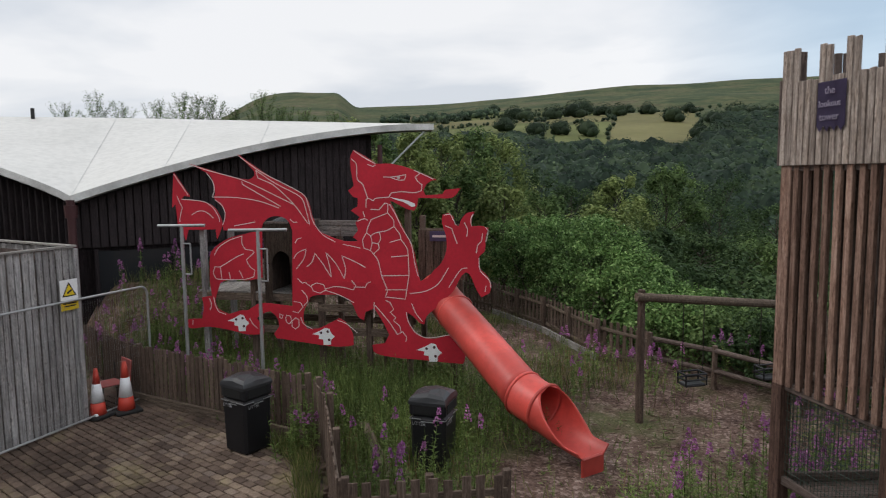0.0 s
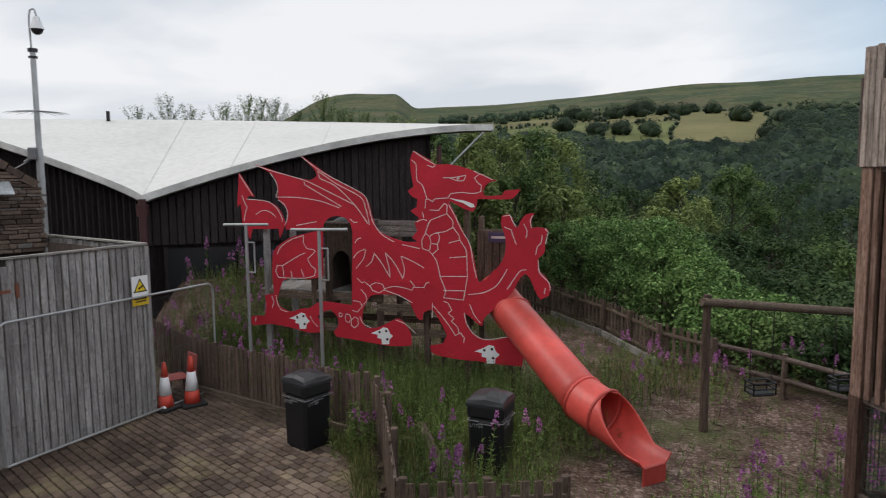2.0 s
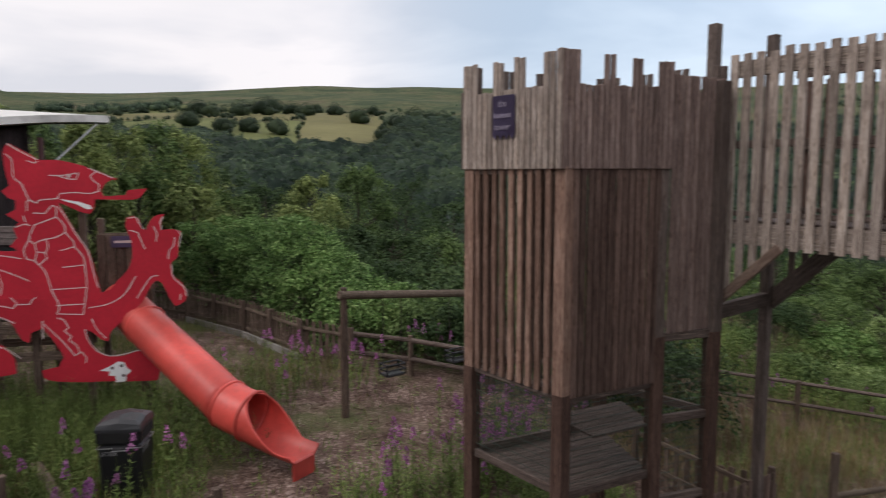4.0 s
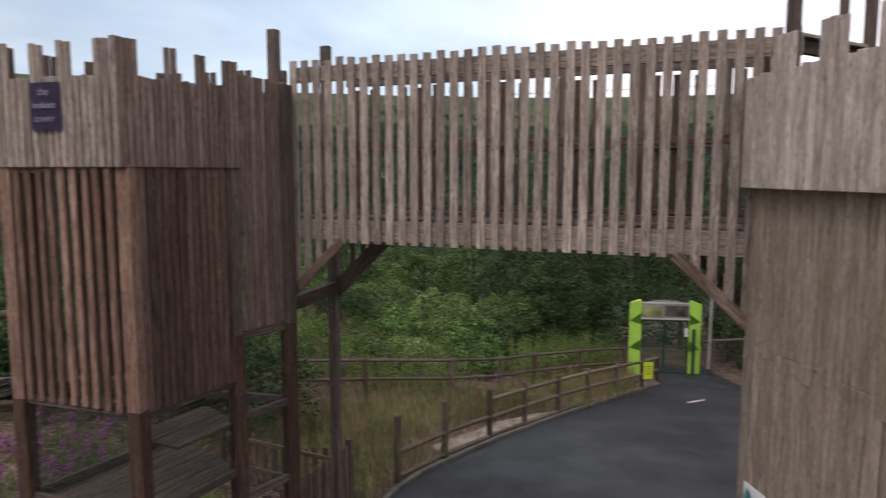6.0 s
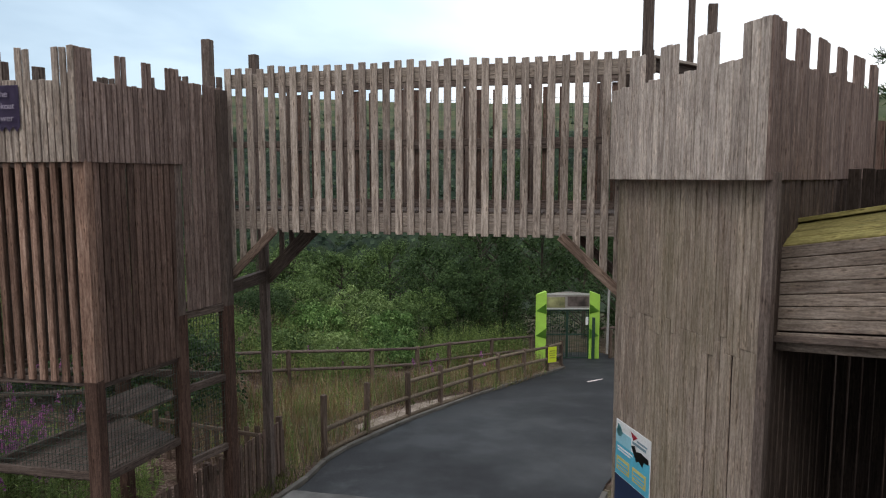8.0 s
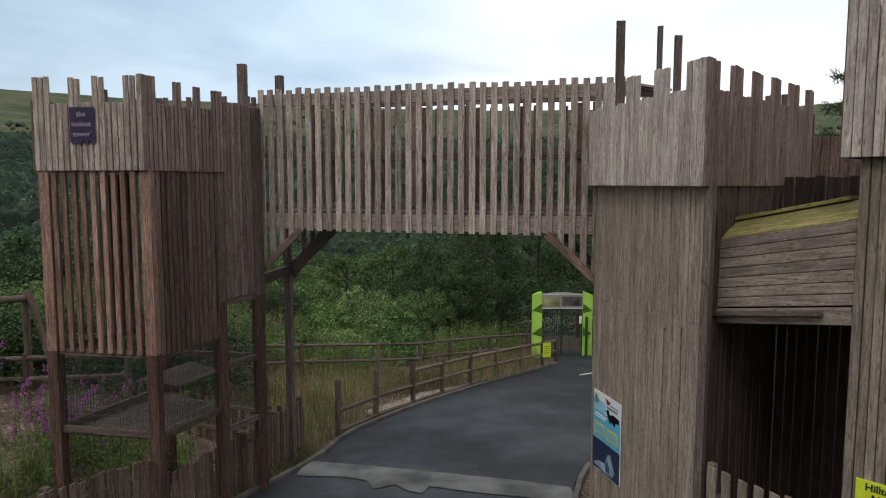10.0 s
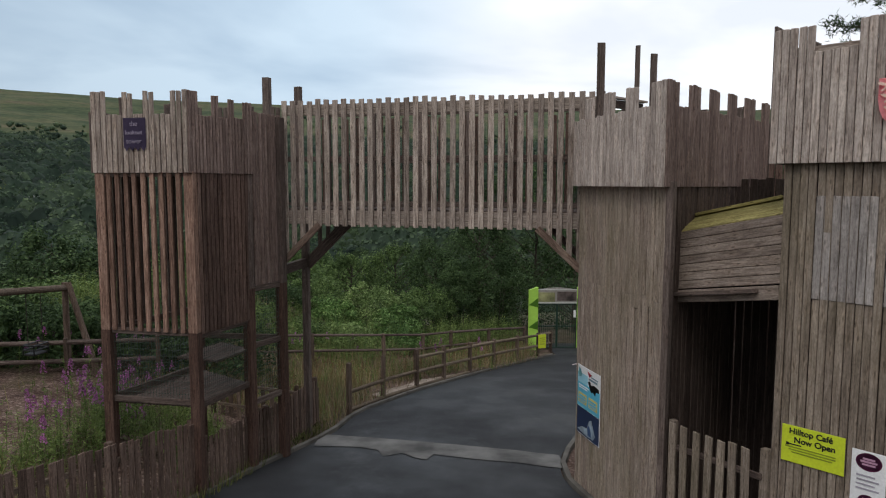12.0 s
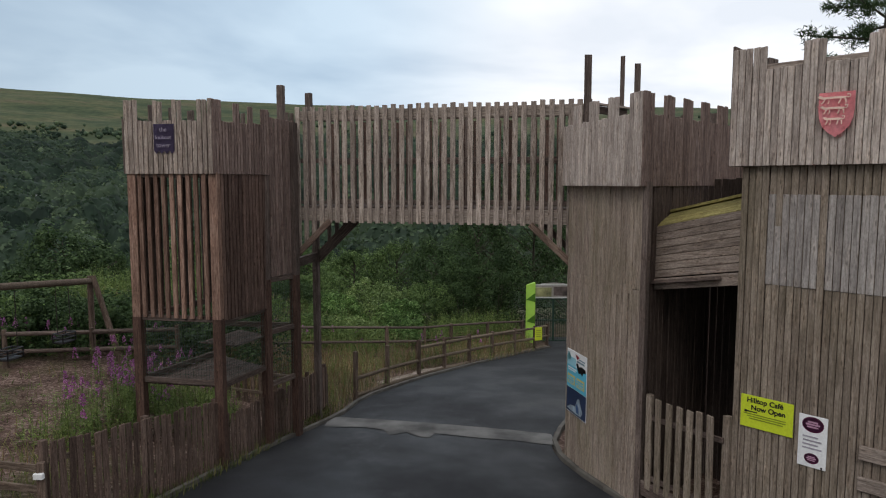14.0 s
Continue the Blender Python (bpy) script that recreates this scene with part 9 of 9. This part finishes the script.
weeds("leafy_weeds", "rank green weeds round the mesh tower's legs", scatter(620, [(-7.2, 5.6), (-6.1, 5.2), (-5.75, 6.2), (-4.9, 7.6), (-4.6, 9.4), (-5.6, 10.4), (-7.4, 9.6), (-6.3, 7.6)]), WILLOWHERB, 0.25, 0.9)
weeds("leafy_weeds", "weeds growing under the slide", scatter(420, [(-13.5, 2.0), (-9.2, 4.4), (-8.6, 5.6), (-10.2, 6.6), (-13.8, 5.4)]), WILLOWHERB, 0.3, 0.9)
weeds("low_weeds", "low green seedlings scattered in the gravel", scatter(900, PLAY), WILLOWHERB, 0.05, 0.22, 0.07, 8)
weeds("low_weeds", "low seedlings along the paving edge and bank", scatter(300, [(-14.3, 0.1), (-12.4, 1.25), (-10.7, 2.3), (-10.7, 1.8), (-12.4, 0.75), (-14.3, -0.3)]), WILLOWHERB, 0.08, 0.3, 0.07, 8)
weeds("rusty_weeds", "reddish seeding weed stems in the gravel", scatter(500, PLAY, bare_gravel), RUSTY, 0.25, 0.7, 0.05, 10)
weeds("meadow_weeds", "tall light green willowherb behind the field fence", scatter(2600, MEADOW, lambda x, y: max(0.0, 0.45 + 1.3 * noise.noise((x * 0.35, y * 0.35, 12)))), WILLOWHERB, 0.8, 1.7, 0.16, 18)
weeds("verge_weeds", "green weeds scattered through the dry verge", scatter(900, VERGE, verge_growth), WILLOWHERB, 0.25, 0.85, 0.10)
weeds("rusty_weeds", "rust-brown dock and seed heads in the verge", scatter(1300, VERGE, verge_growth), RUSTY, 0.4, 1.0, 0.05, 14)


def willowherb(x, y, n, r, flowers=0.75, h0=0.65, h1=1.15):
    """A clump of willowherb: stems with narrow leaves and magenta spikes."""
    ob = thing("willowherb_clump", "rosebay willowherb clump with magenta flower spikes", "wildflower", "willowherb")
    lv, fv = [], []
    for i in range(n):
        a, d = RNG.uniform(0, 6.28), r * math.sqrt(RNG.uniform())
        bx, by = x + math.cos(a) * d, y + math.sin(a) * d
        bz = ground_z(bx, by)
        h = RNG.uniform(h0, h1)
        lean_ = np.array([RNG.normal(0, 0.07), RNG.normal(0, 0.07), 1.0])
        lean_ /= np.linalg.norm(lean_)
        b0 = np.array([bx, by, bz])
        sn = unit(np.cross(lean_[None], RNG.normal(size=(2, 3))))
        lv.append(diamonds(np.repeat((b0 + lean_ * h / 2)[None], 2, 0), sn, h, 0.014, np.repeat(lean_[None], 2, 0)))
        k = int(30 * h)
        t = RNG.uniform(0.12, 0.82, k)
        ang = np.arange(k) * 2.4
        out = np.stack([np.cos(ang), np.sin(ang), np.full(k, 0.35)], axis=1)
        ll = 0.13 * (1.15 - t)
        lv.append(diamonds(b0 + lean_ * (t * h)[:, None] + out * ll[:, None] * 0.45, unit(np.array([0, 0, 1.0]) - out * 0.3 + RNG.normal(size=(k, 3)) * 0.2), ll + 0.03, 0.024, out))
        if RNG.uniform() < flowers:
            k = 34
            t = RNG.uniform(0, 1, k) ** 0.8
            ang = RNG.uniform(0, 6.28, k)
            rr = 0.046 * (1 - t) + 0.012
            out = np.stack([np.cos(ang), np.sin(ang), np.full(k, 0.1)], axis=1)
            fv.append(diamonds(b0 + lean_ * (h * (0.80 + 0.22 * t))[:, None] + out * rr[:, None], unit(out + RNG.normal(size=(k, 3)) * 0.5), 0.042, 0.032))
    o = new("foliage", quad_mesh("foliage", np.concatenate(lv), WILLOWHERB))
    o.parent = ob
    o["kind"] = "stuff"
    if fv:
        o = new("flower_mass", quad_mesh("flower_mass", np.concatenate(fv), FLOWER))
        o.parent = ob
        o["label"] = "magenta flower spikes"
        o["kind"] = "stuff"
    return ob


for x, y, n, r, fl in ((-13.9, 0.5, 12, 0.5, 0.6), (-13.0, 1.1, 14, 0.6, 0.7), (-12.0, 1.7, 14, 0.6, 0.7), (-11.2, 2.2, 10, 0.5, 0.6), (-15.4, -0.2, 14, 0.7, 0.8), (-16.3, 0.6, 14, 0.8, 0.8), (-16.6, 2.2, 14, 0.8, 0.8), (-17.4, -0.9, 16, 0.8, 0.9), (-17.6, 0.8, 16, 0.8, 0.9), (-17.8, 2.6, 12, 0.8, 0.9), (-16.0, -1.0, 12, 0.6, 0.7), (-14.6, 1.3, 12, 0.5, 0.5),
                      (-10.35, 1.95, 12, 0.28, 0.1), (-10.2, 2.5, 8, 0.4, 0.3), (-10.0, 1.75, 7, 0.25, 0.15), (-8.0, 2.62, 6, 0.25, 1.0), (-7.5, 2.5, 3, 0.25, 1.0), (-8.35, 3.2, 3, 0.12, 0.9), (-8.3, 4.0, 3, 0.2, 0.7), (-9.5, 3.0, 6, 0.4, 0.3),
                      (-6.7, 6.3, 6, 0.4, 0.8), (-6.2, 5.5, 5, 0.35, 0.7), (-6.4, 7.3, 8, 0.5, 0.8), (-7.2, 8.2, 6, 0.5, 0.8), (-6.0, 7.9, 12, 0.4, 0.9), (-5.9, 6.9, 8, 0.3, 0.8), (-10.5, 8.9, 10, 0.5, 0.8), (-11.6, 8.5, 12, 0.6, 0.7), (-12.6, 8.3, 12, 0.7, 0.6), (-10.9, 7.4, 10, 0.6, 0.4), (-11.6, 6.7, 9, 0.6, 0.3),
                      (-6.6, 8.6, 12, 0.5, 0.95), (-6.9, 9.4, 12, 0.5, 0.95), (-6.2, 8.6, 10, 0.4, 0.95), (-6.5, 9.9, 10, 0.5, 0.9), (-5.6, 9.3, 10, 0.4, 0.9), (-7.6, 9.8, 8, 0.5, 0.9), (-15.6, 0.9, 12, 0.7, 0.9), (-14.9, 0.3, 10, 0.5, 0.9), (-13.4, 0.7, 10, 0.5, 0.9), (-12.5, 1.3, 9, 0.4, 0.9),
                      (-9.2, 11.1, 10, 0.6, 0.8), (-7.6, 11.4, 10, 0.6, 0.8), (-10.6, 11.0, 8, 0.6, 0.8), (-5.5, 9.6, 8, 0.4, 0.6), (-5.2, 4.6, 5, 0.2, 0.0), (-4.75, 5.0, 4, 0.15, 0.0), (-4.25, 6.1, 4, 0.15, 0.0),
                      (-0.5, 17.5, 8, 0.7, 0.4), (1.2, 19.3, 6, 0.6, 0.4), (-3.5, 19.5, 10, 0.9, 0.3), (-5.5, 18.0, 10, 0.9, 0.3)):
    willowherb(x, y, n, r, fl)

# ------------------------------------------------------------ rubble stones and paving blocks
PIECES = {}


def block_mesh(w, d, h, material, seed, name):
    key = (round(w, 2), round(d, 2), round(h, 2), seed, name)
    if key not in PIECES:
        rnd = random.Random(hash((round(w * 100), round(d * 100), seed)) & 0xFFFF)
        bm = bmesh.new()
        add_box(bm, 0, 0, 0, w, d, h, None, min(w, d, h) * 0.14)
        for v in bm.verts:
            v.co += Vector((rnd.uniform(-1, 1) * w * 0.02, rnd.uniform(-1, 1) * d * 0.02, rnd.uniform(-1, 1) * h * 0.03))
        me = bpy.data.meshes.new(name)
        bm.to_mesh(me)
        bm.free()
        me.materials.append(material)
        PIECES[key] = me
    return PIECES[key]


rnd = random.Random(5)
z = 2.75
count = 0
while z < 5.6 and count < 295:
    h = rnd.choice((0.055, 0.07, 0.085, 0.11))
    s = rnd.uniform(-0.1, 0.0)
    while s < 1.9 and count < 295:
        w = rnd.choice((0.14, 0.20, 0.28, 0.36, 0.44))
        if z + h > 4.08 + 0.72 * (s + w * 0.3):
            s += w
            continue
        p = WA + wd * (s + w / 2) + wn * 0.02
        ob = new("stone", block_mesh(w - 0.012, 0.16, h - 0.010, STONE, rnd.randint(0, 2), "stone"))
        ob.parent = stone_wall
        ob.matrix_world = pose(p.x, p.y, z + h / 2, rnd.uniform(-2, 2), rnd.uniform(-1, 1), math.degrees(math.atan2(wd.y, wd.x)) + rnd.uniform(-2, 2))
        s += w
        count += 1
    z += h


def brick_mat():
    m, nt, b = mat_base("paving_block", 0.78, 0, 0.25)
    v = coords(nt, (1, 1, 1), False)
    col = ramp(nt, random_value(nt), [(0.0, (0.105, 0.076, 0.062)), (0.4, (0.185, 0.138, 0.110)), (0.75, (0.275, 0.215, 0.168)), (1.0, (0.21, 0.168, 0.145))])
    isl = ramp(nt, island_value(nt), [(0.0, (0.6, 0.58, 0.56)), (1.0, (1.25, 1.2, 1.15))])
    col = mix(nt, 0.8, col, isl, "MULTIPLY")
    fine = noise_tex(nt, v, 30, 5, 0.7)
    col = mix(nt, 0.8, col, mix(nt, 1.0, col, ramp(nt, fine, [(0.3, (0.5, 0.5, 0.5)), (0.7, (1.25, 1.25, 1.25))]), "MULTIPLY"))
    big = ramp(nt, noise_tex(nt, v, 0.55, 4, 0.6), [(0.40, (0.36, 0.33, 0.31)), (0.6, (1.0, 0.98, 0.96))])
    col = mix(nt, 0.85, col, big, "MULTIPLY")
    lich = ramp(nt, noise_tex(nt, v, 1.1, 5, 0.65), [(0.55, (0, 0, 0)), (0.70, (0.55, 0.55, 0.55))])
    col = mix(nt, lich, col, (0.21, 0.175, 0.085))
    nt.links.new(col, b.inputs["Base Color"])
    bump(nt, b, fine, 0.4, 0.006)
    return m


PAVING = brick_mat()
paving = thing("paving", "brown concrete block paving, mossy and stained", "paving", "", "structure")
AREA = [(-14.35, -0.66), (-12.45, 0.74), (-10.72, 1.92), (-9.8, 2.12), (-6.95, 1.58), (-5.6, 1.2), (-5.9, -6.0), (-9.4, -6.0), (-13.2, -1.45), (-14.7, -0.9)]


bm = bmesh.new()
f = bm.faces.new([bm.verts.new((x, y, -0.030)) for x, y in AREA])
r = bmesh.ops.extrude_face_region(bm, geom=[f])
for v in r["geom"]:
    if isinstance(v, bmesh.types.BMVert):
        v.co.z = -0.2
bmesh.ops.recalc_face_normals(bm, faces=bm.faces)
part("bedding", bm, plain("dirt_joint", (0.024, 0.024, 0.015), 0.95, var=0.3), paving)
cells = []
ca, sa = math.cos(radians(28)), math.sin(radians(28))
for j in range(-60, 60):
    for i in range(-45, 45):
        lx, ly = (i + (0.5 if j % 2 else 0.0)) * 0.215, j * 0.142
        x, y = -10.4 + lx * ca - ly * sa, -0.6 + lx * sa + ly * ca
        if x < -6.2 and inside(x, y, AREA):
            cells.append((math.hypot(x + 10.2, y + 0.1), x, y))
cells.sort()
rnd = random.Random(8)
for k, (d, x, y) in enumerate(cells[:300]):
    ob = new("block", block_mesh(0.199, 0.125, 0.06, PAVING, k % 5, "block"))
    ob.parent = paving
    ob.matrix_world = pose(x, y, -0.03 + rnd.uniform(-0.003, 0.003), rnd.uniform(-1, 1), rnd.uniform(-1, 1), 28 + rnd.uniform(-1, 1))
verts, faces = [], []
base = block_mesh(0.199, 0.125, 0.06, PAVING, 0, "block")
bv = np.array([v.co for v in base.vertices])
bf = [tuple(p.vertices) for p in base.polygons]
for d, x, y in cells[300:]:
    m = pose(x, y, -0.03 + rnd.uniform(-0.003, 0.003), rnd.uniform(-1, 1), rnd.uniform(-1, 1), 28 + rnd.uniform(-1, 1))
    a = np.array(m)
    n0 = len(verts)
    verts += [tuple(v) for v in (bv @ a[:3, :3].T + a[:3, 3])]
    faces += [tuple(n0 + q for q in f) for f in bf]
me = bpy.data.meshes.new("blocks")
me.from_pydata(verts, [], faces)
me.materials.append(PAVING)
ob = new("more_blocks", me)
ob.parent = paving
ob["kind"] = "stuff"
